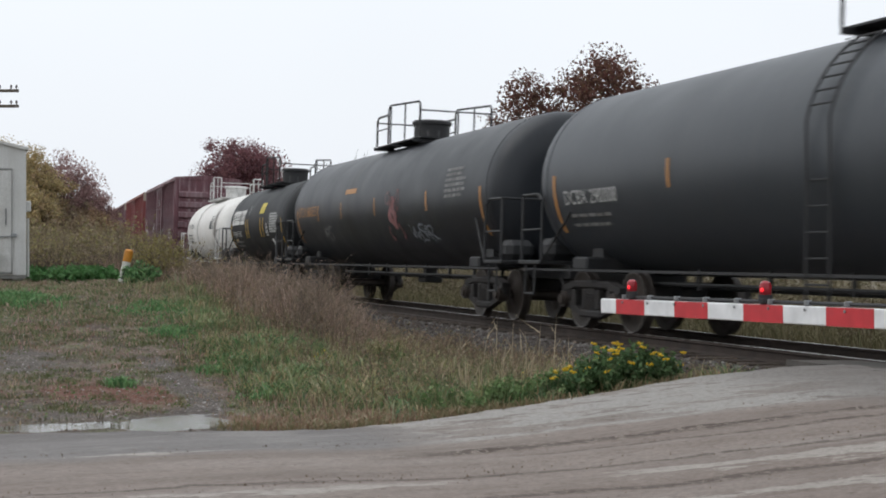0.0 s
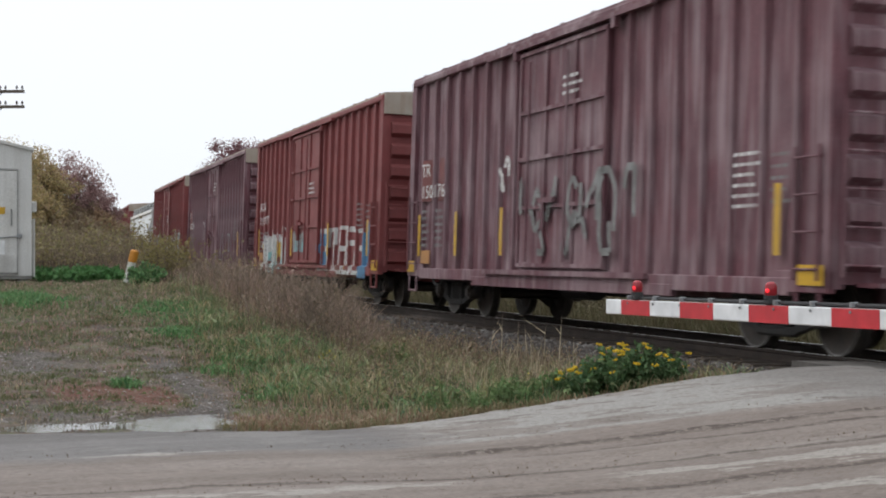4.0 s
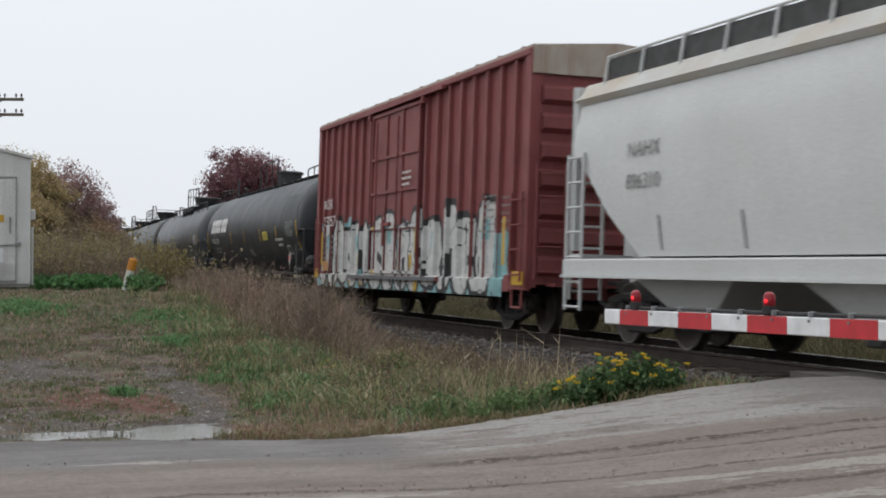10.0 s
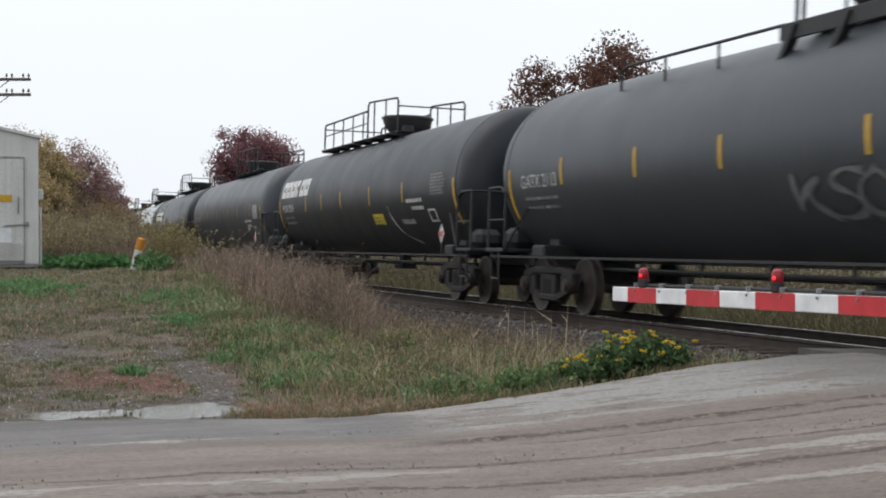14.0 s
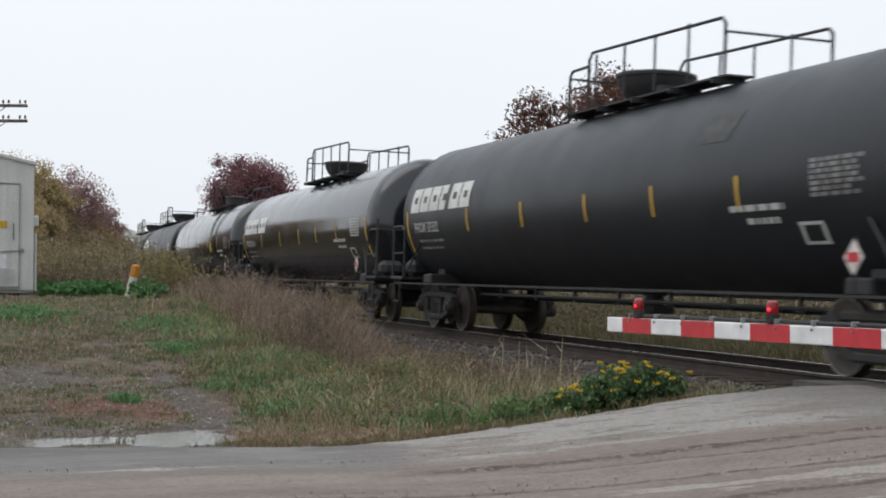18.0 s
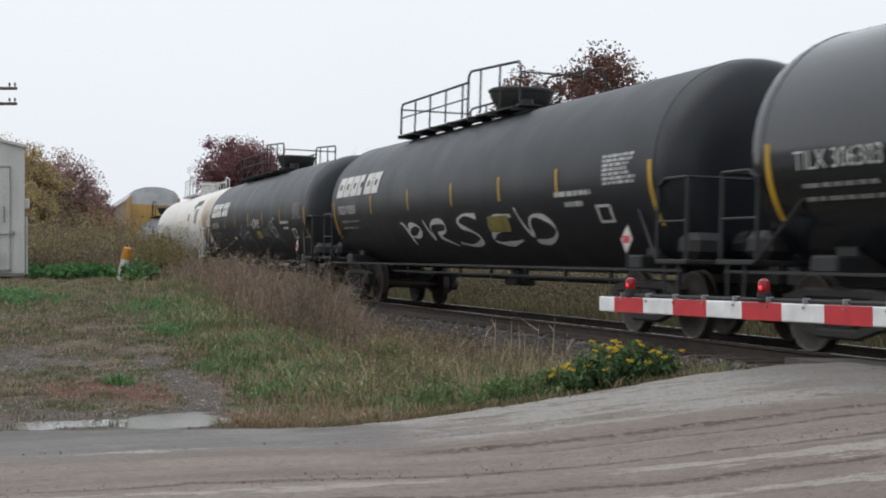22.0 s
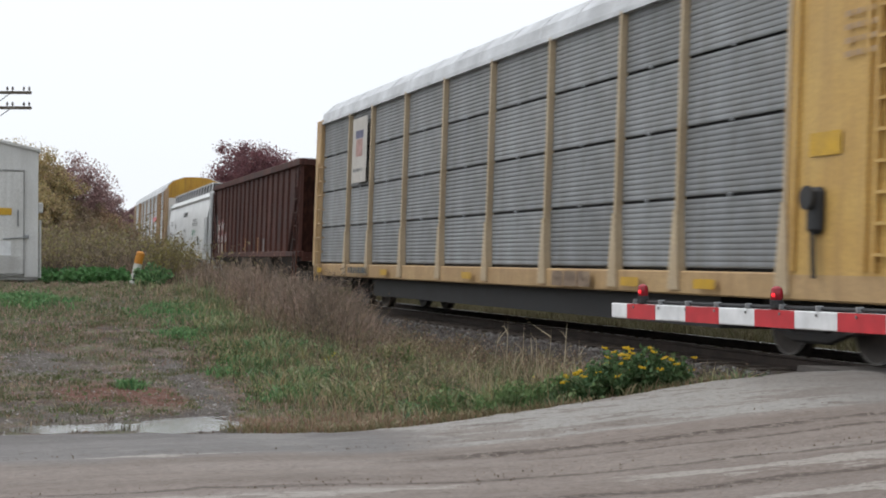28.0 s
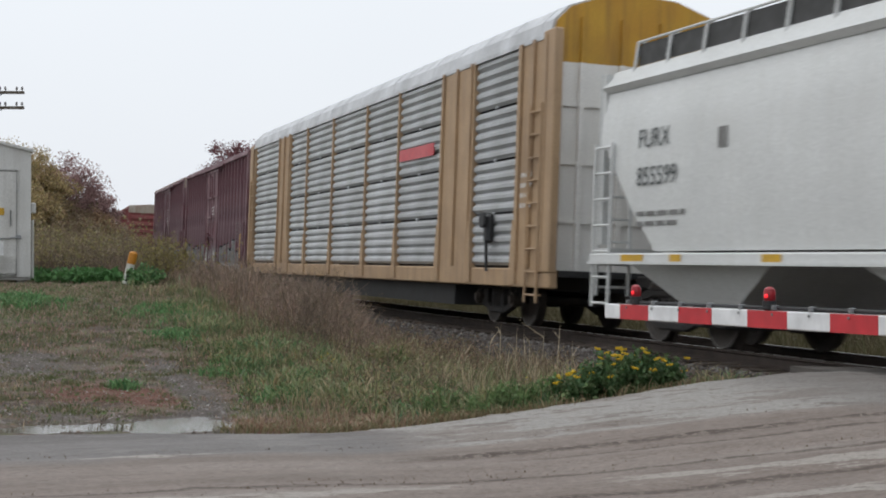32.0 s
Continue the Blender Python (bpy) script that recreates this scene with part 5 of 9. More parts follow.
def soil_material():
    """Trodden ground: brown earth, grey grit and thin moss-green growth in ragged patches."""
    m = bpy.data.materials.new("trodden_earth_and_grit")
    m.use_nodes = True
    n, l = m.node_tree.nodes, m.node_tree.links
    b = n["Principled BSDF"]
    co = n.new("ShaderNodeTexCoord")

    def tex(scale, detail, rough=0.6):
        t = n.new("ShaderNodeTexNoise")
        t.inputs["Scale"].default_value, t.inputs["Detail"].default_value, t.inputs["Roughness"].default_value = scale, detail, rough
        l.new(co.outputs["Object"], t.inputs["Vector"])
        return t.outputs["Fac"]

    def step(v, lo, hi, top=1.0):
        r = n.new("ShaderNodeMapRange")
        r.inputs["From Min"].default_value, r.inputs["From Max"].default_value, r.inputs["To Max"].default_value = lo, hi, top
        l.new(v, r.inputs["Value"])
        return r.outputs["Result"]

    def mix(fac, a, c):
        x = n.new("ShaderNodeMix")
        x.data_type = "RGBA"
        l.new(fac, x.inputs["Factor"])
        for sock, val in ((x.inputs["A"], a), (x.inputs["B"], c)):
            if isinstance(val, tuple):
                sock.default_value = (*val, 1)
            else:
                l.new(val, sock)
        return x.outputs["Result"]
    at = n.new("ShaderNodeAttribute")
    at.attribute_name = "cover"
    sp = n.new("ShaderNodeSeparateColor")
    l.new(at.outputs["Color"], sp.inputs[0])
    ragged = tex(5.0, 7, 0.7)

    def mask(v, top):
        a = n.new("ShaderNodeMath")
        l.new(v, a.inputs[0])
        l.new(ragged, a.inputs[1])
        return step(a.outputs[0], 0.75, 1.15, top)
    wide = tex(0.9, 6)
    col = mix(step(wide, 0.40, 0.60), (0.205, 0.142, 0.116), (0.165, 0.126, 0.100))
    col = mix(step(tex(2.6, 7, 0.7), 0.47, 0.58, 0.85), col, (0.130, 0.142, 0.070))
    col = mix(step(tex(1.8, 7, 0.75), 0.48, 0.55, 0.85), col, (0.090, 0.066, 0.054))
    col = mix(mask(sp.outputs[0], 0.8), col, (0.140, 0.162, 0.078))
    col = mix(mask(sp.outputs[2], 0.9), col, (0.165, 0.070, 0.050))
    col = mix(mask(sp.outputs[1], 0.9), col, (0.122, 0.107, 0.100))
    grit = tex(26.0, 5, 0.75)
    col = mix(step(grit, 0.55, 0.63, 0.8), col, (0.300, 0.272, 0.252))
    col = mix(step(grit, 0.45, 0.36, 0.85), col, (0.060, 0.046, 0.036))
    streaks = tex(8.0, 6, 0.75)
    col = mix(step(streaks, 0.54, 0.62, 0.75), col, (0.080, 0.063, 0.048))
    col = mix(step(streaks, 0.45, 0.38, 0.5), col, (0.215, 0.180, 0.150))
    l.new(col, b.inputs["Base Color"])
    b.inputs["Roughness"].default_value, b.inputs["Specular IOR Level"].default_value = 0.9, 0.2
    bp = n.new("ShaderNodeBump")
    bp.inputs["Strength"].default_value, bp.inputs["Distance"].default_value = 1.0, 0.04
    l.new(grit, bp.inputs["Height"])
    l.new(bp.outputs[0], b.inputs["Normal"])
    return m


M_SOIL = soil_material()


def road_material():
    """Asphalt under dried mud: streaks along the lane, dark clods, pale worn patches, a wet edge."""
    m = bpy.data.materials.new("muddy_worn_asphalt")
    m.use_nodes = True
    n, l = m.node_tree.nodes, m.node_tree.links
    b = n["Principled BSDF"]
    co = n.new("ShaderNodeTexCoord")

    def tex(scale, detail, stretch, rough=0.55):
        mp = n.new("ShaderNodeMapping")
        mp.inputs["Scale"].default_value = stretch
        l.new(co.outputs["Object"], mp.inputs[0])
        t = n.new("ShaderNodeTexNoise")
        t.inputs["Scale"].default_value, t.inputs["Detail"].default_value, t.inputs["Roughness"].default_value = scale, detail, rough
        l.new(mp.outputs[0], t.inputs["Vector"])
        return t.outputs["Fac"]

    def step(v, lo, hi, top=1.0):
        r = n.new("ShaderNodeMapRange")
        r.inputs["From Min"].default_value, r.inputs["From Max"].default_value, r.inputs["To Max"].default_value = lo, hi, top
        l.new(v, r.inputs["Value"])
        return r.outputs["Result"]

    def mix(fac, a, c):
        x = n.new("ShaderNodeMix")
        x.data_type = "RGBA"
        l.new(fac, x.inputs["Factor"])
        for sock, val in ((x.inputs["A"], a), (x.inputs["B"], c)):
            if isinstance(val, tuple):
                sock.default_value = (*val, 1)
            else:
                l.new(val, sock)
        return x.outputs["Result"]

    sep = n.new("ShaderNodeSeparateXYZ")
    l.new(co.outputs["Object"], sep.inputs[0])

    def calc(op, a, c, third=None):
        k = n.new("ShaderNodeMath")
        k.operation = op
        for i, v in enumerate((a, c, third)):
            if v is None:
                continue
            if isinstance(v, (int, float)):
                k.inputs[i].default_value = v
            else:
                l.new(v, k.inputs[i])
        return k.outputs[0]
    # traffic swings over towards the middle of the crossing: u is the distance across the wheel tracks
    swing = calc("SMOOTH_MAX", calc("SUBTRACT", sep.outputs["Y"], 2.8), 0.0, 1.5)
    u = calc("SUBTRACT", sep.outputs["X"], calc("MULTIPLY", swing, 0.42))
    cv = n.new("ShaderNodeCombineXYZ")
    l.new(u, cv.inputs[0])
    l.new(sep.outputs["Y"], cv.inputs[1])
    lane = cv.outputs[0]

    def ltex(scale, detail, stretch, rough=0.6):
        mp = n.new("ShaderNodeMapping")
        mp.inputs["Scale"].default_value = stretch
        l.new(lane, mp.inputs[0])
        t = n.new("ShaderNodeTexNoise")
        t.inputs["Scale"].default_value, t.inputs["Detail"].default_value, t.inputs["Roughness"].default_value = scale, detail, rough
        l.new(mp.outputs[0], t.inputs["Vector"])
        return t.outputs["Fac"]
    wide = ltex(1.0, 4, (0.8, 0.16, 1))
    col = mix(step(wide, 0.36, 0.64), (0.205, 0.164, 0.142), (0.240, 0.202, 0.178))
    streak = ltex(1.0, 5, (2.6, 0.22, 1), 0.6)
    col = mix(step(streak, 0.48, 0.62, 0.6), col, (0.142, 0.112, 0.096))
    col = mix(step(streak, 0.46, 0.36, 0.45), col, (0.270, 0.242, 0.222))
    patchy_mud = tex(3.0, 6, (1, 0.7, 1), 0.65)
    col = mix(step(patchy_mud, 0.50, 0.62, 0.35), col, (0.150, 0.118, 0.100))
    rag = ltex(1.0, 6, (1.6, 0.55, 1), 0.65)
    uw = calc("ADD", u, calc("MULTIPLY", rag, 1.0))
    ramp_on = step(calc("ADD", sep.outputs["Y"], calc("MULTIPLY", ltex(1.0, 4, (2.2, 0.8, 1)), 1.6)), 4.5, 5.1)
    worn = calc("MULTIPLY", step(uw, -11.62, -11.74), ramp_on)
    # pale worn asphalt on the outer side of the ramp, with tan rags of mud left on it
    col = mix(worn, col, (0.300, 0.284, 0.266))
    col = mix(calc("MULTIPLY", worn, step(ltex(1.0, 8, (2.6, 0.75, 1), 0.72), 0.52, 0.545, 0.8)), col, (0.200, 0.168, 0.148))
    col = mix(calc("MULTIPLY", worn, step(ltex(1.0, 7, (4.5, 1.3, 1), 0.7), 0.575, 0.60, 0.8)), col, (0.150, 0.122, 0.106))
    # darker towards the rails
    col = mix(step(calc("ADD", sep.outputs["Y"], calc("MULTIPLY", rag, 0.8)), 7.3, 8.2, 0.75), col, (0.165, 0.150, 0.140))
    # damp dark margin before the ramp
    wet = calc("MULTIPLY", step(uw, -11.35, -11.75), calc("SUBTRACT", 1.0, ramp_on))
    col = mix(wet, col, (0.132, 0.119, 0.113))
    edge_damp = calc("MULTIPLY", wet, step(uw, -12.55, -12.95, 0.85))
    col = mix(edge_damp, col, (0.078, 0.066, 0.061))
    col = mix(calc("MULTIPLY", wet, step(rag, 0.53, 0.58, 0.5)), col, (0.215, 0.198, 0.185))
    # pale scuffs where wheels have bared the asphalt
    ragged = calc("MULTIPLY", calc("SUBTRACT", ltex(1.0, 7, (3.0, 0.9, 1), 0.7), 0.5), 0.9)
    for centre, half_w, y0, y1 in ((-9.86, 0.11, 4.5, 6.6), (-10.0, 0.05, -3.0, 4.1), (-8.85, 0.06, 3.2, 6.6), (-12.2, 0.05, -1.0, 3.0)):
        off = calc("ABSOLUTE", calc("ADD", calc("SUBTRACT", u, centre), calc("MULTIPLY", ragged, 0.5)), 0.0)
        band = step(calc("ADD", off, calc("MULTIPLY", ragged, 1.9)), half_w, half_w - 0.035)
        gate = calc("MULTIPLY", step(sep.outputs["Y"], y0 - 0.3, y0 + 0.3), step(sep.outputs["Y"], y1 + 0.3, y1 - 0.3, 0.85))
        col = mix(calc("MULTIPLY", band, gate), col, (0.345, 0.315, 0.285))
    # dark ragged ruts of crumbled mud
    waver = calc("MULTIPLY", calc("SUBTRACT", ltex(1.0, 4, (0.4, 1.2, 1)), 0.5), 0.35)
    for centre, half_w, y0, top in ((11.48, 0.10, 3.2, 1.0), (11.10, 0.045, 4.0, 0.9), (10.35, 0.05, -3.0, 0.85), (9.45, 0.05, -3.0, 0.85)):
        du = calc("ABSOLUTE", calc("ADD", calc("ADD", u, centre), waver), 0.0)
        rut = calc("MULTIPLY", step(du, half_w * 1.5, half_w * 0.6), step(ltex(1.0, 6, (11.0, 9.0, 1), 0.8), 0.45, 0.48, top))
        rut = calc("MULTIPLY", rut, step(sep.outputs["Y"], y0, y0 + 1.0))
        col = mix(rut, col, (0.070, 0.050, 0.040))
    clod = ltex(14.0, 5, (1, 0.6, 1))
    col = mix(step(clod, 0.62, 0.66, 0.75), col, (0.105, 0.080, 0.066))
    crumb = ltex(1.0, 6, (20.0, 9.0, 1), 0.78)
    col = mix(step(crumb, 0.54, 0.62, 0.55), col, (0.130, 0.104, 0.090))
    col = mix(step(crumb, 0.43, 0.34, 0.30), col, (0.30, 0.27, 0.245))
    fine = tex(38.0, 5, (1, 0.6, 1), 0.7)
    spot = n.new("ShaderNodeMix")
    spot.data_type, spot.blend_type = "RGBA", "MULTIPLY"
    spot.inputs["Factor"].default_value = 0.42
    l.new(col, spot.inputs["A"])
    l.new(step(fine, 0.25, 0.62), spot.inputs["B"])
    l.new(spot.outputs["Result"], b.inputs["Base Color"])
    rough = n.new("ShaderNodeMapRange")
    rough.inputs["To Min"].default_value, rough.inputs["To Max"].default_value = 0.85, 0.6
    l.new(wet, rough.inputs["Value"])
    l.new(rough.outputs["Result"], b.inputs["Roughness"])
    bp = n.new("ShaderNodeBump")
    bp.inputs["Strength"].default_value, bp.inputs["Distance"].default_value = 0.8, 0.02
    add = n.new("ShaderNodeMath")
    l.new(clod, add.inputs[0])
    l.new(streak, add.inputs[1])
    l.new(add.outputs[0], bp.inputs["Height"])
    l.new(bp.outputs[0], b.inputs["Normal"])
    return m


M_ROAD = road_material()
M_BALLAST_DARK = material("oily_brown_ballast", (0.062, 0.049, 0.042), 0.9, second=(0.042, 0.034, 0.030), scale=6, grain=30, bump=0.9, dist=0.03)
M_TIE = material("weathered_dark_tie", (0.055, 0.042, 0.034), 0.9, second=(0.08, 0.062, 0.05), scale=4, grain=40, bump=0.6, vary=0.2)
M_RAIL = material("rusty_rail_web", (0.046, 0.032, 0.026), 0.8, second=(0.034, 0.026, 0.022), scale=5, bump=0.3)
M_RAILTOP = material("polished_rail_head", (0.55, 0.54, 0.53), 0.28, metal=0.9, bump=0.02)


def grid_land():
    xs = [-420, -300, -220, -160, -120, -95, -80] + [-70 + 0.8 * i for i in range(50)] + [-30 + 0.2 * i for i in range(68)] + [-16.4 + 0.08 * i for i in range(35)] + [-12.4 + 1.3 * i for i in range(8)] + [2, 8, 20, 60, 150, 420]
    ys = [-400, -200, -90, -40, -20] + [-12 + 0.5 * i for i in range(24)] + [0.1 * i for i in range(40)] + [4 + 0.2 * i for i in range(22)] + [8.4 + 0.4 * i for i in range(29)] + [21, 24, 30, 40, 60, 100, 180, 400, 900]
    xs = [-1500, -800] + xs + [1200]
    vs = [(x, y, ground_z(x, y)) for x in xs for y in ys]
    n = len(ys)
    fs = [(i * n + j, (i + 1) * n + j, (i + 1) * n + j + 1, i * n + j + 1) for i in range(len(xs) - 1) for j in range(n - 1)]
    me = from_arrays("ground", vs, fs, M_SOIL, True)
    at = me.attributes.new("cover", "FLOAT_COLOR", "POINT")
    for i, (x, y, z) in enumerate(vs):
        if -40 < x < -13 and -6 < y < 9:
            at.data[i].color = (green_cover(x, y), grit_cover(x, y), rust_cover(x, y), 1)
        else:
            at.data[i].color = (0.35, 0.0, 0.0, 1)
    ob = new("ground", me)
    return tagged(ob, "damp rough ground of soil, gravel and short grass", "ground", kind="structure")


grid_land()


def road_relief(x, y):
    """Ridges and ruts of dried mud along the wheel tracks."""
    u = x - 0.42 * max(0.0, y - 2.8)
    h = 0.013 * noise.noise((u * 4.0, y * 0.30, 5.0)) + 0.008 * noise.noise((u * 11.0, y * 0.7, 8.0)) + 0.006 * max(0.0, noise.noise((u * 16.0, y * 5.0, 2.0)))
    for c, deep in ((-12.35, 0.012), (-10.4, 0.016), (-9.3, 0.010)):
        h -= deep * math.exp(-((u - c + 0.10 * noise.noise((c, y * 0.5, 1.0))) / 0.22) ** 2)
    crest = math.exp(-((u + 11.44 + 0.14 * noise.noise((9.0, y * 1.1, 4.0))) / 0.055) ** 2)
    h += 0.030 * crest * smooth(3.2, 4.6, y) * max(0.15, 0.55 + noise.noise((4.0, y * 3.4, 6.0)))
    crest = math.exp(-((u + 9.85 + 0.12 * noise.noise((3.0, y * 0.9, 7.0))) / 0.05) ** 2)
    return h + 0.016 * crest * max(0.0, 0.4 + noise.noise((6.0, y * 2.7, 3.0)))


def build_road():
    ys = [-120 + 4 * i for i in range(29)] + [-7 + 0.5 * i for i in range(8)] + [-3 + 0.12 * i for i in range(98)] + [8.8]
    xs = [ROAD_L + 0.06 * i for i in range(117)] + [ROAD_L + 7.02 + 0.3 * i for i in range(1, 9)]
    xs = [x for x in xs if x < ROAD_R] + [ROAD_R]
    def seg(name, ys):
        vs = []
        for y in ys:
            e = 0.20 * noise.noise((3.0, y * 0.45, 0)) + 0.14 * noise.noise((7.0, y * 2.3, 0)) + 0.09 * noise.noise((5.0, y * 7.0, 0))
            for i, x in enumerate(xs):
                f = (x - ROAD_L) / (ROAD_R - ROAD_L)
                x = road_l(y) + f * (ROAD_R - road_l(y)) + 0.6 * e * max(0.0, 1 - f * 14)
                # the broken edge thins out into the soil
                vs.append((x, y, road_z(y) + road_relief(x, y) - 0.06 * max(0.0, 1 - f * 60) - 0.012 * max(0.0, 1 - f * 25)))
        n = len(xs)
        fs = [(i * n + j, i * n + j + 1, (i + 1) * n + j + 1, (i + 1) * n + j) for i in range(len(ys) - 1) for j in range(n - 1)]
        return from_arrays(name, vs, fs, M_ROAD, True)
    near = new("road", seg("road", ys))
    tagged(near, "muddy grey asphalt road with tyre streaks leading to the crossing", "road", kind="structure")
    far = new("road_beyond", seg("road_beyond", [11.8 + 0.6 * i for i in range(80)]))
    tagged(far, "asphalt road beyond the level crossing", "road", kind="structure")
    return near


build_road()


# ---- the track ----
def along(x, l, z):
    """A point beside the track: l to its left, z above the rails, on the tilted track bed."""
    y, s = track_xy(x)
    a, e = math.atan(s), radians(LEAN)
    ll, zz = l * math.cos(e) + z * math.sin(e), z * math.cos(e) - l * math.sin(e)
    return (x - math.sin(a) * ll, y + math.cos(a) * ll, zz)


def sweep(profile, xs, closed=True):
    rings = [[along(x, l, z) for l, z in profile] for x in xs]
    n = len(profile)
    vs = [p for r in rings for p in r]
    fs = []
    for i in range(len(xs) - 1):
        for j in range(n if closed else n - 1):
            k = (j + 1) % n
            fs.append((i * n + j, i * n + k, (i + 1) * n + k, (i + 1) * n + j))
    return vs, fs


def build_track():
    xs = [-480 + 8 * i for i in range(45)] + [-120 + 2 * i for i in range(75)] + [40, 120, 460]
    bed = [(-3.3, -0.75), (-2.5, -0.36), (-1.7, -0.2), (1.7, -0.2), (2.5, -0.36), (3.3, -0.75)]
    tagged(new("track_bed", from_arrays("track_bed", *sweep(bed, xs, False), M_BALLAST_DARK)), "oily brown ballast bed under the rails", "track bed", kind="structure")
    track = thing("railway_track", "rusty running rails with bright heads on dark wooden ties", "railway track", kind="structure")
    for l in (-0.753, 0.753):
        prof = [(l - 0.07, -0.172), (l + 0.07, -0.172), (l + 0.07, -0.155), (l + 0.012, -0.13), (l + 0.012, -0.05), (l + 0.036, -0.035), (l + 0.036, -0.004), (l - 0.036, -0.004),
                (l - 0.036, -0.035), (l - 0.012, -0.05), (l - 0.012, -0.13), (l - 0.07, -0.155)]
        rail = part("rail", from_arrays("rail", *sweep(prof, xs), M_RAIL), None, track)
        part("rail_head", from_arrays("rail_head", *sweep([(l - 0.03, -0.004), (l - 0.03, 0.0), (l + 0.03, 0.0), (l + 0.03, -0.004)], xs), M_RAILTOP), None, rail, "bright worn rail top")
    def b_tie(b):
        box(b, 0, 0, 0, 0.22, 2.6, 0.17, 0.012)
    tie = shared("tie", b_tie, M_TIE)
    x = -75.0
    rnd = random.Random(5)
    while x < 6:
        y, s = track_xy(x)
        part("tie", tie, None, track, at=pose(*along(x, rnd.uniform(-0.04, 0.04), -0.245), -LEAN, 0, math.degrees(math.atan(s)) + rnd.uniform(-1, 1)))
        x += 0.53
    # planks and asphalt between the rails on the crossing
    deck = thing("crossing_deck", "dark asphalt and timber deck between the rails of the crossing", "level crossing", kind="structure")
    m = material("dark_crossing_asphalt", (0.075, 0.068, 0.062), 0.85, second=(0.11, 0.098, 0.088), scale=2, grain=30, bump=0.5)
    for l0, l1 in ((-1.75, -0.83), (-0.66, 0.66), (0.83, 1.75)):
        part("deck_slab", from_arrays("deck_slab", *sweep([(l0, -0.16), (l0, -0.012), (l1, -0.012), (l1, -0.16)], [ROAD_L + 0.6 + 0.5 * i for i in range(18)]), m), None, deck)
    # loose stones of the shoulder
    rnd = random.Random(9)
    ico = bmesh.new()
    bmesh.ops.create_icosphere(ico, subdivisions=1, radius=1)
    base, tri = [v.co.copy() for v in ico.verts], [[v.index for v in f.verts] for f in ico.faces]
    ico.free()
    vs, fs = [], []
    for i in range(7000):
        x = -13.3 - 47 * rnd.random() ** 1.5
        l = rnd.uniform(-3.0, -1.35) if rnd.random() < 0.85 else rnd.uniform(-1.3, 2.4)
        zb = float(np.interp(l, [-3.3, -2.5, -1.7, 1.7, 2.5], [-0.75, -0.36, -0.2, -0.2, -0.36]))
        p = Vector(along(x, l, zb + 0.01))
        q = Euler((rnd.uniform(0, 6), rnd.uniform(0, 6), 0)).to_matrix()
        r = rnd.uniform(0.018, 0.038)
        k = len(vs)
        sc = Vector((r * rnd.uniform(0.7, 1.3), r * rnd.uniform(0.7, 1.2), r * rnd.uniform(0.5, 0.9)))
        vs += [tuple(p + q @ Vector((v.x * sc.x, v.y * sc.y, v.z * sc.z))) for v in base]
        fs += [tuple(k + i for i in f) for f in tri]
    st = leafy("broken_ballast", [(0.060, 0.051, 0.046), (0.105, 0.094, 0.088), (0.19, 0.182, 0.176), (0.075, 0.060, 0.052), (0.13, 0.116, 0.108)], 0.9, 0.0)
    tagged(new("ballast_stones", from_arrays("ballast_stones", vs, fs, st)), "loose grey broken ballast stones beside the rails", "ballast", kind="stuff")


build_track()


# ---- things beside the track ----
FWD = (math.sin(radians(70.859)), math.cos(radians(70.859)))


def spot(d, l):
    """A place on the plan d metres down the view line and l to its right."""
    return -FWD[0] * d + FWD[1] * l, FWD[1] * d + FWD[0] * l


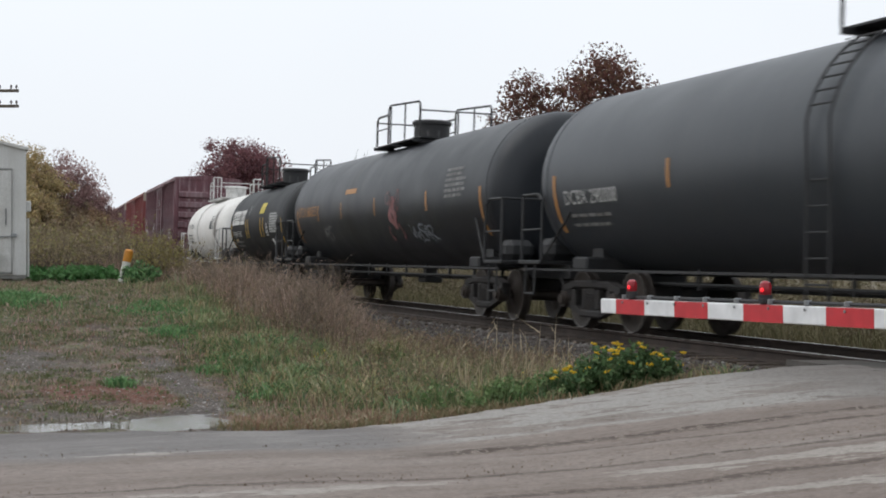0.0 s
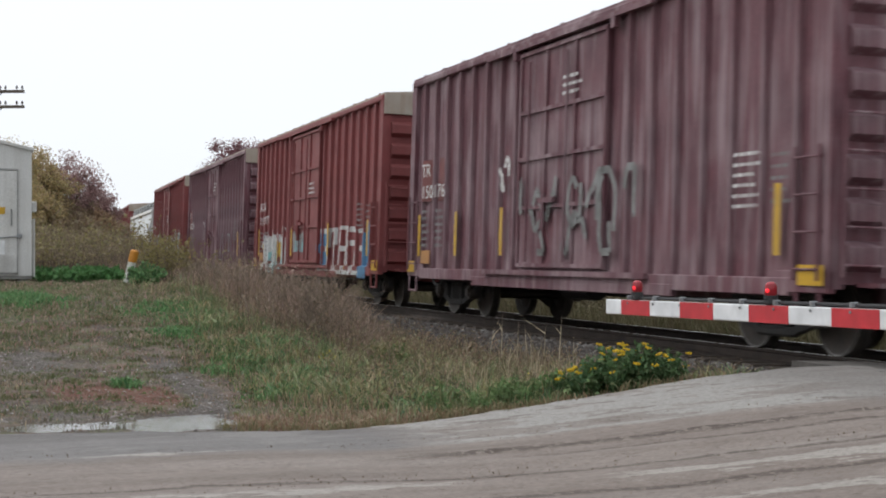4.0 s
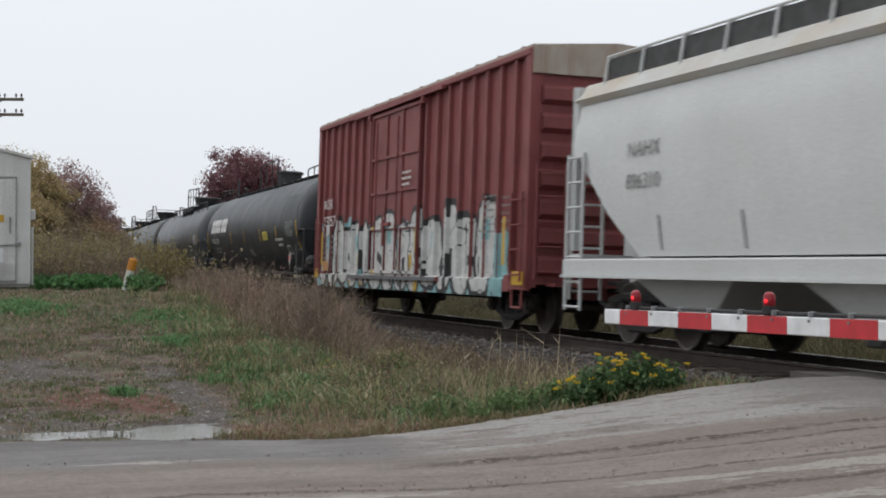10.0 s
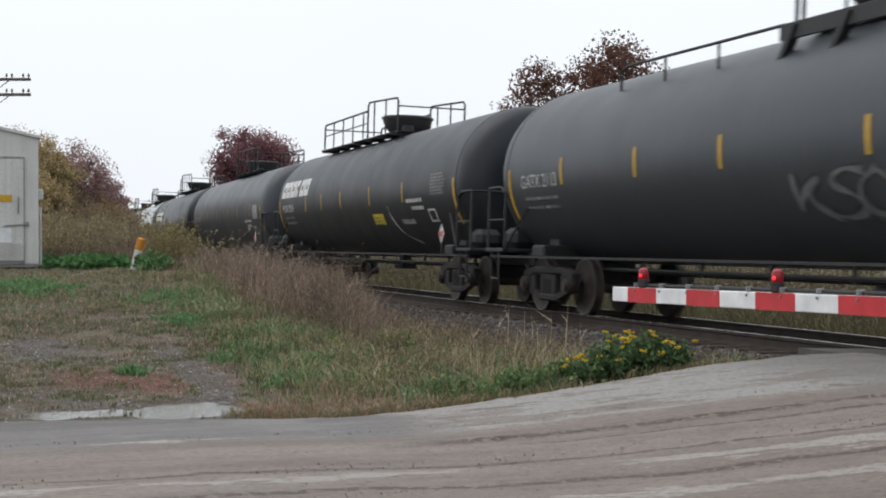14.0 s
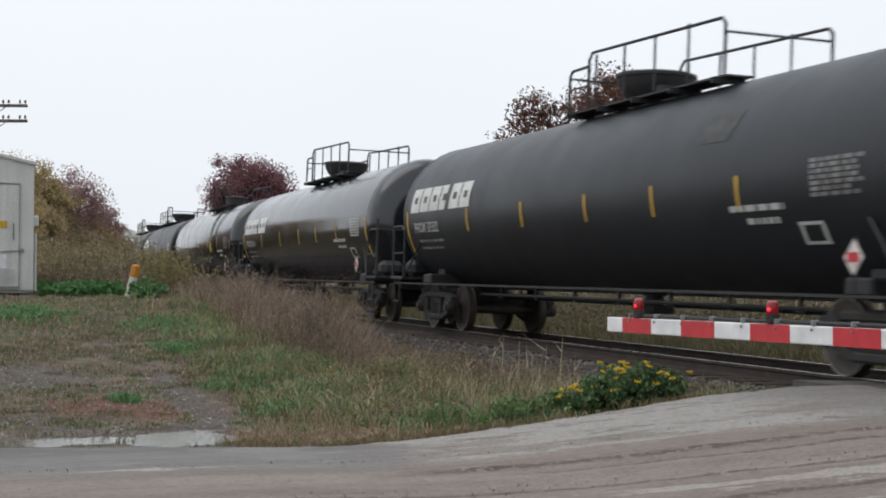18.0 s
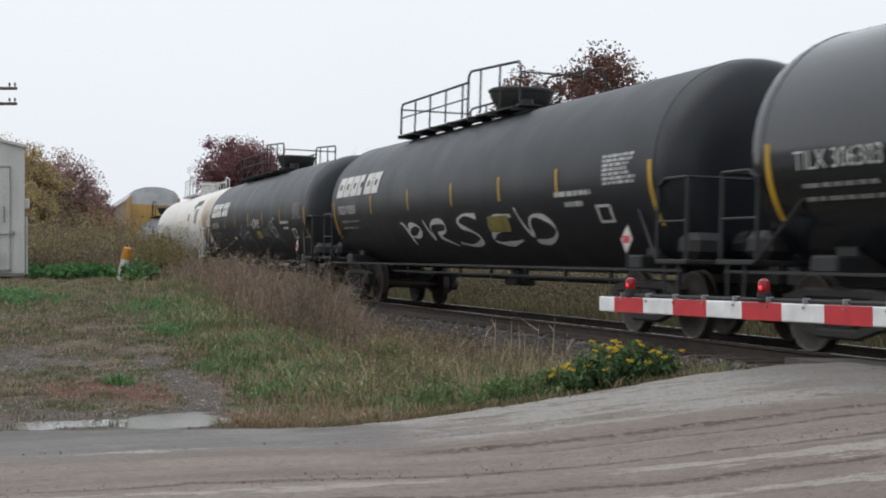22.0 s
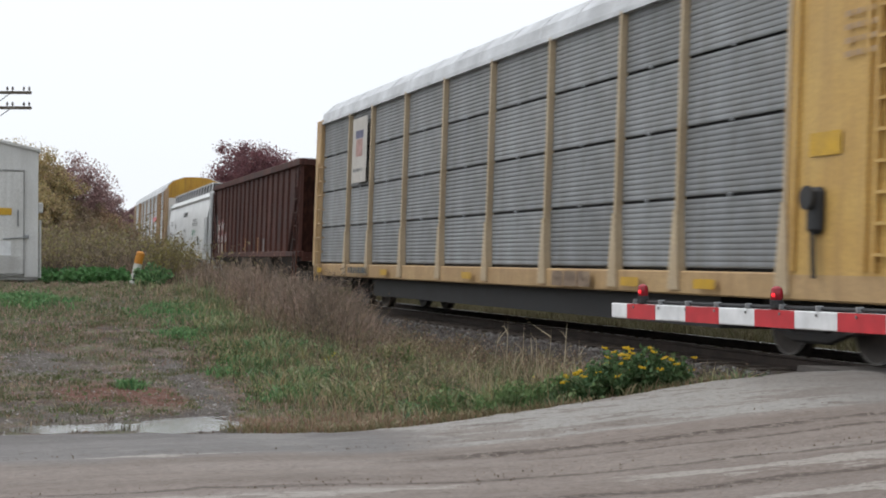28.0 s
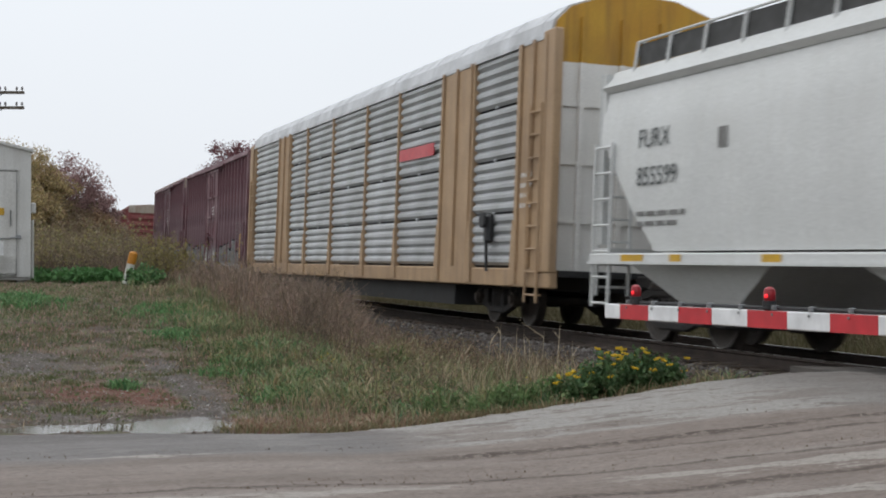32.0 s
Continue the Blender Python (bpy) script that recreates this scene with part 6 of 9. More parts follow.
def build_hut():
    m = material("pale_grey_cabinet_paint", (0.66, 0.655, 0.64), 0.55, second=(0.60, 0.595, 0.58), scale=1.5, grain=50, streak=0.35, dirt=(0.36, 0.34, 0.31), dirt_amount=0.3, bump=0.05)
    hx, hy, z0 = -28.1, 1.93, 0.76
    hut = thing("signal_hut", "pale grey steel signal hut with low gable roof", "signal hut", at=pose(hx, hy, z0))
    W, D, E = 2.5, 2.0, 2.34
    bm = bmesh.new()
    prism(bm, [(0, 0.02), (0, E), (-W / 2, E + 0.27), (-W, E), (-W, 0.02)], "x", -D, 0)
    part("body", bm, m, hut)
    bm = bmesh.new()
    prism(bm, [(0.04, E - 0.02), (0.04, E + 0.03), (-W / 2, E + 0.32), (-W - 0.04, E + 0.03), (-W - 0.04, E - 0.02), (-W / 2, E + 0.27)], "x", -D - 0.05, 0.05)
    part("roof", bm, m, hut)
    bm = bmesh.new()
    box(bm, 0.015, -0.86, 1.02, 0.03, 1.2, 1.86, 0.008)
    door = part("door", bm, m, hut)
    bm = bmesh.new()
    for y in (-0.255, -1.465):
        box(bm, 0.02, y, 1.02, 0.035, 0.025, 1.92)
    box(bm, 0.02, -0.86, 1.975, 0.035, 1.23, 0.025)
    box(bm, 0.02, -0.86, 0.07, 0.035, 1.23, 0.025)
    part("door_frame", bm, material("door_seal_grey", (0.40, 0.395, 0.38), 0.7), hut)
    bm = bmesh.new()
    pipe(bm, [(0.06, -0.62, 0.72), (0.06, -0.22, 0.75)], 0.014)
    box(bm, 0.05, -0.22, 0.76, 0.05, 0.1, 0.07, 0.01)
    pipe(bm, [(0.05, -0.36, 0.95), (0.05, -0.36, 1.25)], 0.014)
    part("door_handle", bm, M_GALV, door, "dull metal latch bar")
    bm = bmesh.new()
    box(bm, 0.034, -0.72, 1.22, 0.01, 0.5, 0.13)
    part("sign_plate", bm, M_STRIPE, door, "yellow warning plate")
    bm = bmesh.new()
    box(bm, 0.034, -0.62, 0.55, 0.01, 0.28, 0.26)
    part("notice", bm, M_WHITESHEET, door, "white notice")
    bm = bmesh.new()
    for k in range(5):
        box(bm, 0.04, -0.62, 0.2 + 0.05 * k, 0.02, 0.6, 0.025)
    part("vent_louvre", bm, m, door)
    bm = bmesh.new()
    box(bm, -0.22, 0.05, 1.3, 0.14, 0.10, 0.2, 0.02)
    rod(bm, (-0.25, 0.05, 1.08), (-0.25, 0.05, 0.0), 0.025, 8)
    part("meter_box", bm, m, hut)
    bm = bmesh.new()
    for x in (-0.15, -D + 0.15):
        for y in (-0.15, -W + 0.15):
            box(bm, x, y, -0.2, 0.18, 0.18, 0.46)
    box(bm, -D / 2, -W / 2, 0.0, D, W, 0.06)
    part("base_frame", bm, material("grey_concrete_pier", (0.3, 0.29, 0.27), 0.9, bump=0.4), hut)


def build_marker():
    x, y = -27.5, 3.58
    z = ground_z(x, y)
    post = thing("marker_post", "leaning white marker post with an orange cap", "marker post", at=pose(x, y, z) @ Matrix.Rotation(radians(13), 4, Vector((-FWD[0], FWD[1], 0))))
    for name, z0, z1, r, m in (("post", -0.15, 0.40, 0.076, material("white_plastic", (0.72, 0.72, 0.69), 0.5, scale=6, streak=0.5, dirt=(0.4, 0.37, 0.3))),
                               ("cap", 0.40, 0.60, 0.079, material("orange_plastic", (0.66, 0.27, 0.03), 0.5, scale=6))):
        bm = bmesh.new()
        rod(bm, (0, 0, z0), (0, 0, z1), r, 16)
        if name == "cap":
            rod(bm, (0, 0, z1), (0, 0, z1 + 0.03), r, 16, r * 0.6)
        part(name, bm, m, post, smooth=True)
    for zz in (0.10, 0.17, 0.24):
        bm = bmesh.new()
        box(bm, 0.068, -0.02, zz, 0.02, 0.05, 0.05)
        part("printed_label", bm, M_DARKLET, post)


def build_pole():
    d = 55.0
    x, y = spot(d, (-14 - 784) / 2617 * d)
    z = ground_z(x, y)
    pole = thing("utility_pole", "weathered wooden line pole with two crossarms", "utility pole", at=pose(x, y, 0, 0, 0, -19))
    wood = material("grey_pole_wood", (0.16, 0.135, 0.11), 0.9, second=(0.11, 0.09, 0.075), scale=5, stretch=(4, 4, 0.4), bump=0.4)
    bm = bmesh.new()
    rod(bm, (0, 0, z - 0.3), (0, 0, 8.0), 0.15, 14, 0.11)
    part("pole", bm, wood, pole, smooth=True)
    glass = material("brown_glazed_insulator", (0.07, 0.05, 0.045), 0.3)
    for az in (7.28, 6.71):
        bm = bmesh.new()
        box(bm, -0.14, 0, az, 0.1, 3.0, 0.11, 0.01)
        arm = part("crossarm", bm, wood, pole)
        bm = bmesh.new()
        for sy in (-1, 1):
            pipe(bm, [(-0.16, sy * 0.75, az), (-0.16, 0.05 * sy, az - 0.5)], 0.018)
        part("brace", bm, M_GALV, pole)
        for yy in (-1.42, -1.22, -0.8, -0.6, 0.6, 0.8, 1.22, 1.42):
            def b_ins(b):
                rod(b, (0, 0, 0.05), (0, 0, 0.12), 0.018, 6)
                rod(b, (0, 0, 0.11), (0, 0, 0.17), 0.05, 8, 0.04)
                rod(b, (0, 0, 0.17), (0, 0, 0.22), 0.04, 8, 0.025)
            part("insulator", shared("insulator", b_ins, glass), None, arm, at=pose(-0.14, yy, az))


def build_gate():
    gy, tip, stripe = 4.5, -9.3, 0.409
    gate = thing("crossing_gate", "lowered crossing gate arm with red and white stripes and red lamps", "crossing gate")
    # the arm droops a little towards its tip
    arm = part("arm", shared("gate_arm", lambda b: box(b, 2.95, 0, 0, 5.9, 0.03, 0.10, 0.006), M_WHITESHEET), None, gate, "white reflective arm board",
               at=pose(tip, gy, 0.798, 0, -0.62, 0))
    x, k = 0.245, 0
    while x < 5.4:
        for sy in (-1, 1):
            bm = bmesh.new()
            box(bm, x + stripe / 2, sy * 0.0165, 0, stripe, 0.003, 0.0985)
            part("red_stripe", bm, M_REDPAINT, arm)
        x += 2 * stripe
    bm = bmesh.new()
    pipe(bm, [(0.3, 0.012, 0.066), (5.8, 0.012, 0.066)], 0.011)
    part("lamp_cable", bm, M_BLACK, arm)
    for i in range(12):
        def b_clip(b):
            box(b, 0, 0, 0.066, 0.02, 0.045, 0.03, 0.004)
            rod(b, (0, -0.02, 0.03), (0, -0.026, 0.03), 0.008, 8)
        part("cable_clip", shared("cable_clip", b_clip, M_GALV), None, arm, at=pose(0.35 + 0.36 * i, 0, 0))
    lens = material("glowing_red_lens", (0.9, 0.02, 0.03), 0.25, bump=0, emit=1.3, second=(0.9, 0.02, 0.03))
    hood = material("dark_red_lamp_glass", (0.35, 0.02, 0.03), 0.25, bump=0)
    for x in (0.45, 2.09, 3.75):
        bm = bmesh.new()
        box(bm, x, 0, 0.072, 0.075, 0.06, 0.045, 0.012)
        rod(bm, (x, 0, 0.085), (x, 0, 0.105), 0.04, 14)
        lamp = part("gate_lamp", bm, M_BLACK, arm)
        bm = bmesh.new()
        prof = [(0.028, 0.10), (0.035, 0.115), (0.035, 0.15), (0.03, 0.17), (0.016, 0.182), (0.002, 0.184)]
        loft(bm, [[(x + r * math.cos(2 * math.pi * i / 18), r * math.sin(2 * math.pi * i / 18), z) for i in range(18)] for r, z in prof])
        part("lamp_glass", bm, hood, lamp, "red lamp glass", smooth=True)
        # a small glowing bead makes the bright highlight on the glass
        bm = bmesh.new()
        bmesh.ops.create_uvsphere(bm, u_segments=12, v_segments=8, radius=0.0125, matrix=Matrix.Translation((x + 0.012, -0.028, 0.132)))
        part("lamp_lens", bm, lens, lamp, "glowing red lens", smooth=True)
    # mast and machine beside the road, outside the view
    bm = bmesh.new()
    rod(bm, (-3.35, gy + 0.25, -0.6), (-3.35, gy + 0.25, 3.4), 0.06, 14)
    box(bm, -3.35, gy + 0.2, 0.62, 0.45, 0.4, 0.7, 0.03)
    part("mast", bm, M_GALV, gate)


def build_pylon():
    """A far lattice mast that carries a power line."""
    d = 300.0
    x, y = spot(d, (1574 - 784) / 2617 * d)
    mast = thing("power_pylon", "grey steel lattice pylon in the distance, paled for haze", "pylon", at=pose(x, y, 0, 0, 0, 71))
    # the distance haze is put into this pale steel colour
    steel = material("weathered_lattice_steel", (0.60, 0.62, 0.65), 0.6, bump=0)
    h = 47.0

    def half(z):
        return 3.6 + (0.75 - 3.6) * min(z / 33.0, 1.0)
    bm = bmesh.new()
    zs = [-0.5, 6, 12, 17, 21.5, 25.5, 29, 32, 35, 38, 41, 44, h]
    for a, b in zip(zs[:-1], zs[1:]):
        p, q = half(a), half(b)
        for sx, sy in ((-1, -1), (1, -1), (1, 1), (-1, 1)):
            rod(bm, (sx * p, sy * p, a), (sx * q, sy * q, b), 0.13, 5)
            tx, ty = (-sx, sy) if sx * sy > 0 else (sx, -sy)
            rod(bm, (sx * p, sy * p, a), (tx * q, ty * q, b), 0.07, 4)
            rod(bm, (tx * p, ty * p, a), (sx * q, sy * q, b), 0.07, 4)
    part("mast", bm, steel, mast)
    for z, w in ((44.5, 6.0), (39.0, 7.5), (33.5, 6.5)):
        bm = bmesh.new()
        for sx in (-1, 1):
            for sy in (-0.7, 0.7):
                rod(bm, (0, sy, z), (sx * w, 0, z + 0.4), 0.09, 4)
                rod(bm, (0, sy, z + 1.8), (sx * w, 0, z + 0.4), 0.09, 4)
            for k in (0.3, 0.6):
                rod(bm, (sx * w * k, 0.4, z + 0.1), (sx * w * (k + 0.15), 0.2, z + 1.2 * (1 - k)), 0.06, 4)
        part("crossarm", bm, steel, mast)


build_pylon()
build_hut()
build_marker()
build_pole()
build_gate()


# ---- rain water in the hollow at the road's edge ----
def build_puddle():
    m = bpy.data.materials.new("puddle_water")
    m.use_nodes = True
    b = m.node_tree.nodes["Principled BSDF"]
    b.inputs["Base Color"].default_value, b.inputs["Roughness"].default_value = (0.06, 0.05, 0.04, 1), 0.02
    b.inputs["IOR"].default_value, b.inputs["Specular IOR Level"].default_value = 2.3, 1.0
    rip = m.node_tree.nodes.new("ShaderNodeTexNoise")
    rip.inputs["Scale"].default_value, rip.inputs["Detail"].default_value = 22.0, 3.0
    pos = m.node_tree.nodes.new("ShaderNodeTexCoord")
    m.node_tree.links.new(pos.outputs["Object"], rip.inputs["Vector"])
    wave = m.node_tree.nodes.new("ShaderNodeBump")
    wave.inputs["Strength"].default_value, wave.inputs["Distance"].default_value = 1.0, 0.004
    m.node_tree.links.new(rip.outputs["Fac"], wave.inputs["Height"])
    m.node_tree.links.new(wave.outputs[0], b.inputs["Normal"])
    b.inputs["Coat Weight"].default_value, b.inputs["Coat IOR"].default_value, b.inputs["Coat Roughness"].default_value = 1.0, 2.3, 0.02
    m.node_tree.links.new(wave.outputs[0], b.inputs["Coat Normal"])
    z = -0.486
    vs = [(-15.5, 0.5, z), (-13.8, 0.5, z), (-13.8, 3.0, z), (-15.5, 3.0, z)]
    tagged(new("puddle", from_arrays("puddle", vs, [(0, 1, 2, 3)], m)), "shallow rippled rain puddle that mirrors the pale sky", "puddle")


build_puddle()


# ---- plants ----
def blades(name, spots, height, width, mat, label, category, seed, lean=0.35, per=6, spread_r=0.06):
    """Tufts of bent, tapering blades; each blade has a colour of its own."""
    rng = np.random.default_rng(seed)
    n = len(spots) * per
    base = np.repeat(np.array(spots, dtype=float), per, axis=0)
    ang = rng.uniform(0, 2 * np.pi, n)
    base[:, 0] += rng.normal(0, spread_r, n)
    base[:, 1] += rng.normal(0, spread_r, n)
    h = base[:, 3] * rng.uniform(0.55, 1.1, n) * height
    w = width * rng.uniform(0.6, 1.3, n)
    ln = h * lean * rng.uniform(0.2, 1.6, n)
    face = rng.uniform(0, 2 * np.pi, n)
    ox, oy = np.cos(ang), np.sin(ang)
    wx, wy = np.cos(face), np.sin(face)
    vs = np.zeros((n, 5, 3))
    for k, (f, ww, lf) in enumerate(((0, 1.0, 0), (0, -1.0, 0), (0.6, 0.8, 0.35), (0.6, -0.8, 0.35), (1.0, 0.0, 1.0))):
        vs[:, k, 0] = base[:, 0] + wx * w * ww / 2 + ox * ln * lf
        vs[:, k, 1] = base[:, 1] + wy * w * ww / 2 + oy * ln * lf
        vs[:, k, 2] = base[:, 2] - (0.02 if f == 0 else 0) + h * f * (1 - 0.12 * lf)
    idx = np.arange(n)[:, None] * 5
    quads = (idx + np.array([[0, 1, 3, 2]])).tolist()
    tris = (idx + np.array([[2, 3, 4]])).tolist()
    ob = new(name, from_arrays(name, vs.reshape(-1, 3).tolist(), quads + tris, mat))
    return tagged(ob, label, category, kind="stuff")


def weeds(name, spots, mat_stem, mat_leaf, label, category, seed, leaves=10, leaf=0.05, branch=3, stem_w=0.012, as_stuff=True, droop=0.2):
    """Upright stalks with side branches and small leaves or seed fluff."""
    rng = np.random.default_rng(seed)
    spots = np.array(spots, dtype=float).reshape(-1, 4)
    n, h = len(spots), spots[:, 3]

    def unit(v):
        return v / (np.linalg.norm(v, axis=1)[:, None] + 1e-9)
    foot = spots[:, :3] - (0, 0, 0.03)
    top = foot + np.stack([rng.normal(0, droop, n) * h, rng.normal(0, droop, n) * h, h * rng.uniform(0.85, 1.1, n)], axis=1)
    ends = [(foot, top, np.full(n, stem_w))]
    few = max(2, leaves // (branch + 1))
    at = np.repeat(np.arange(n), few)
    where = [foot[at] + (top - foot)[at] * rng.uniform(0.25, 1.0, len(at))[:, None] + rng.normal(0, 0.03, (len(at), 3))]
    if branch:
        bi = np.repeat(np.arange(n), branch)
        hb = h[bi]
        p = foot[bi] + (top - foot)[bi] * rng.uniform(0.35, 0.85, len(bi))[:, None]
        q = p + np.stack([rng.normal(0, 0.16, len(bi)) * hb, rng.normal(0, 0.16, len(bi)) * hb, rng.uniform(0.1, 0.28, len(bi)) * hb], axis=1)
        ends.append((p, q, np.full(len(bi), stem_w * 0.6)))
        at = np.repeat(np.arange(len(bi)), max(1, leaves // (branch + 1)))
        where.append(p[at] + (q - p)[at] * rng.uniform(0.3, 1.05, len(at))[:, None] + rng.normal(0, 0.02, (len(at), 3)))
    a, b, w = (np.concatenate([e[k] for e in ends]) for k in range(3))
    d = b - a
    s = unit(np.cross(d, np.array((0.02, 0.01, 1.0)))) * w[:, None] / 2
    t = unit(np.cross(d, s)) * w[:, None] / 2
    sv = np.stack([a + s, a - s * 0.5 + t * 0.8, a - s * 0.5 - t * 0.8, b], axis=1).reshape(-1, 3)
    k = np.arange(len(a))[:, None, None] * 4
    sf = (k + np.array([[(0, 1, 3), (1, 2, 3), (2, 0, 3)]])).reshape(-1, 3)
    c = np.concatenate(where)
    m = len(c)
    u = unit(rng.normal(size=(m, 3)))
    v = unit(np.cross(u, rng.normal(size=(m, 3))))
    size = leaf * rng.uniform(0.6, 1.3, m)[:, None]
    thin = size * rng.uniform(0.35, 0.6, m)[:, None]
    lv = np.stack([c - u * size * 0.5, c + v * thin * 0.5, c + u * size * 0.5, c - v * thin * 0.5], axis=1).reshape(-1, 3)
    lf = np.arange(4 * m).reshape(-1, 4)
    stems = from_arrays(name, sv.tolist(), sf.tolist(), mat_stem)
    fol = from_arrays(name + "_leaves", lv.tolist(), lf.tolist(), mat_leaf)
    ob = new(name, stems)
    tagged(ob, label, category, kind="stuff" if as_stuff else "")
    part("foliage", fol, None, ob)
    return ob


def scatter(n, x0, x1, y0, y1, seed, h0, h1, keep=None):
    rnd, out = random.Random(seed), []
    for _ in range(n):
        x, y = rnd.uniform(x0, x1), rnd.uniform(y0, y1)
        if water_hollow(x, y) > 0.25:
            continue
        if keep is None or rnd.random() < keep(x, y):
            out.append((x, y, ground_z(x, y), rnd.uniform(h0, h1)))
    return out


M_VERGE = leafy("lush_verge_grass", [(0.161, 0.204, 0.094), (0.218, 0.265, 0.123), (0.296, 0.299, 0.152), (0.167, 0.226, 0.128), (0.425, 0.350, 0.212), (0.116, 0.158, 0.079), (0.360, 0.271, 0.152)], spread=1.6)
M_STEMB = material("bleached_weed_stem", (0.24, 0.185, 0.145), 0.9, second=(0.31, 0.245, 0.195), scale=4, bump=0)
DRY = [(0.330, 0.245, 0.154), (0.216, 0.150, 0.097), (0.429, 0.332, 0.219), (0.264, 0.182, 0.130), (0.157, 0.111, 0.078)]
GRASS = [(0.163, 0.184, 0.103), (0.210, 0.228, 0.127), (0.264, 0.243, 0.148), (0.349, 0.258, 0.193), (0.126, 0.150, 0.084), (0.398, 0.290, 0.232), (0.283, 0.196, 0.161)]
FRESH = [(0.100, 0.211, 0.078), (0.139, 0.271, 0.104), (0.183, 0.305, 0.138), (0.077, 0.166, 0.067), (0.199, 0.260, 0.115)]
BRUSH = [(0.421, 0.293, 0.223), (0.335, 0.222, 0.168), (0.383, 0.262, 0.210), (0.278, 0.185, 0.149), (0.517, 0.383, 0.298), (0.335, 0.246, 0.203), (0.401, 0.297, 0.200), (0.230, 0.198, 0.102), (0.134, 0.096, 0.075)]
RUST = [(0.313, 0.198, 0.137), (0.350, 0.256, 0.173), (0.248, 0.169, 0.126), (0.212, 0.208, 0.110), (0.386, 0.319, 0.231)]
M_DRYG, M_GRASS, M_FRESH, M_BRUSH, M_RUSTG = (leafy("dry_straw_grass", DRY, spread=1.5), leafy("mixed_autumn_grass", GRASS, spread=1.6), leafy("fresh_green_leaves", FRESH, spread=1.5),
                                             leafy("dead_brown_weeds", BRUSH, spread=1.4), leafy("rusty_weeds", RUST, spread=1.5))
M_STEM = material("dry_brown_stem", (0.13, 0.095, 0.07), 0.9, second=(0.17, 0.13, 0.095), scale=4, bump=0)
M_STEMG = material("green_stem", (0.07, 0.09, 0.03), 0.8, scale=4, bump=0)


def patchy(x, y, s=0.45, k=0.0):
    return noise.noise((x * s, y * s, 11.0 + k))


def bare(x, y):
    return min(1.0, 1.1 * grit_cover(x, y))


def seen(y):
    """Thinner growth out on the far side of the yard."""
    return 0.25 + 0.75 * smooth(-0.8, 0.4, y)


def yard_rust(x, y):
    return rust_cover(x, y) if y < 2.9 else 0.0


def grass_keep(x, y):
    return (0.03 + 0.97 * green_cover(x, y)) * (1 - 0.9 * bare(x, y)) * (1 - 0.85 * yard_rust(x, y)) * smooth(0.5, 1.5, road_l(y) - x) * seen(y)


blades("short_grass", scatter(30000, -36, -14.1, -4.0, 8.2, 1, 0.4, 1.0, grass_keep), 0.085, 0.014, M_GRASS, "short patchy autumn grass on the bank", "grass", 1, per=13, spread_r=0.09, lean=0.9)
blades("dry_grass", scatter(9000, -32, -14.1, -4.0, 8.4, 2, 0.4, 1.0, lambda x, y: min(0.5, max(0, 0.02 - 1.5 * patchy(x, y, 0.8, 5))) * (1 - 0.8 * bare(x, y)) * (1 - 0.8 * yard_rust(x, y)) * smooth(0.3, 1.3, road_l(y) - x) * seen(y)), 0.085, 0.008, M_DRYG,
       "dry straw-coloured grass on the bank", "grass", 2, per=9, spread_r=0.1, lean=1.1)
blades("yard_tufts", scatter(1000, -27, -15.3, -0.6, 3.9, 74, 0.35, 1.2, lambda x, y: (1 - 0.93 * bare(x, y)) * (1 - 0.8 * yard_rust(x, y))), 0.065, 0.010, leafy("dull_yard_grass", [(0.10, 0.125, 0.05), (0.14, 0.15, 0.065), (0.075, 0.095, 0.04), (0.17, 0.145, 0.085)]), "small dull tufts on the trodden yard", "grass", 74, per=22, spread_r=0.075, lean=1.0)
# taller grass along the road's edge towards the crossing
def verge_keep(x, y):
    out = road_l(y) - x
    return smooth(3.3, 4.8, y) * (0.6 + 0.8 * patchy(x, y, 0.9, 2)) * smooth(0.1, 0.5, out) * (0.3 + 0.7 * smooth(0.6, 1.8, out)) * (1 - smooth(-2.5, -2.0, y - track_xy(x)[0]))


green = [(x, y, z, h * (0.9 + 0.6 * patchy(x, y, 1.5, 25))) for x, y, z, h in scatter(8200, -26, -12.9, 3.3, 9.2, 3, 0.45, 1.0, verge_keep)]
blades("verge_grass", [q for q in green if patchy(q[0], q[1], 1.3, 23) > -0.08], 0.27, 0.017, M_VERGE, "knee-high mixed grass along the verge", "grass", 3, per=15, spread_r=0.10, lean=0.85)
blades("verge_deep_grass", [q for q in green if patchy(q[0], q[1], 1.3, 23) <= -0.08], 0.26, 0.013, leafy("deep_verge_grass", [(0.084, 0.130, 0.055), (0.123, 0.175, 0.075), (0.162, 0.190, 0.088), (0.101, 0.135, 0.068), (0.213, 0.165, 0.095)]),
       "darker green grass in hollows of the verge", "grass", 31, per=15, spread_r=0.10, lean=0.85)
blades("verge_straw", scatter(2100, -26, -12.9, 3.3, 9.2, 4, 0.5, 1.0, lambda x, y: smooth(3.2, 4.8, y) * (0.5 - 0.7 * patchy(x, y, 0.9, 2)) * smooth(0.1, 0.5, road_l(y) - x) * (0.3 + 0.7 * smooth(0.6, 1.8, road_l(y) - x)) * (1 - smooth(-2.5, -2.0, y - track_xy(x)[0]))), 0.34, 0.008, M_DRYG,
       "dry bent grass along the verge", "grass", 4, per=10, spread_r=0.10, lean=0.7)
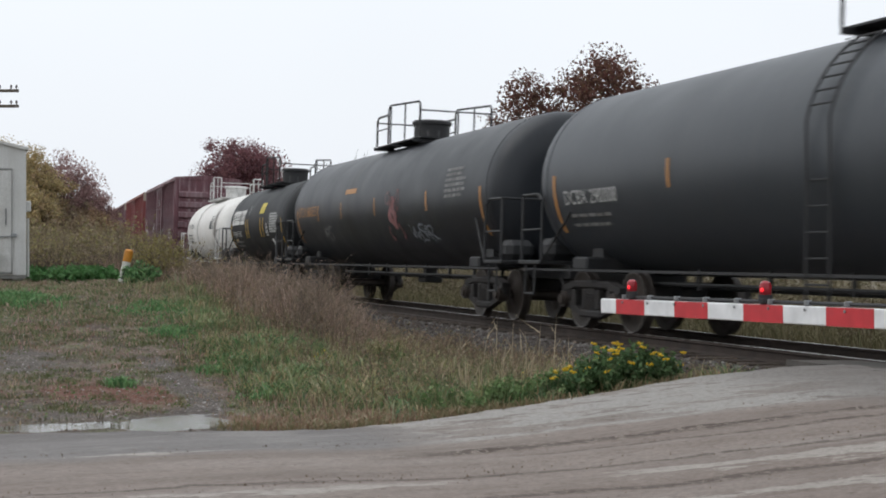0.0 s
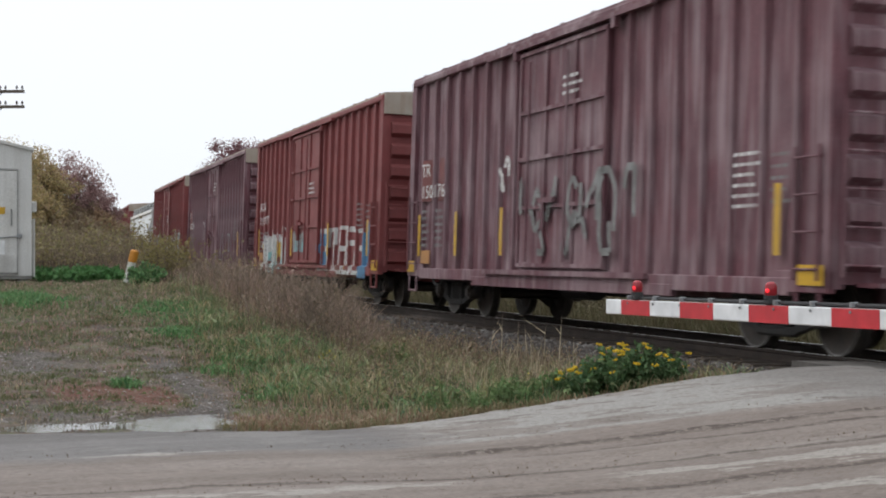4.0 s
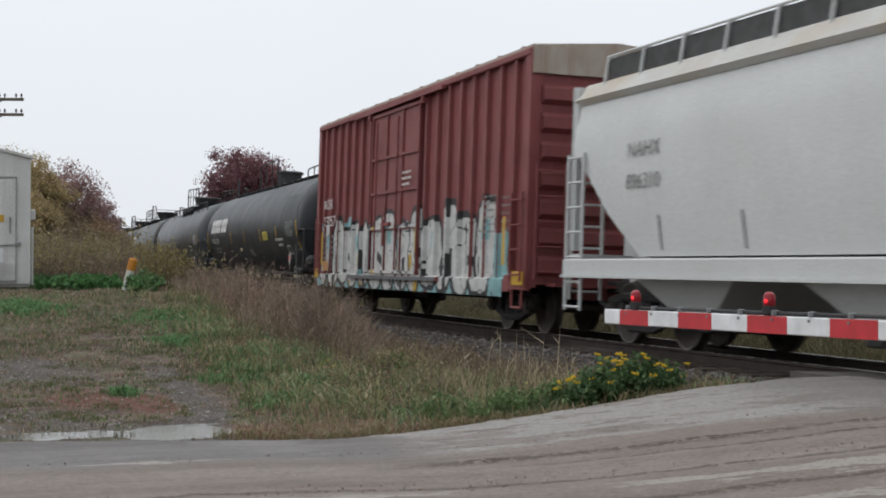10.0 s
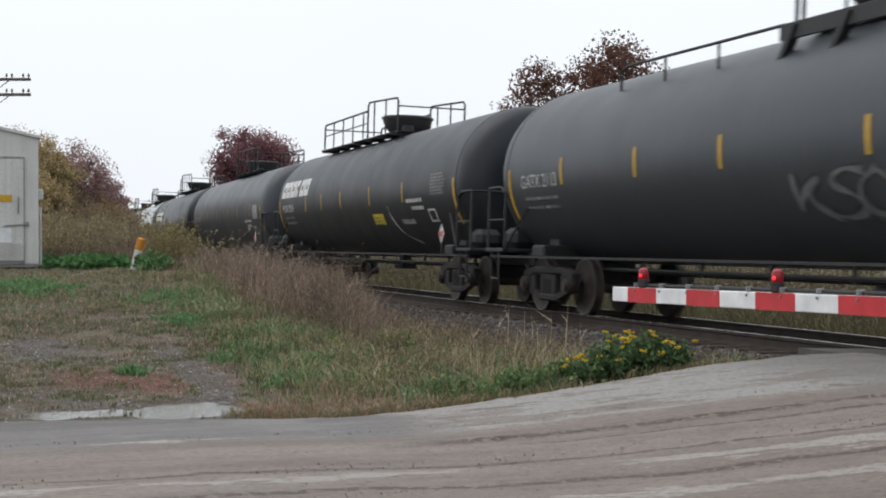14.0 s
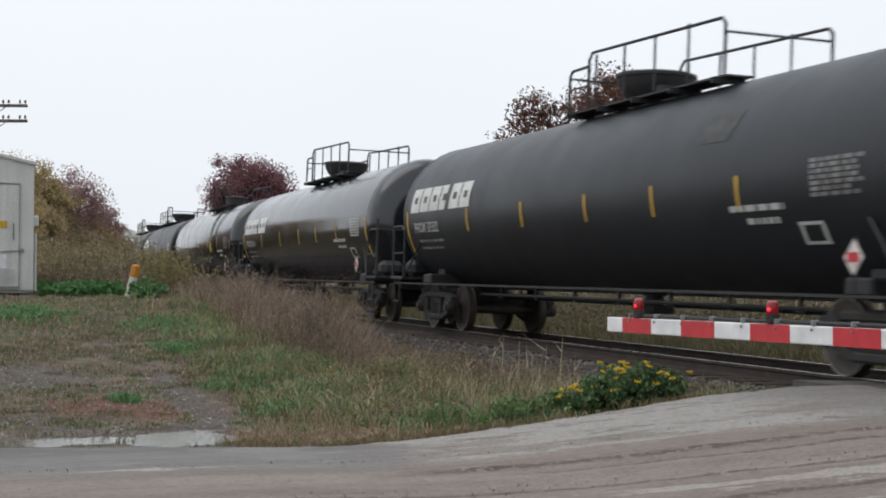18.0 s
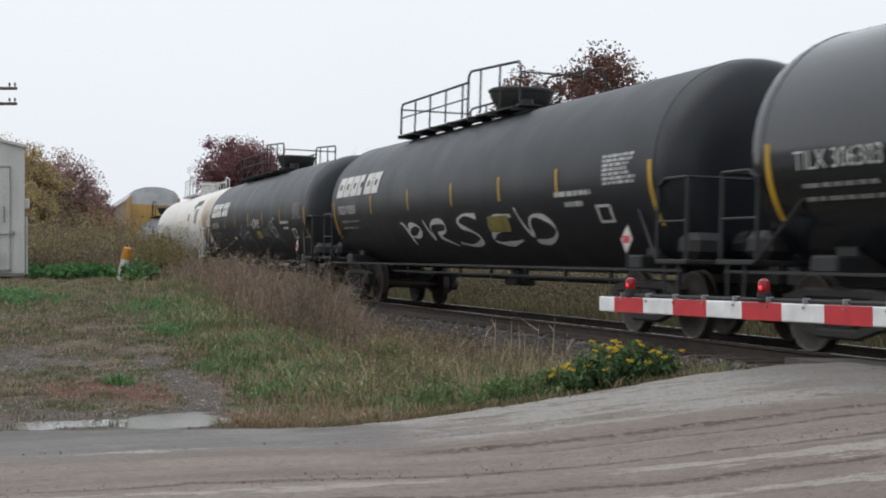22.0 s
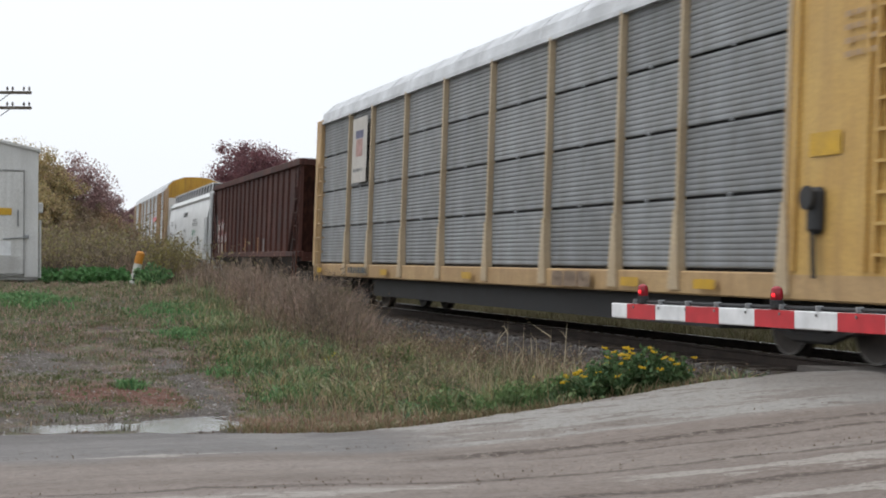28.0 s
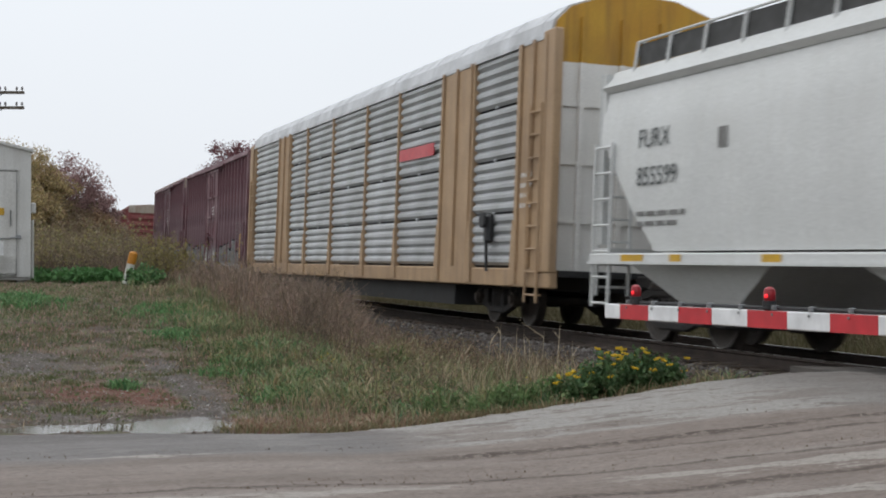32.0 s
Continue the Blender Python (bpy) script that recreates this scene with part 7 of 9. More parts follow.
blades("edge_grass", scatter(2600, -14.6, -12.6, 2.7, 7.4, 32, 0.4, 1.1, lambda x, y: math.exp(-((road_l(y) - x - 0.04) / 0.15) ** 2) * max(0.0, 0.55 + 1.2 * patchy(x, y, 1.8, 29))), 0.13, 0.010,
       leafy("edge_grass_leaves", [(0.24, 0.165, 0.100), (0.17, 0.150, 0.075), (0.30, 0.225, 0.140), (0.11, 0.140, 0.060), (0.20, 0.120, 0.080)]), "brown and green grass creeping over the asphalt's edge", "grass", 32, per=11, spread_r=0.08, lean=1.1)
blades("verge_rust", scatter(5200, -16.4, -12.9, 2.6, 7.0, 5, 0.4, 1.0, lambda x, y: rust_cover(x, y) * smooth(2.5, 4.0, y) * max(0.0, 0.75 + 1.4 * patchy(x, y, 1.7, 33)) if x < road_l(y) - 0.08 else 0), 0.12, 0.010, M_RUSTG, "rust-brown low weeds at the asphalt's edge", "weeds", 5, per=11, spread_r=0.07, lean=0.9)
clumps = []
rnd = random.Random(77)
for cx, cy, r, k, hh in ((-17.3, 2.24, 0.10, 22, 0.5), (-15.3, 5.6, 0.34, 110, 0.9), (-14.4, 5.3, 0.28, 110, 0.8), (-13.9, 5.75, 0.22, 90, 0.9), (-14.2, 6.15, 0.25, 90, 1.15), (-14.6, 6.7, 0.3, 90, 1.2), (-13.6, 5.95, 0.18, 60, 0.7), (-14.9, 5.0, 0.2, 60, 0.7), (-19.7, 4.9, 0.55, 150, 0.8), (-18.8, 4.1, 0.4, 70, 0.6),
                         (-24.4, 1.5, 0.6, 160, 0.55), (-23.2, 3.9, 0.7, 150, 0.5), (-16.3, 3.9, 0.3, 50, 0.5), (-21.2, 3.5, 0.4, 60, 0.4), (-18.0, 3.6, 0.3, 45, 0.45), (-20.9, 5.4, 0.5, 120, 0.9), (-17.4, 4.7, 0.4, 90, 0.7)):
    for _ in range(k):
        x, y = rnd.gauss(cx, r * 0.6), rnd.gauss(cy, r * 0.6)
        clumps.append((x, y, ground_z(x, y), hh * rnd.uniform(0.6, 1.1)))
blades("green_clumps", clumps, 0.26, 0.020, M_FRESH, "bright green grass clumps", "grass", 6, per=12, spread_r=0.07, lean=0.95)
# dead brown weeds between the bank and the rails
def brush_keep(x, y):
    lo, hi = max(4.25 + (27 + x) * 0.11, 0.3 - 0.152 * x if x > -32 else 0.0), min(-0.312 * x, track_xy(x)[0] - 2.5)
    return smooth(lo - 0.25, lo + 0.35, y) * (1 - smooth(hi - 0.5, hi + 0.1, y)) * smooth(18.0, 19.5, -x) * (0.8 + 0.5 * patchy(x, y, 0.7, 3))


M_UMBER = leafy("umber_weeds", [(0.23, 0.172, 0.142), (0.29, 0.210, 0.172), (0.18, 0.140, 0.120), (0.33, 0.250, 0.205), (0.20, 0.185, 0.10)])
def brush_height(x, y):
    """The weeds stand tallest along the middle of the bank and run out low towards the ballast."""
    return (0.9 + 0.5 * patchy(x, y, 1.1, 17)) * (0.60 + 0.42 * smooth(0.17, 0.235, -y / x) - 0.52 * smooth(0.262, 0.312, -y / x))


tall = [(x, y, z, h * brush_height(x, y)) for x, y, z, h in scatter(7600, -33, -17.6, 3.6, 8.8, 7, 0.55, 1.18, brush_keep)]
weeds("dead_weeds", [q for q in tall if patchy(q[0], q[1], 0.9, 19) > 0.02], M_STEMB, M_BRUSH, "dense dead brown weeds beside the track", "weeds", 7, leaves=15, leaf=0.027, branch=6, stem_w=0.012)
weeds("umber_weeds", [q for q in tall if patchy(q[0], q[1], 0.9, 19) <= 0.02], M_STEM, M_UMBER, "darker umber weeds among the dead stalks", "weeds", 70, leaves=16, leaf=0.028, branch=6, stem_w=0.012)
blades("dead_stalks", [(x, y, z, h * brush_height(x, y)) for x, y, z, h in scatter(5200, -33, -17.4, 3.6, 8.8, 71, 0.6, 1.25, brush_keep) if patchy(x, y, 0.9, 19) > -0.15], 0.95, 0.008, M_BRUSH,
       "thin dead upright stalks among the brown weeds", "weeds", 71, per=8, spread_r=0.14, lean=0.42)
blades("brush_undergrowth", scatter(2600, -31, -18.0, 3.4, 8.4, 75, 0.4, 1.0, lambda x, y: brush_keep(x, y) if patchy(x, y, 1.0, 21) > 0.05 else 0.0), 0.42, 0.012, M_VERGE, "green grass growing up through the dead weeds", "grass", 75, per=9, spread_r=0.12, lean=0.7)
weeds("dead_weeds_beyond", scatter(2400, -78, -33, 3.2, 9.0, 8, 0.6, 1.05, lambda x, y: 0.9 if y < track_xy(x)[0] - 2.6 else 0), M_STEM, leafy("olive_brown_weeds", [(0.275, 0.220, 0.150), (0.33, 0.255, 0.200), (0.225, 0.205, 0.110), (0.35, 0.275, 0.22), (0.27, 0.230, 0.110)]), "dead brown weeds further along the track", "weeds", 8,
      leaves=16, leaf=0.06, branch=4, stem_w=0.018)
weeds("goldenrod_thicket", scatter(3600, -62, -32.5, -6.0, 7.0, 9, 0.7, 1.5), M_STEM, leafy("olive_goldenrod", [(0.270, 0.240, 0.105), (0.330, 0.270, 0.120), (0.215, 0.210, 0.095), (0.290, 0.225, 0.150), (0.230, 0.170, 0.125), (0.160, 0.155, 0.075)]),
      "olive and brown goldenrod thicket", "weeds", 9, leaves=26, leaf=0.075, branch=4, stem_w=0.02)
blades("verge_tussocks", [(x, y, ground_z(x, y), h) for x, y, z, h in scatter(220, -21.5, -13.6, 4.6, 8.0, 72, 0.6, 1.1, lambda x, y: 1 if road_l(y) - x > 0.8 and y < track_xy(x)[0] - 2.4 and patchy(x, y, 0.8, 12) > 0.0 else 0)], 0.44, 0.011,
       leafy("yellowed_tussock", [(0.40, 0.33, 0.19), (0.30, 0.28, 0.12), (0.46, 0.39, 0.25), (0.24, 0.25, 0.10)]), "yellowed bent grass tussocks on the verge", "grass", 72, per=14, spread_r=0.06, lean=0.75)
wild = material("small_yellow_blossom", (0.66, 0.50, 0.03), 0.7, bump=0)
weeds("yellow_wildflowers", [(x, y, ground_z(x, y), 0.34) for x, y in ((-17.9, 4.75), (-17.8, 4.85), (-18.9, 5.6), (-19.0, 5.75), (-15.6, 6.6), (-15.2, 6.9), (-14.9, 6.8))], M_STEMG, wild, "a few small yellow wild flowers", "wild flowers", 73,
      leaves=14, leaf=0.035, branch=3)
# thin growth on the shoulder of the ballast
def shoulder(n, seed, l0, l1, h0, h1):
    rs, out = random.Random(seed), []
    while len(out) < n:
        x, l = rs.uniform(-27, -13.4), rs.uniform(l0, l1)
        if patchy(x, l, 1.1, 41) > rs.uniform(-0.45, 0.25):
            p = along(x, l, 0)
            out.append((p[0], p[1], max(ground_z(p[0], p[1]), float(np.interp(l, [-3.3, -2.5, -1.7], [-0.75, -0.36, -0.2]))), rs.uniform(h0, h1)))
    return out


weeds("shoulder_weeds", shoulder(620, 19, -3.7, -2.15, 0.16, 0.42), M_STEM, leafy("shoulder_weed_leaves", [(0.20, 0.135, 0.090), (0.26, 0.185, 0.125), (0.135, 0.130, 0.065), (0.17, 0.105, 0.075), (0.11, 0.125, 0.055)]), "brown and olive weeds on the shoulder of the ballast", "weeds", 19, leaves=14, leaf=0.032, branch=4)
blades("shoulder_grass", shoulder(700, 23, -3.7, -2.4, 0.4, 1.0), 0.34, 0.009, M_DRYG, "thin dry grass on the shoulder of the ballast", "grass", 23, per=8, spread_r=0.1, lean=0.7)
# broad green leaves at the foot of the hut and the marker
M_BROAD = leafy("bright_broad_leaves", [(0.056, 0.152, 0.045), (0.082, 0.204, 0.062), (0.117, 0.237, 0.084), (0.046, 0.114, 0.040)])
weeds("leafy_plants", scatter(520, -30.6, -27.5, 2.05, 3.55, 10, 0.14, 0.32, lambda x, y: max(0.0, 0.55 + 1.2 * patchy(x, y, 1.4, 8))), M_STEMG, M_BROAD, "low bright green leafy plants by the hut", "weeds", 10, leaves=18, leaf=0.11, branch=3)
weeds("leafy_plants", scatter(70, -27.6, -26.9, 3.62, 4.15, 13, 0.15, 0.42), M_STEMG, M_FRESH, "green leaves round the foot of the marker post", "weeds", 13, leaves=16, leaf=0.09, branch=3)
weeds("goldenrod", scatter(90, -28.4, -27.2, 3.9, 4.7, 17, 0.6, 1.0), M_STEM, leafy("fading_goldenrod", [(0.26, 0.22, 0.07), (0.20, 0.18, 0.06), (0.30, 0.24, 0.10), (0.15, 0.14, 0.06)]), "fading goldenrod behind the marker post", "weeds", 17, leaves=24, leaf=0.05, branch=5)
blades("yard_moss_grass", scatter(2800, -27, -15.0, -1.2, 4.2, 76, 0.4, 1.1, lambda x, y: max(0.0, 0.30 + 1.1 * patchy(x, y, 1.3, 31)) * (1 - bare(x, y)) * (1 - yard_rust(x, y))), 0.04, 0.012,
       leafy("moss_green_sward", [(0.130, 0.160, 0.070), (0.200, 0.175, 0.100), (0.110, 0.130, 0.060), (0.260, 0.185, 0.130), (0.230, 0.135, 0.092), (0.170, 0.125, 0.090)]), "low mossy sward over the trodden yard", "grass", 76, per=12, spread_r=0.09, lean=1.3)
weeds("pale_stalks", [(-17.9 + 0.13 * (i % 5), 6.7 + 0.16 * i, ground_z(-17.6, 6.8), 0.66 + 0.08 * (i % 4)) for i in range(9)], material("pale_straw_stalk", (0.52, 0.43, 0.30), 0.8, bump=0), M_DRYG,
      "a few tall pale dry stalks", "weeds", 11, leaves=6, leaf=0.03, branch=2, droop=0.08, stem_w=0.03)
weeds("leafy_shrub", scatter(18, -18.9, -18.3, 5.5, 6.1, 12, 0.22, 0.46), M_STEMG, leafy("yellowish_shrub_leaves", [(0.10, 0.15, 0.055), (0.13, 0.175, 0.065), (0.17, 0.18, 0.075), (0.19, 0.15, 0.08)]), "small green shrub among dead weeds", "shrub", 12,
      leaves=20, leaf=0.055, branch=4, as_stuff=False)
weeds("verge_herbs", scatter(800, -20.5, -13.7, 3.3, 7.6, 26, 0.10, 0.30, lambda x, y: max(0.0, 0.45 + 1.5 * patchy(x, y, 1.2, 37)) if road_l(y) - x > 0.45 and y < track_xy(x)[0] - 2.7 else 0), M_STEMG,
      leafy("verge_herb_leaves", [(0.124, 0.180, 0.071), (0.189, 0.240, 0.100), (0.094, 0.125, 0.055), (0.260, 0.265, 0.128), (0.295, 0.200, 0.104)], spread=1.2), "broad-leaved green herbs in the verge grass", "weeds", 26, leaves=18, leaf=0.036, branch=4)
weeds("verge_weeds", scatter(1000, -24, -13.9, 4.4, 8.0, 14, 0.22, 0.55, lambda x, y: 1 if road_l(y) - x > 0.7 and y < track_xy(x)[0] - 2.9 else 0), M_STEM, M_RUSTG, "scattered brown and olive weeds on the verge", "weeds", 14, leaves=16, leaf=0.03, branch=4)

# dark blades stand in the water in place of reflected reeds
blades("puddle_tufts", scatter(60, -15.1, -14.1, 0.8, 2.9, 95, 0.4, 1.1, lambda x, y: 1 if 0.1 < water_hollow(x, y) < 0.9 else 0.12 * water_hollow(x, y)), 0.09, 0.009,
       leafy("drowned_grass", [(0.085, 0.075, 0.050), (0.12, 0.10, 0.07), (0.07, 0.085, 0.04)]), "dark brown blades added in the puddle for reed reflections", "grass", 95, per=9, spread_r=0.05, lean=0.9)
blades("verge_stalks", scatter(46, -16.6, -14.3, 5.5, 7.3, 97, 0.7, 1.1, lambda x, y: 1 if road_l(y) - x > 0.9 and y < track_xy(x)[0] - 2.6 else 0), 0.66, 0.011,
       leafy("pale_verge_stalk", [(0.46, 0.37, 0.25), (0.38, 0.29, 0.20), (0.52, 0.44, 0.31)]), "pale dry stalks standing above the verge grass", "grass", 97, per=5, spread_r=0.05, lean=0.28)
blades("verge_clumps", scatter(520, -17.5, -13.3, 4.6, 7.4, 91, 0.55, 1.15, lambda x, y: max(0.0, 0.2 + 1.8 * patchy(x, y, 1.5, 41)) if road_l(y) - x > 0.35 and y < track_xy(x)[0] - 2.5 else 0), 0.42, 0.010,
       leafy("clump_grass", [(0.105, 0.150, 0.062), (0.150, 0.190, 0.085), (0.215, 0.200, 0.105), (0.085, 0.120, 0.052), (0.27, 0.235, 0.14)], spread=1.1), "clumps of taller green and straw grass in the verge", "grass", 91, per=11, spread_r=0.07, lean=0.5)
weeds("edge_herbs", scatter(150, -14.4, -13.2, 4.7, 6.3, 93, 0.16, 0.34, lambda x, y: max(0.0, 0.5 + 1.5 * patchy(x, y, 1.6, 43)) if 0.12 < road_l(y) - x < 0.9 else 0), M_STEMG,
      leafy("edge_herb_leaves", [(0.100, 0.168, 0.062), (0.138, 0.219, 0.082), (0.188, 0.255, 0.110), (0.077, 0.122, 0.048)]), "bright green leafy herbs beside the flowering bush", "weeds", 93, leaves=30, leaf=0.055, branch=5)


def build_tansy():
    """The dark green bush with flat yellow flower heads at the crossing."""
    rnd = random.Random(21)
    spots = []
    for _ in range(300):
        a, r = rnd.uniform(0, 6.28), math.sqrt(rnd.random())
        x, y = -13.6 + 0.46 * r * math.cos(a), 6.65 + 0.76 * r * math.sin(a)
        spots.append((x, y, ground_z(x, y), (0.50 - 0.2 * r * r) * rnd.uniform(0.55, 1.15) * (0.72 + 0.28 * smooth(6.0, 6.7, y))))
    bush = weeds("flowering_bush", spots, M_STEMG, leafy("dark_fern_leaves", [(0.050, 0.100, 0.040), (0.072, 0.135, 0.052), (0.100, 0.165, 0.068), (0.040, 0.080, 0.032), (0.12, 0.15, 0.07)]),
                 "dark green bush with flat yellow flower heads at the road's edge", "flower bush", 20, leaves=44, leaf=0.062, branch=6, as_stuff=False, droop=0.16)
    ym = material("yellow_tansy_flower", (0.68, 0.44, 0.012), 0.7, second=(0.55, 0.36, 0.012), scale=30, bump=0.3)
    def b_head(b):
        r2 = random.Random(3)
        for _ in range(11):
            a, r = r2.uniform(0, 6.28), 0.035 * math.sqrt(r2.random())
            rod(b, (r * math.cos(a), r * math.sin(a), r2.uniform(0, 0.012)), (r * math.cos(a), r * math.sin(a), 0.016 + r2.uniform(0, 0.01)), 0.009, 6)
    me = shared("flower_head", b_head, ym)
    for x, y, z, h in spots[:62]:
        part("flower_head", me, None, bush, at=pose(x + rnd.gauss(0, 0.07), y + rnd.gauss(0, 0.07), z + h * rnd.uniform(0.92, 1.1), rnd.uniform(-20, 20), rnd.uniform(-20, 20), rnd.uniform(0, 360)))
    return bush


build_tansy()


def tree(name, x, y, height, crown_w, crown_z0, colours, label, seed, leaf=0.22, leaves=5200, lobes=9, sparse=0.0, base_z=None):
    """A tapered, forked trunk and a crown of small leaves set round the twigs."""
    rnd, rng = random.Random(seed), np.random.default_rng(seed)
    z0 = ground_z(x, y) if base_z is None else base_z
    t = thing(name, label, "tree", at=pose(x, y, z0))
    bark = material("grey_brown_bark", (0.10, 0.08, 0.065), 0.9, second=(0.07, 0.055, 0.045), scale=4, bump=0.5)
    bm = bmesh.new()
    fork = height * 0.3
    rod(bm, (0, 0, -0.2), (0.05, 0.03, fork), 0.022 * height, 10, 0.015 * height)
    tips = []
    for i in range(lobes):
        a = 2.4 * i + rnd.uniform(-0.3, 0.3)
        up = -0.75 + 1.6 * (i + 0.5) / lobes
        rr = crown_w * 0.37 * math.sqrt(max(0.05, 1 - up * up)) * rnd.uniform(0.7, 1.08)
        zz = (crown_z0 + height) / 2 + (height - crown_z0) / 2 * 0.78 * up
        m = Vector((0.45 * rr * math.cos(a), 0.45 * rr * math.sin(a), fork + (zz - fork) * 0.6))
        e = Vector((rr * math.cos(a), rr * math.sin(a), zz))
        rod(bm, (0.05, 0.03, fork - 0.1), m, 0.009 * height, 7, 0.005 * height)
        rod(bm, m, e, 0.005 * height, 6, 0.002 * height)
        tips.append((e, crown_w * rnd.uniform(0.16, 0.27)))
        for _ in range(5):
            q = m + (e - m) * rnd.uniform(0.2, 1.0)
            w = q + Vector((rnd.gauss(0, 1), rnd.gauss(0, 1), rnd.gauss(0.4, 0.6))) * crown_w * 0.12
            rod(bm, q, w, 0.0025 * height, 5, 0.001 * height)
            tips.append((w, crown_w * rnd.uniform(0.07, 0.13)))
    tips.append((Vector((0, 0, height - crown_w * 0.16)), crown_w * 0.2))
    part("trunk", bm, bark, t)
    wts = np.array([r ** 2.2 for _, r in tips])
    pick = rng.choice(len(tips), leaves, p=wts / wts.sum())
    c = np.array([tuple(tips[i][0]) for i in pick])
    rad = np.array([tips[i][1] for i in pick])
    d = rng.normal(size=(leaves, 3))
    d /= np.linalg.norm(d, axis=1)[:, None]
    d[:, 2] *= 0.8
    p = c + d * (rad * rng.uniform(0.15, 1.05, leaves))[:, None]
    u = rng.normal(size=(leaves, 3))
    u /= np.linalg.norm(u, axis=1)[:, None]
    v = np.cross(u, rng.normal(size=(leaves, 3)))
    v /= np.linalg.norm(v, axis=1)[:, None]
    s = leaf * rng.uniform(0.6, 1.3, leaves)[:, None]
    quad = np.stack([p - u * s * 0.5, p + v * s * 0.32, p + u * s * 0.5, p - v * s * 0.32], axis=1)
    part("crown", from_arrays("crown", quad.reshape(-1, 3).tolist(), [(4 * i, 4 * i + 1, 4 * i + 2, 4 * i + 3) for i in range(leaves)], leafy(label, colours)), None, t)
    return t


WINE = [(0.165, 0.074, 0.088), (0.225, 0.095, 0.106), (0.125, 0.063, 0.077), (0.260, 0.131, 0.121)]
BRICK = [(0.125, 0.050, 0.043), (0.165, 0.075, 0.054), (0.090, 0.040, 0.036), (0.150, 0.090, 0.050), (0.070, 0.032, 0.030)]
OLIVE = [(0.379, 0.307, 0.145), (0.476, 0.360, 0.166), (0.276, 0.247, 0.124), (0.414, 0.274, 0.179), (0.228, 0.206, 0.118)]
ROSE = [(0.345, 0.204, 0.199), (0.276, 0.166, 0.164), (0.414, 0.276, 0.255), (0.236, 0.162, 0.148)]
tx, ty = spot(120, -14.9)
tree("maple_tree", tx, ty, 11.0, 8.0, 3.0, WINE, "round wine-red maple in autumn leaf", 31, 0.18, 44000, 24)
tx, ty = spot(70, 8.2)
tree("oak_tree", tx, ty, 11.4, 6.4, 4.0, BRICK, "tall russet tree with ragged crown", 32, 0.17, 18000, 15)
tx, ty = spot(70, 4.6)
tree("oak_tree", tx, ty, 10.3, 4.6, 4.0, BRICK, "slim russet tree with thin crown", 33, 0.16, 8500, 12)
BROWNISH = [(0.240, 0.180, 0.118), (0.210, 0.172, 0.098), (0.280, 0.190, 0.135), (0.175, 0.135, 0.098), (0.240, 0.205, 0.105)]
AMBER = [(0.320, 0.200, 0.118), (0.260, 0.175, 0.112), (0.345, 0.235, 0.138), (0.215, 0.158, 0.102)]
for i, (d, px, top, w, cols, lab) in enumerate(((70, 30, 236, 3.0, OLIVE, "yellow-green tree turning brown"), (67, 88, 256, 1.9, OLIVE, "leafy olive and brown tree"), (70, 140, 262, 2.4, ROSE, "dusky rose tree losing leaves"),
                                                (71, 182, 322, 1.7, ROSE, "small round rose-brown tree"), (68, 112, 338, 2.2, BROWNISH, "bushy brown and olive tree"), (69, 172, 368, 2.4, AMBER, "low amber and rose bush"),
                                                (65, 76, 322, 2.0, OLIVE, "dense olive green bush"), (72, 208, 388, 1.7, AMBER, "low amber bush by the track"), (66, 130, 392, 3.2, BROWNISH, "low brown thicket bush"),
                                                (74, 196, 408, 2.4, OLIVE, "low olive thicket bush"))):
    tx, ty = spot(d, (px - 784) / 2617 * d)
    h = (452.6 - top) / 2617 * d + 1.15 - ground_z(tx, ty)
    tree("small_tree", tx, ty, h, w * 1.55, h * 0.03, cols, lab, 40 + i, 0.10, 26000, 26)


def bare_tree(x, y, h, seed):
    rnd = random.Random(seed)
    z0 = ground_z(x, y)
    t = thing("bare_tree", "thin grey leafless sapling", "tree", at=pose(x, y, z0))
    bm = bmesh.new()
    def grow(p, d, l, r, depth):
        q = p + d * l
        rod(bm, p, q, r, 5, r * 0.7)
        if depth:
            for _ in range(3):
                e = (d + Vector((rnd.gauss(0, 0.38), rnd.gauss(0, 0.38), rnd.gauss(0.1, 0.2)))).normalized()
                grow(p + d * l * rnd.uniform(0.6, 1.0), e, l * rnd.uniform(0.5, 0.75), r * 0.6, depth - 1)
    grow(Vector((0, 0, -0.2)), Vector((0, 0, 1)), h * 0.42, 0.06, 4)
    part("branches", bm, material("grey_twig", (0.13, 0.115, 0.105), 0.9, bump=0), t)


for d, px, top, seed in ((95, 640, 262, 3), (95, 705, 256, 5)):
    tx, ty = spot(d, (px - 784) / 2617 * d)
    bare_tree(tx, ty, (452 - top) / 2617 * d + 1.6, seed)

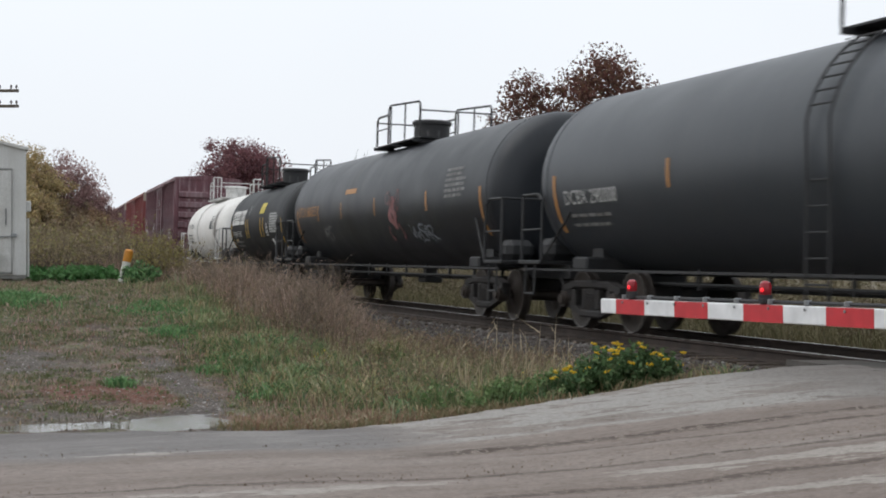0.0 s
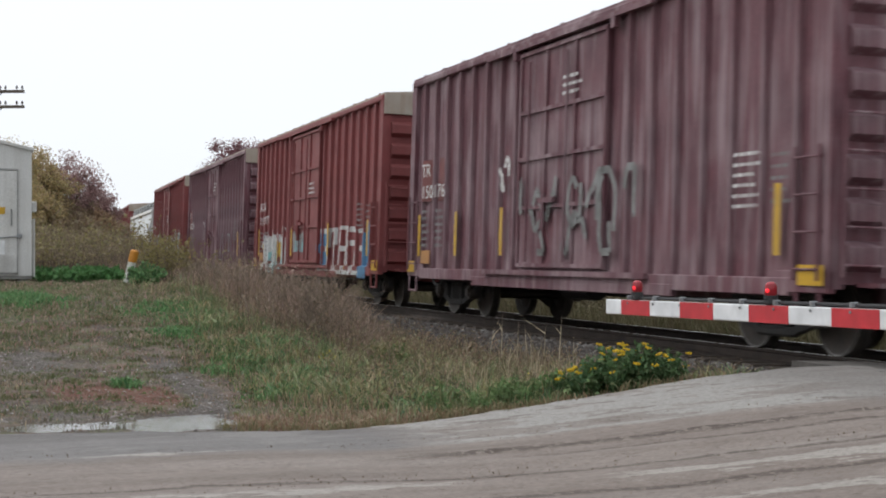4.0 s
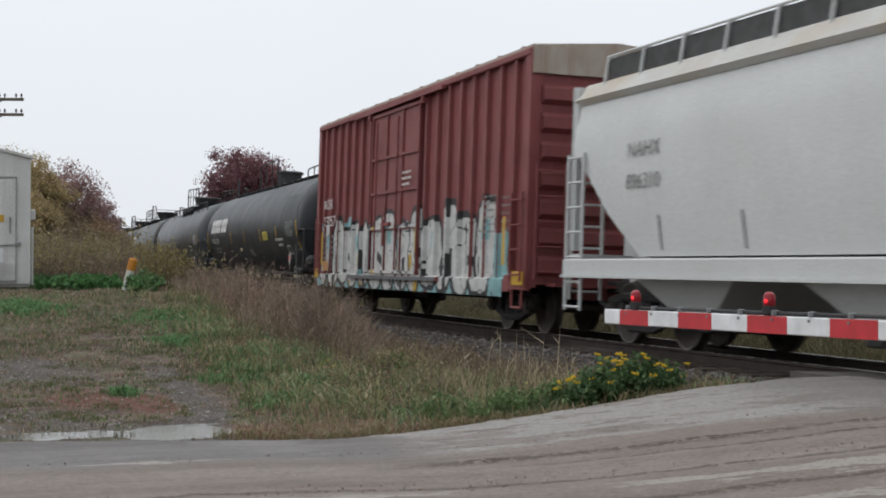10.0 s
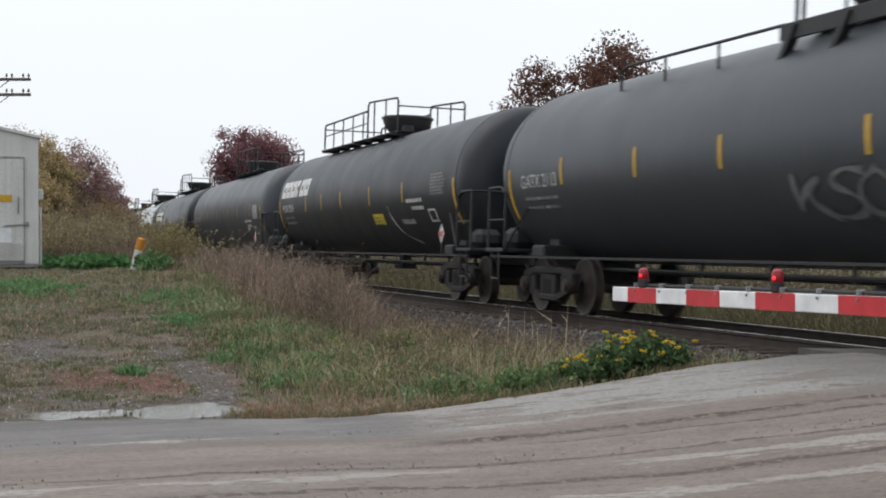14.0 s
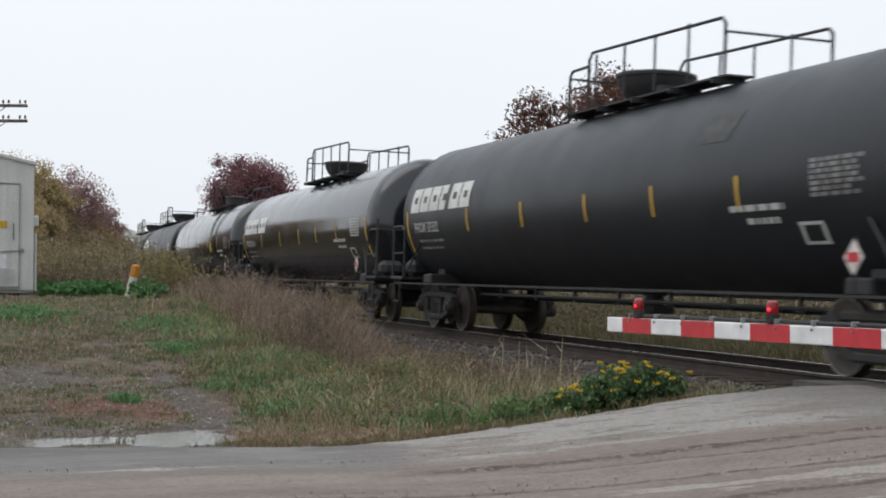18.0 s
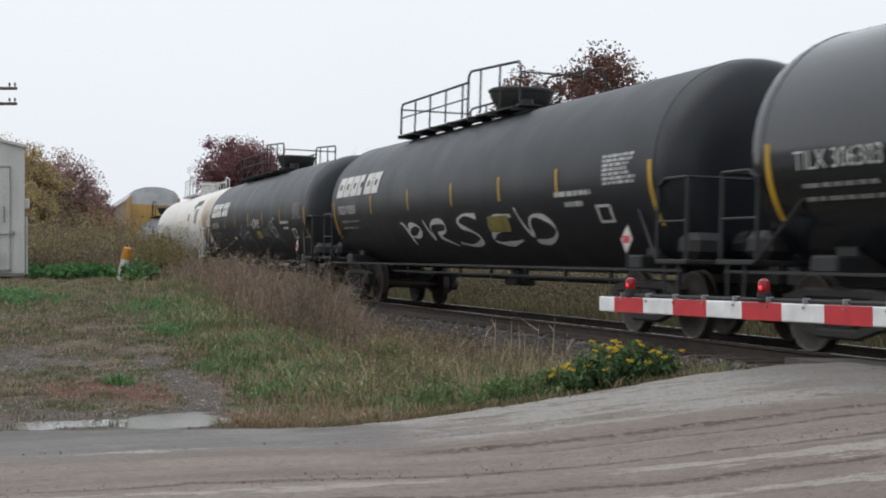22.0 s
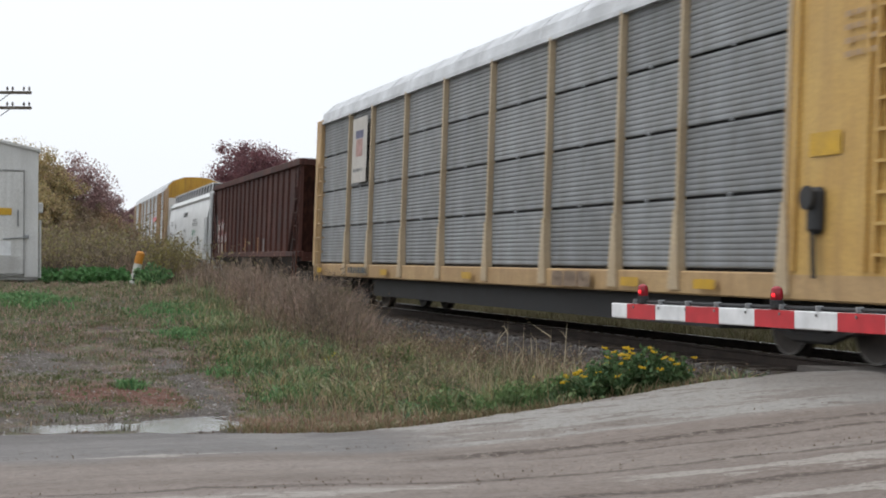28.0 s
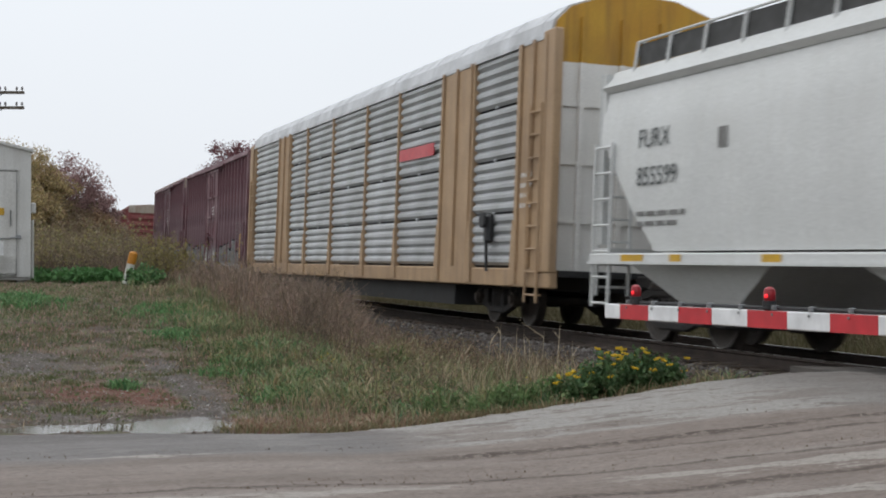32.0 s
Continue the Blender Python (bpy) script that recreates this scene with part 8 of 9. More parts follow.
# the field behind the track: dry reeds, a low hedge and a far tree line
weeds("dry_reeds", scatter(7000, -70, -3, 13.6, 21.0, 15, 0.6, 1.25, lambda x, y: 0.9 if y > track_xy(x)[0] + 3.6 else 0), M_STEM, leafy("tan_reed", [(0.17, 0.140, 0.085), (0.135, 0.118, 0.066), (0.20, 0.165, 0.105), (0.115, 0.108, 0.056)]),
      "tan dry reeds and weeds behind the track", "reeds", 15, leaves=18, leaf=0.10, branch=4, stem_w=0.016)
blades("field_grass", scatter(6500, -66, -3, 13.4, 19.0, 18, 0.5, 1.1, lambda x, y: 0.95 if y > track_xy(x)[0] + 3.2 else 0), 0.75, 0.02,
       leafy("olive_field_grass", [(0.165, 0.150, 0.078), (0.205, 0.175, 0.100), (0.130, 0.130, 0.062), (0.235, 0.195, 0.120), (0.105, 0.100, 0.052)]), "tall olive and straw grass behind the track", "grass", 18, per=10, spread_r=0.16, lean=0.6)
weeds("far_hedge", [(x, y, ground_z(x, y), h) for x, y, z, h in scatter(1500, -260, -20, 52, 70, 16, 1.6, 3.2)], M_STEM, leafy("far_hedge_leaves", [(0.11, 0.085, 0.05), (0.14, 0.10, 0.055), (0.085, 0.075, 0.04), (0.13, 0.07, 0.05)]),
      "far brown hedgerow beyond the field", "hedge", 16, leaves=40, leaf=0.55, branch=4, stem_w=0.06)


def litter(name, n, x0, x1, y0, y1, mat, label, category, seed, size, keep=None, up=0.01):
    """Small flat or lumpy scraps lying on the ground."""
    rng, vs, fs = np.random.default_rng(seed), [], []
    for x, y, z, h in scatter(n, x0, x1, y0, y1, seed, 0.6, 1.3, keep):
        s, a = size * h, rng.uniform(0, 6.28)
        k = len(vs)
        ca, sa, q = math.cos(a) * s, math.sin(a) * s, rng.uniform(0.45, 0.9)
        vs += [(x - ca, y - sa, z), (x + sa * q, y - ca * q, z + up * rng.uniform(0, 1)), (x + ca, y + sa, z + up * 0.4), (x - sa * q, y + ca * q, z), (x, y, z + up * rng.uniform(0.8, 2.0))]
        fs += [(k, k + 1, k + 4), (k + 1, k + 2, k + 4), (k + 2, k + 3, k + 4), (k + 3, k, k + 4)]
    return tagged(new(name, from_arrays(name, vs, fs, mat)), label, category, kind="stuff")


litter("gravel", 14000, -26, -14.0, -1.5, 4.5, leafy("mixed_grit", [(0.18, 0.16, 0.145), (0.24, 0.22, 0.205), (0.40, 0.38, 0.36), (0.16, 0.13, 0.11), (0.30, 0.275, 0.26)], 0.9, 0.0), "scattered grit and pebbles on the bare ground", "gravel", 51, 0.017,
       lambda x, y: 0.15 + 0.85 * bare(x, y) * max(0.0, 0.5 + 1.5 * patchy(x, y, 1.6, 15)), 0.01)
litter("edge_crumbs", 3200, -14.6, -12.7, 0.2, 8.4, leafy("edge_crumb", [(0.10, 0.088, 0.08), (0.17, 0.155, 0.145), (0.28, 0.265, 0.25), (0.13, 0.10, 0.085), (0.075, 0.06, 0.05)], 0.9, 0.0), "crumbs of asphalt and pebbles along the road's edge", "gravel", 54, 0.014,
       lambda x, y: math.exp(-((x - road_l(y) + 0.02) / 0.20) ** 2) * (0.5 + 0.8 * patchy(x, y, 1.3, 27)), 0.014)
litter("fallen_leaves", 2200, -30, -14.1, -5, 7, leafy("fallen_leaf", [(0.17, 0.11, 0.06), (0.20, 0.13, 0.08), (0.12, 0.075, 0.05), (0.25, 0.18, 0.10)], 0.8, 0.1), "fallen brown and rusty leaves on the ground", "leaf litter", 52, 0.026,
       lambda x, y: 0.5 + 0.9 * patchy(x, y, 1.1, 6))
litter("low_rosettes", 8000, -31, -14.4, -5, 7.5, leafy("low_broad_leaves", [(0.07, 0.11, 0.03), (0.10, 0.15, 0.045), (0.13, 0.145, 0.055), (0.06, 0.085, 0.03)], 0.7, 0.15), "low broad-leaved weeds in the grass", "weeds", 53, 0.035,
       lambda x, y: max(0, 0.35 + 1.3 * patchy(x, y, 0.7, 4)) * (1 - 0.8 * bare(x, y)) * smooth(0.8, 1.6, road_l(y) - x), 0.012)


def build_clods():
    rnd, vs, fs = random.Random(61), [], []
    for _ in range(4200):
        y = rnd.uniform(-2.5, 8.2)
        x = rnd.choice((-12.7, -11.1, -10.35, -9.7, -9.1)) + rnd.gauss(0, 0.22) + 0.12 * math.sin(y * 0.8)
        x += 0.42 * max(0.0, y - 2.8)
        if rnd.random() < 0.5:
            y = rnd.uniform(3.6, 8.0)
            x = -11.48 + rnd.gauss(0, 0.045) + 0.42 * (y - 2.8)
        elif rnd.random() < 0.25:
            x = rnd.uniform(-12.6, -7.5)
        r, k, z = rnd.uniform(0.003, 0.008) * (1.9 if rnd.random() < 0.06 else 1), len(vs), road_z(y)
        pts = [(math.cos(a) * r * rnd.uniform(0.7, 1.3), math.sin(a) * r * rnd.uniform(0.7, 1.5)) for a in (0, 1.26, 2.5, 3.77, 5.0)]
        vs += [(x + p, y + q, z - 0.012) for p, q in pts] + [(x, y, z + r * rnd.uniform(0.3, 0.7))]
        fs += [(k + i, k + (i + 1) % 5, k + 5) for i in range(5)]
    tagged(new("mud_clods", from_arrays("mud_clods", vs, fs, leafy("dried_mud", [(0.12, 0.09, 0.07), (0.17, 0.13, 0.10), (0.09, 0.07, 0.055)], 0.9, 0.0))), "clods of dried mud along the wheel tracks", "mud", kind="stuff")


build_clods()


# ---- the train, from its head to its tail ----
def stripes_row(half, xs, z0=-0.28, z1=0.1, w=0.085, ends=True):
    out = [(x, z0, z1, w) for x in xs]
    if ends:
        out += [(sx * (half - 0.12), -0.85, 0.05, 0.10) for sx in (-1, 1)]
    return out


def spread(half, n, inset=2.0):
    return [-half + inset + (2 * half - 2 * inset) * i / (n - 1) for i in range(n)]


def tail_marks(shell, mp, half, sticker=None, placard=True, seed=3, z=0.0):
    """Test table, load limits, a square stencil and a placard near the leading end of a tank."""
    bars("test_data", mp, half - 1.6, z + 0.02, 7, 1.05, M_STENCIL if seed % 2 else M_FADED, shell, 0.062, 0.044, seed)
    bars("load_limit_lettering", mp, half - 3.4, z - 0.46, 1, 1.4, M_STENCIL, shell, 0.13, 0.075, seed + 1)
    bars("load_limit_lettering", mp, half - 3.05, z - 0.62, 1, 0.85, M_STENCIL, shell, 0.13, 0.075, seed + 2)
    for q in ((half - 2.0, half - 1.5, z - 0.66, z - 0.62), (half - 2.0, half - 1.5, z - 0.90, z - 0.86), (half - 2.0, half - 1.93, z - 0.86, z - 0.66), (half - 1.57, half - 1.5, z - 0.86, z - 0.66)):
        patch("square_stencil", mp, q[0], q[1], q[2], q[3], M_STENCIL, shell, 0.1, nz=2)
    if placard:
        bm = bmesh.new()
        x, z = half - 0.7, 1.28
        prism(bm, [(x, z - 0.19), (x + 0.17, z), (x, z + 0.19), (x - 0.17, z)], "y", -1.475, -1.465)
        card = part("placard", bm, M_PINK, shell.parent, "diamond hazard placard in its holder")
        bm = bmesh.new()
        box(bm, x, -1.48, z, 0.2, 0.006, 0.1)
        part("placard_band", bm, M_REDPAINT, card)
        bm = bmesh.new()
        rod(bm, (x, -1.455, 0.9), (x, -1.455, 1.5), 0.018, 6)
        part("placard_holder", bm, M_BLACK, shell.parent)
    if sticker:
        patch("data_sticker", mp, sticker[0], sticker[1], sticker[2], sticker[3], M_LABEL, shell, 0.08, label="yellow data sticker")
        bars("sticker_print", mp, sticker[0] + 0.1, sticker[3] - 0.1, 3, sticker[1] - sticker[0] - 0.15, M_DARKLET, shell, 0.08, 0.025, seed, out=0.012)


def standard_tank(label, f, r, number, seed, paint, xs, z, sticker, top, mark, **kw):
    half = (f - r) / 2 - 0.12
    rows = stripes_row(half, xs, z - 0.44 if mark else -0.27, z - 0.03 if mark else 0.14)
    car, shell, mp, half = tank_car(label, f, r, paint=paint, mark_n=6 if mark else 0, number=number, stripes=rows, seed=seed, top=top, mark_z=z if mark else 0.12, **kw)
    tail_marks(shell, mp, half, sticker, True, seed, z)
    return car, shell, mp, half


car, shell, mp, half = tank_car("black tank car with orange reflective stripes and faded numbers", -3.6, -21.0, r=1.41, cz=2.25, paint=M_TANK2, number="DCBX 290008", stripes=stripes_row(8.4, [-4.6, 0.6, 4.8]),
                                stripe_mat=M_ORANGE, seed=11, ladder_x=-1.1, bonnet="drum")
car, shell, mp, half = tank_car("sooty black tank car with pink and white graffiti", -23.5, -39.1, r=1.40, cz=2.25, number="", stripes=stripes_row(7.5, [-5.0, -2.6, 0.4, 4.2], w=0.09), stripe_mat=M_ORANGE, seed=12, bonnet="drum",
                                paint=stained("oil_streaked_black_paint", M_TANK, ((-1.9, 0.35, 1.0, 3.8, (0.006, 0.006, 0.007), 0.9),)))
lettering("car_number", mp, "UTLX 680253", -half + 0.5, -0.15, 0.36, M_ORANGE, shell)
bars("test_data", mp, half - 2.3, 0.42, 6, 1.2, M_FADED, shell, 0.1, 0.055, 3)
for k, (px, pz, pr, qr, w) in enumerate(((1.80, -0.32, 0.20, 0.16, 0.30), (1.45, 0.06, 0.15, 0.13, 0.06), (2.2, 0.0, 0.10, 0.22, 0.05))):
    ring = [(px + pr * math.cos(0.8 * i), pz + qr * math.sin(0.8 * i)) for i in range(9)]
    stroke("graffiti", mp, ring, w, G_PINK if k != 1 else G_DUSTY, shell, 0.008 + 0.001 * k, "dull pink sprayed rings")
for k, pts in enumerate((((1.35, -0.55), (1.2, -0.75), (1.4, -0.85)), ((2.1, -0.5), (2.3, -0.72), (2.15, -0.85)), ((1.6, -0.1), (1.8, 0.1), (2.0, -0.05)))):
    stroke("graffiti", mp, pts, 0.09, G_PINK, shell, 0.011)
tag(mp, "KWSKR", 2.9, -0.9, 1.3, 0.36, 0.045, G_FROST, shell, slant=-0.4, gap=-0.7)
tag(mp, "RS", -4.6, -0.8, 0.7, 0.35, 0.06, M_FADED, shell, gap=-0.2)
patch("data_sticker", mp, -2.3, -1.3, 0.28, 0.40, M_ORANGE, shell)
car, shell, mp, half = tank_car("short deep black tank car with yellow stripes and sticker", -41.3, -50.7, r=1.28, cz=2.12, number="PROX 17165", mark_n=4, stripes=stripes_row(4.55, [-1.55, -1.15, 1.05, 1.5], -0.45, 0.15),
                                seed=13, walk_len=3.0, bonnet="drum", paint=M_DEEP)
patch("data_sticker", mp, 0.75, 1.5, 0.28, 0.62, M_LABEL, shell, 0.3, label="bright yellow warning sticker")
bars("test_data", mp, half - 2.0, 0.2, 8, 1.3, M_STENCIL, shell, 0.075, 0.05, 4)
bars("small_lettering", mp, -1.3, 0.55, 4, 0.45, M_FADED, shell, 0.09, 0.04, 44)
for q in ((1.95, 2.25, -0.08, -0.05), (1.95, 2.25, -0.42, -0.39), (1.95, 1.99, -0.39, -0.08), (2.21, 2.25, -0.39, -0.08), (2.03, 2.17, -0.2, -0.14), (2.03, 2.17, -0.32, -0.26)):
    patch("square_stencil", mp, *q, M_STENCIL, shell, nz=2)
patch("placard", mp, 2.65, 2.9, -0.78, -0.52, M_LETTER, shell, label="white placard")
car, shell, mp, half = tank_car("short white tank car with rust stains and white railings", -53.1, -62.9, rail=M_WHITE_RAIL, cz=2.1, r=1.27, number="", stripes=(), seed=14, walk_len=3.0, bands=True, bonnet="drum",
                                paint=stained("oil_stained_white_paint", M_WHITE, ((3.35, 0.55, 0.6, 2.9, (0.05, 0.035, 0.025), 0.95), (2.5, 0.5, 0.6, 1.6, (0.12, 0.09, 0.07), 0.8), (-1.6, 0.10, 0.6, 3.4, (0.30, 0.27, 0.24), 0.8),
                                                                                   # darker brown along the whole belly
                                                                                   (-0.2, 5.0, 0.5, 1.05, (0.28, 0.22, 0.17), 0.7))))
for x in (-1.75, -1.45):
    bm = bmesh.new()
    loft(bm, [[(x + d, q * math.cos(2 * math.pi * i / 48), 2.1 + q * math.sin(2 * math.pi * i / 48)) for i in range(48)] for d, q in ((-0.03, 1.26), (-0.03, 1.285), (0.03, 1.285), (0.03, 1.26))], cap=False)
    part("tank_band", bm, M_WHITE_RAIL, shell)
for x0, x1 in ((-3.4, -2.2), (-0.4, 0.8), (1.6, 2.8)):
    bm = bmesh.new()
    rod(bm, (x0, -1.40, 0.9), (x1, -1.12, 1.42), 0.022, 6)
    part("side_brace", bm, M_WHITE_RAIL, car)
bm = bmesh.new()
ladder(bm, -2.6, -2.15, -1.44, 0.35, 1.7, 5)
part("side_ladder", bm, M_WHITE_RAIL, car)
lettering("car_number", mp, "PVCX 125289", -half + 0.4, 0.1, 0.28, M_DARKLET, shell)
bars("small_lettering", mp, -half + 0.5, -0.2, 3, 1.3, M_DARKLET, shell, 0.13, 0.06, 6)
bars("test_data", mp, half - 2.7, 0.45, 6, 1.1, M_DARKLET, shell, 0.09, 0.05, 7)
patch("data_plate", mp, half - 2.9, half - 2.35, 0.0, 0.3, M_DARKLET, shell, label="dark data table")

BOXES = (("dark plum box car with faded numbers and pale scrawls", -66.3, -81.3, M_MAROON, None, 20, 0.2, 3.3), ("oxide red box car with blue and white graffiti", -83.5, -98.5, M_RED, M_ROOFCREAM, 20, -0.3, 3.4),
         ("weathered plum box car with pale streaked ribs", -100.9, -115.9, M_MAROON, M_ROOFCREAM, 22, 0.0, 3.1), ("oxide red box car with silver graffiti along its foot", -117.8, -132.8, M_RED, M_ROOFCREAM, 20, -0.4, 3.4),
         ("oxide red box car with fat white graffiti letters", -155.0, -169.8, M_RED, M_ROOFCREAM, 20, -0.35, 3.5), ("dark plum box car with white graffiti at its foot", -479.8, -496.3, M_MAROON, None, 22, 0.0, 3.2),
         ("plum box car with blue graffiti at its foot", -497.2, -511.7, M_MAROON, M_ROOFCREAM, 20, 0.0, 3.2), ("oxide red box car with a cream header", -534.0, -550.0, M_RED, M_ROOFCREAM, 18, 0.0, 3.0))
BOX = [boxcar(lab, f, r, m, end_panel=e, posts=n, door_at=at, door_w=w) for lab, f, r, m, e, n, at, w in BOXES]
NUMBERS = (("TR", "150176"), ("AOK", "111977"), ("TR", "160224"), ("AOK", ""), ("AOK", "15057"), ("", ""), ("", ""), ("", ""))
for n, (car, body, mp, half, side) in enumerate(BOX):
    plum = n in (0, 2)
    bars("car_data", mp, half - 2.0, 2.25, 6, 0.6, M_FADED if n else M_LETTER, body, 0.12, 0.04, 20 + n)
    bars("car_data", mp, half - 1.15, 2.2, 5, 0.45, M_FADED, body, 0.13, 0.04, 30 + n)
    mark, num = NUMBERS[n]
    if mark:
        z = 2.62 if plum else 2.45
        if plum:
            for x in (-half + 0.8, -half + 1.6):
                patch("number_panel", side, x, x + 0.55, 2.15, 2.95, M_REDPANEL, body, out=0.004, label="patched red number panel")
        lettering("reporting_mark", mp, mark, -half + 0.85, z, 0.36, M_LETTER, body, squeeze=1.25)
        if num:
            lettering("car_number", mp, num, -half + 0.85, z - 0.42, 0.36, M_LETTER, body, squeeze=1.35)
        bars("number_data", mp, -half + 0.9, z - 0.7, 6, 0.5, M_FADED, body, 0.13, 0.06, 45 + n)
        bars("number_data", mp, -half + 1.75, z - 0.7, 6, 0.5, M_FADED, body, 0.13, 0.06, 55 + n)
    bars("door_lettering", mp, 0.35, 3.75 if plum else 2.95, 3, 0.7, M_LETTER, body, 0.12, 0.05, 60 + n, out=0.03)
    for x in (-half + 0.75, half - 1.0) + ((-4.55, -2.2) if n == 0 else (-1.85, 2.6) if n == 1 else (2.5, 4.9) if n == 3 else ()):
        patch("reflective_stripe", mp, x - 0.07, x + 0.07, 1.1, 1.9, M_STRIPE, body, out=0.014)
    patch("stencil_panel", mp, -half + 0.9, -half + 1.45, 0.95, 1.2, M_ORANGE, body, out=0.014)
    patch("corner_panel", mp, half - 0.55, half - 0.05, 0.78, 1.0, M_STRIPE, body, out=0.02)
    patch("corner_panel", mp, -half + 0.05, -half + 0.5, 0.78, 1.0, M_STRIPE, body, out=0.02)
SPRAY = [G_WHITE, G_BLACK, G_YELLOW, G_CYAN, G_BLUE]
car, body, mp, half, side = BOX[0]
scrawl("graffiti", mp, -1.3, 1.15, 4.2, 1.15, M_FADED, body, 3, 10, 0.11, 0.03)
scrawl("graffiti", mp, -2.4, 2.2, 0.5, 0.5, M_LETTER, body, 5, 2, 0.1, 0.012)
car, body, mp, half, side = BOX[1]
spray(body, side, -half + 0.75, -half + 4.6, 0.6, 2.2, paint_streaky(-half + 0.85, 3.6, 0.6, 1.55, 5, 4), SPRAY, 4)
spray(body, side, 1.2, 6.9, 0.6, 2.0, paint_outline(1.5, 4.4, 0.65, 1.25, 5, 6), SPRAY, 6)
spray(body, side, -1.9, -0.2, 1.2, 1.95, paint_streaky(-1.8, 1.5, 1.2, 0.7, 3, 9), [G_SILVER, G_BLACK, G_WHITE, G_CYAN, G_BLUE], 9)
car, body, mp, half, side = BOX[2]
scrawl("graffiti", mp, 2.3, 0.95, 2.6, 0.9, M_FADED, body, 13, 6, 0.05, 0.01)
scrawl("graffiti", mp, -2.3, 1.7, 0.4, 0.7, M_LETTER, body, 15, 2, 0.05, 0.01)
car, body, mp, half, side = BOX[3]
spray(body, side, -half + 0.15, half - 0.9, 0.58, 2.45, paint_silver(-half + 0.2, 13.9, 0.6, 1.75, 8, 14), [G_SILVER, G_WHITE, G_BLACK, G_SLATE], 14)
for x0, x1, z0, z1, o in ((-3.6, 2.8, 0.795, 0.865, 0.088), (-4.2, 3.4, 0.60, 0.725, 0.02), (-half + 0.9, half - 1.2, 0.69, 0.79, 0.012)):
    patch("graffiti", mp, x0, x1, z0, z1, G_SILVER, body, out=o, nz=1)
car, body, mp, half, side = BOX[4]
spray(body, side, -half + 0.3, half - 1.0, 0.58, 2.5, paint_fat(-half + 0.5, 12.6, 0.6, 1.75, 13, 24), [G_WHITE, G_BLACK, G_YELLOW, G_CYAN, G_PINK], 24)
FAT = (G_WHITE, G_BLACK, G_YELLOW, G_CYAN, G_PINK)
for x in (-2.1, -0.945, 0.245, 1.4):
    spray(body, mp, x - 0.032, x + 0.032, 0.93, 2.3, paint_fat(-half + 0.5, 12.6, 0.6, 1.75, 13, 24), FAT, 24, 0.03, 0.032)
spray(body, mp, -2.1, 1.4, 1.855, 1.92, paint_fat(-half + 0.5, 12.6, 0.6, 1.75, 13, 24), FAT, 24, 0.03, 0.037)
spray(body, mp, -2.1, 1.4, 0.92, 0.985, paint_fat(-half + 0.5, 12.6, 0.6, 1.75, 13, 24), FAT, 24, 0.03, 0.037)
spray(body, mp, -half + 0.8, half - 1.2, 0.58, 0.86, paint_fat(-half + 0.5, 12.6, 0.5, 1.75, 13, 24), FAT, 25, 0.035, 0.022)
patch("graffiti", mp, -3.6, 2.9, 0.795, 0.865, G_SLATE, body, out=0.088, nz=1)
for n, pal in ((5, [M_FADED, G_BLACK, G_WHITE, M_FADED]), (6, [G_BLUE, G_WHITE, G_BLACK, G_CYAN])):
    car, body, mp, half, side = BOX[n]
    spray(body, side, -half + 0.4, half - 0.8, 0.6, 2.2, paint_silver(-half + 0.4, 14.0, 0.6, 1.3, 11, 30 + n), pal, 30 + n, 0.05)

car, body, out, half = covered_hopper("pale grey covered hopper car with rust-stained top edge", -134.7, -153.5, M_GREY, bays=4, slope=2.2, low=2.65,
                                      chord=material("rust_stained_grey_paint", (0.56, 0.56, 0.54), 0.55, second=(0.52, 0.51, 0.48), scale=1.2, grain=40, streak=0.2, dirt=(0.42, 0.32, 0.22), dirt_amount=0.8, bump=0.05))
mp = side_map(out, 1.52)
bars("hopper_data", mp, half - 4.9, 1.75, 5, 0.4, M_FADED, body, 0.09, 0.05, 2)
bars("hopper_data", mp, half - 4.1, 1.7, 4, 0.9, M_GALV, body, 0.1, 0.05, 3)
bars("hopper_data", mp, half - 2.6, 1.9, 5, 0.8, M_GALV, body, 0.1, 0.05, 5)
lettering("reporting_mark", mp, "NAHX", -half + 2.1, 2.55, 0.30, M_FADED, body, squeeze=1.1)
lettering("car_number", mp, "896310", -half + 2.1, 2.12, 0.30, M_FADED, body, squeeze=1.1)
patch("data_sticker", mp, 2.2, 3.0, 1.35, 1.62, material("faded_yellow_panel", (0.42, 0.38, 0.12), 0.6), body)
for x in (-6.3, -4.2, -1.0, 2.9, 7.4):
    patch("weld_stain", mp, x, x + 0.05, 1.3, 1.75 if x < 7 else 2.3, M_ORANGE if x > 7 else M_FADED, body, -0.15)
car, body, mp, half = ribbed_hopper("dark brown ribbed open hopper car", -416.9, -434.3, M_BROWN)
step = (2 * half - 0.7) / 19
for k, (top_word, low_word) in enumerate((("NA", "49"), ("HX", "04"), ("", "36"))):
    x = -half + 0.35 + step * (1.0 + k) + 0.12
    patch("number_panel", flat_map(-1.467), x - 0.05, x + step - 0.25, 1.72 if k == 2 else 1.65, 2.5 if k < 2 else 2.05, M_REDPANEL, body, label="patched red number panel")
    if top_word:
        lettering("reporting_mark", flat_map(-1.467), top_word, x, 2.10, 0.42, M_LETTER, body, squeeze=0.85)
        patch("stencil_panel", flat_map(-1.467), x - 0.05, x + step - 0.25, 1.28, 1.6, M_ROOFCREAM, body, out=0.008)
    lettering("car_number", flat_map(-1.467), low_word, x, 1.67, 0.42, M_LETTER, body, squeeze=0.95)
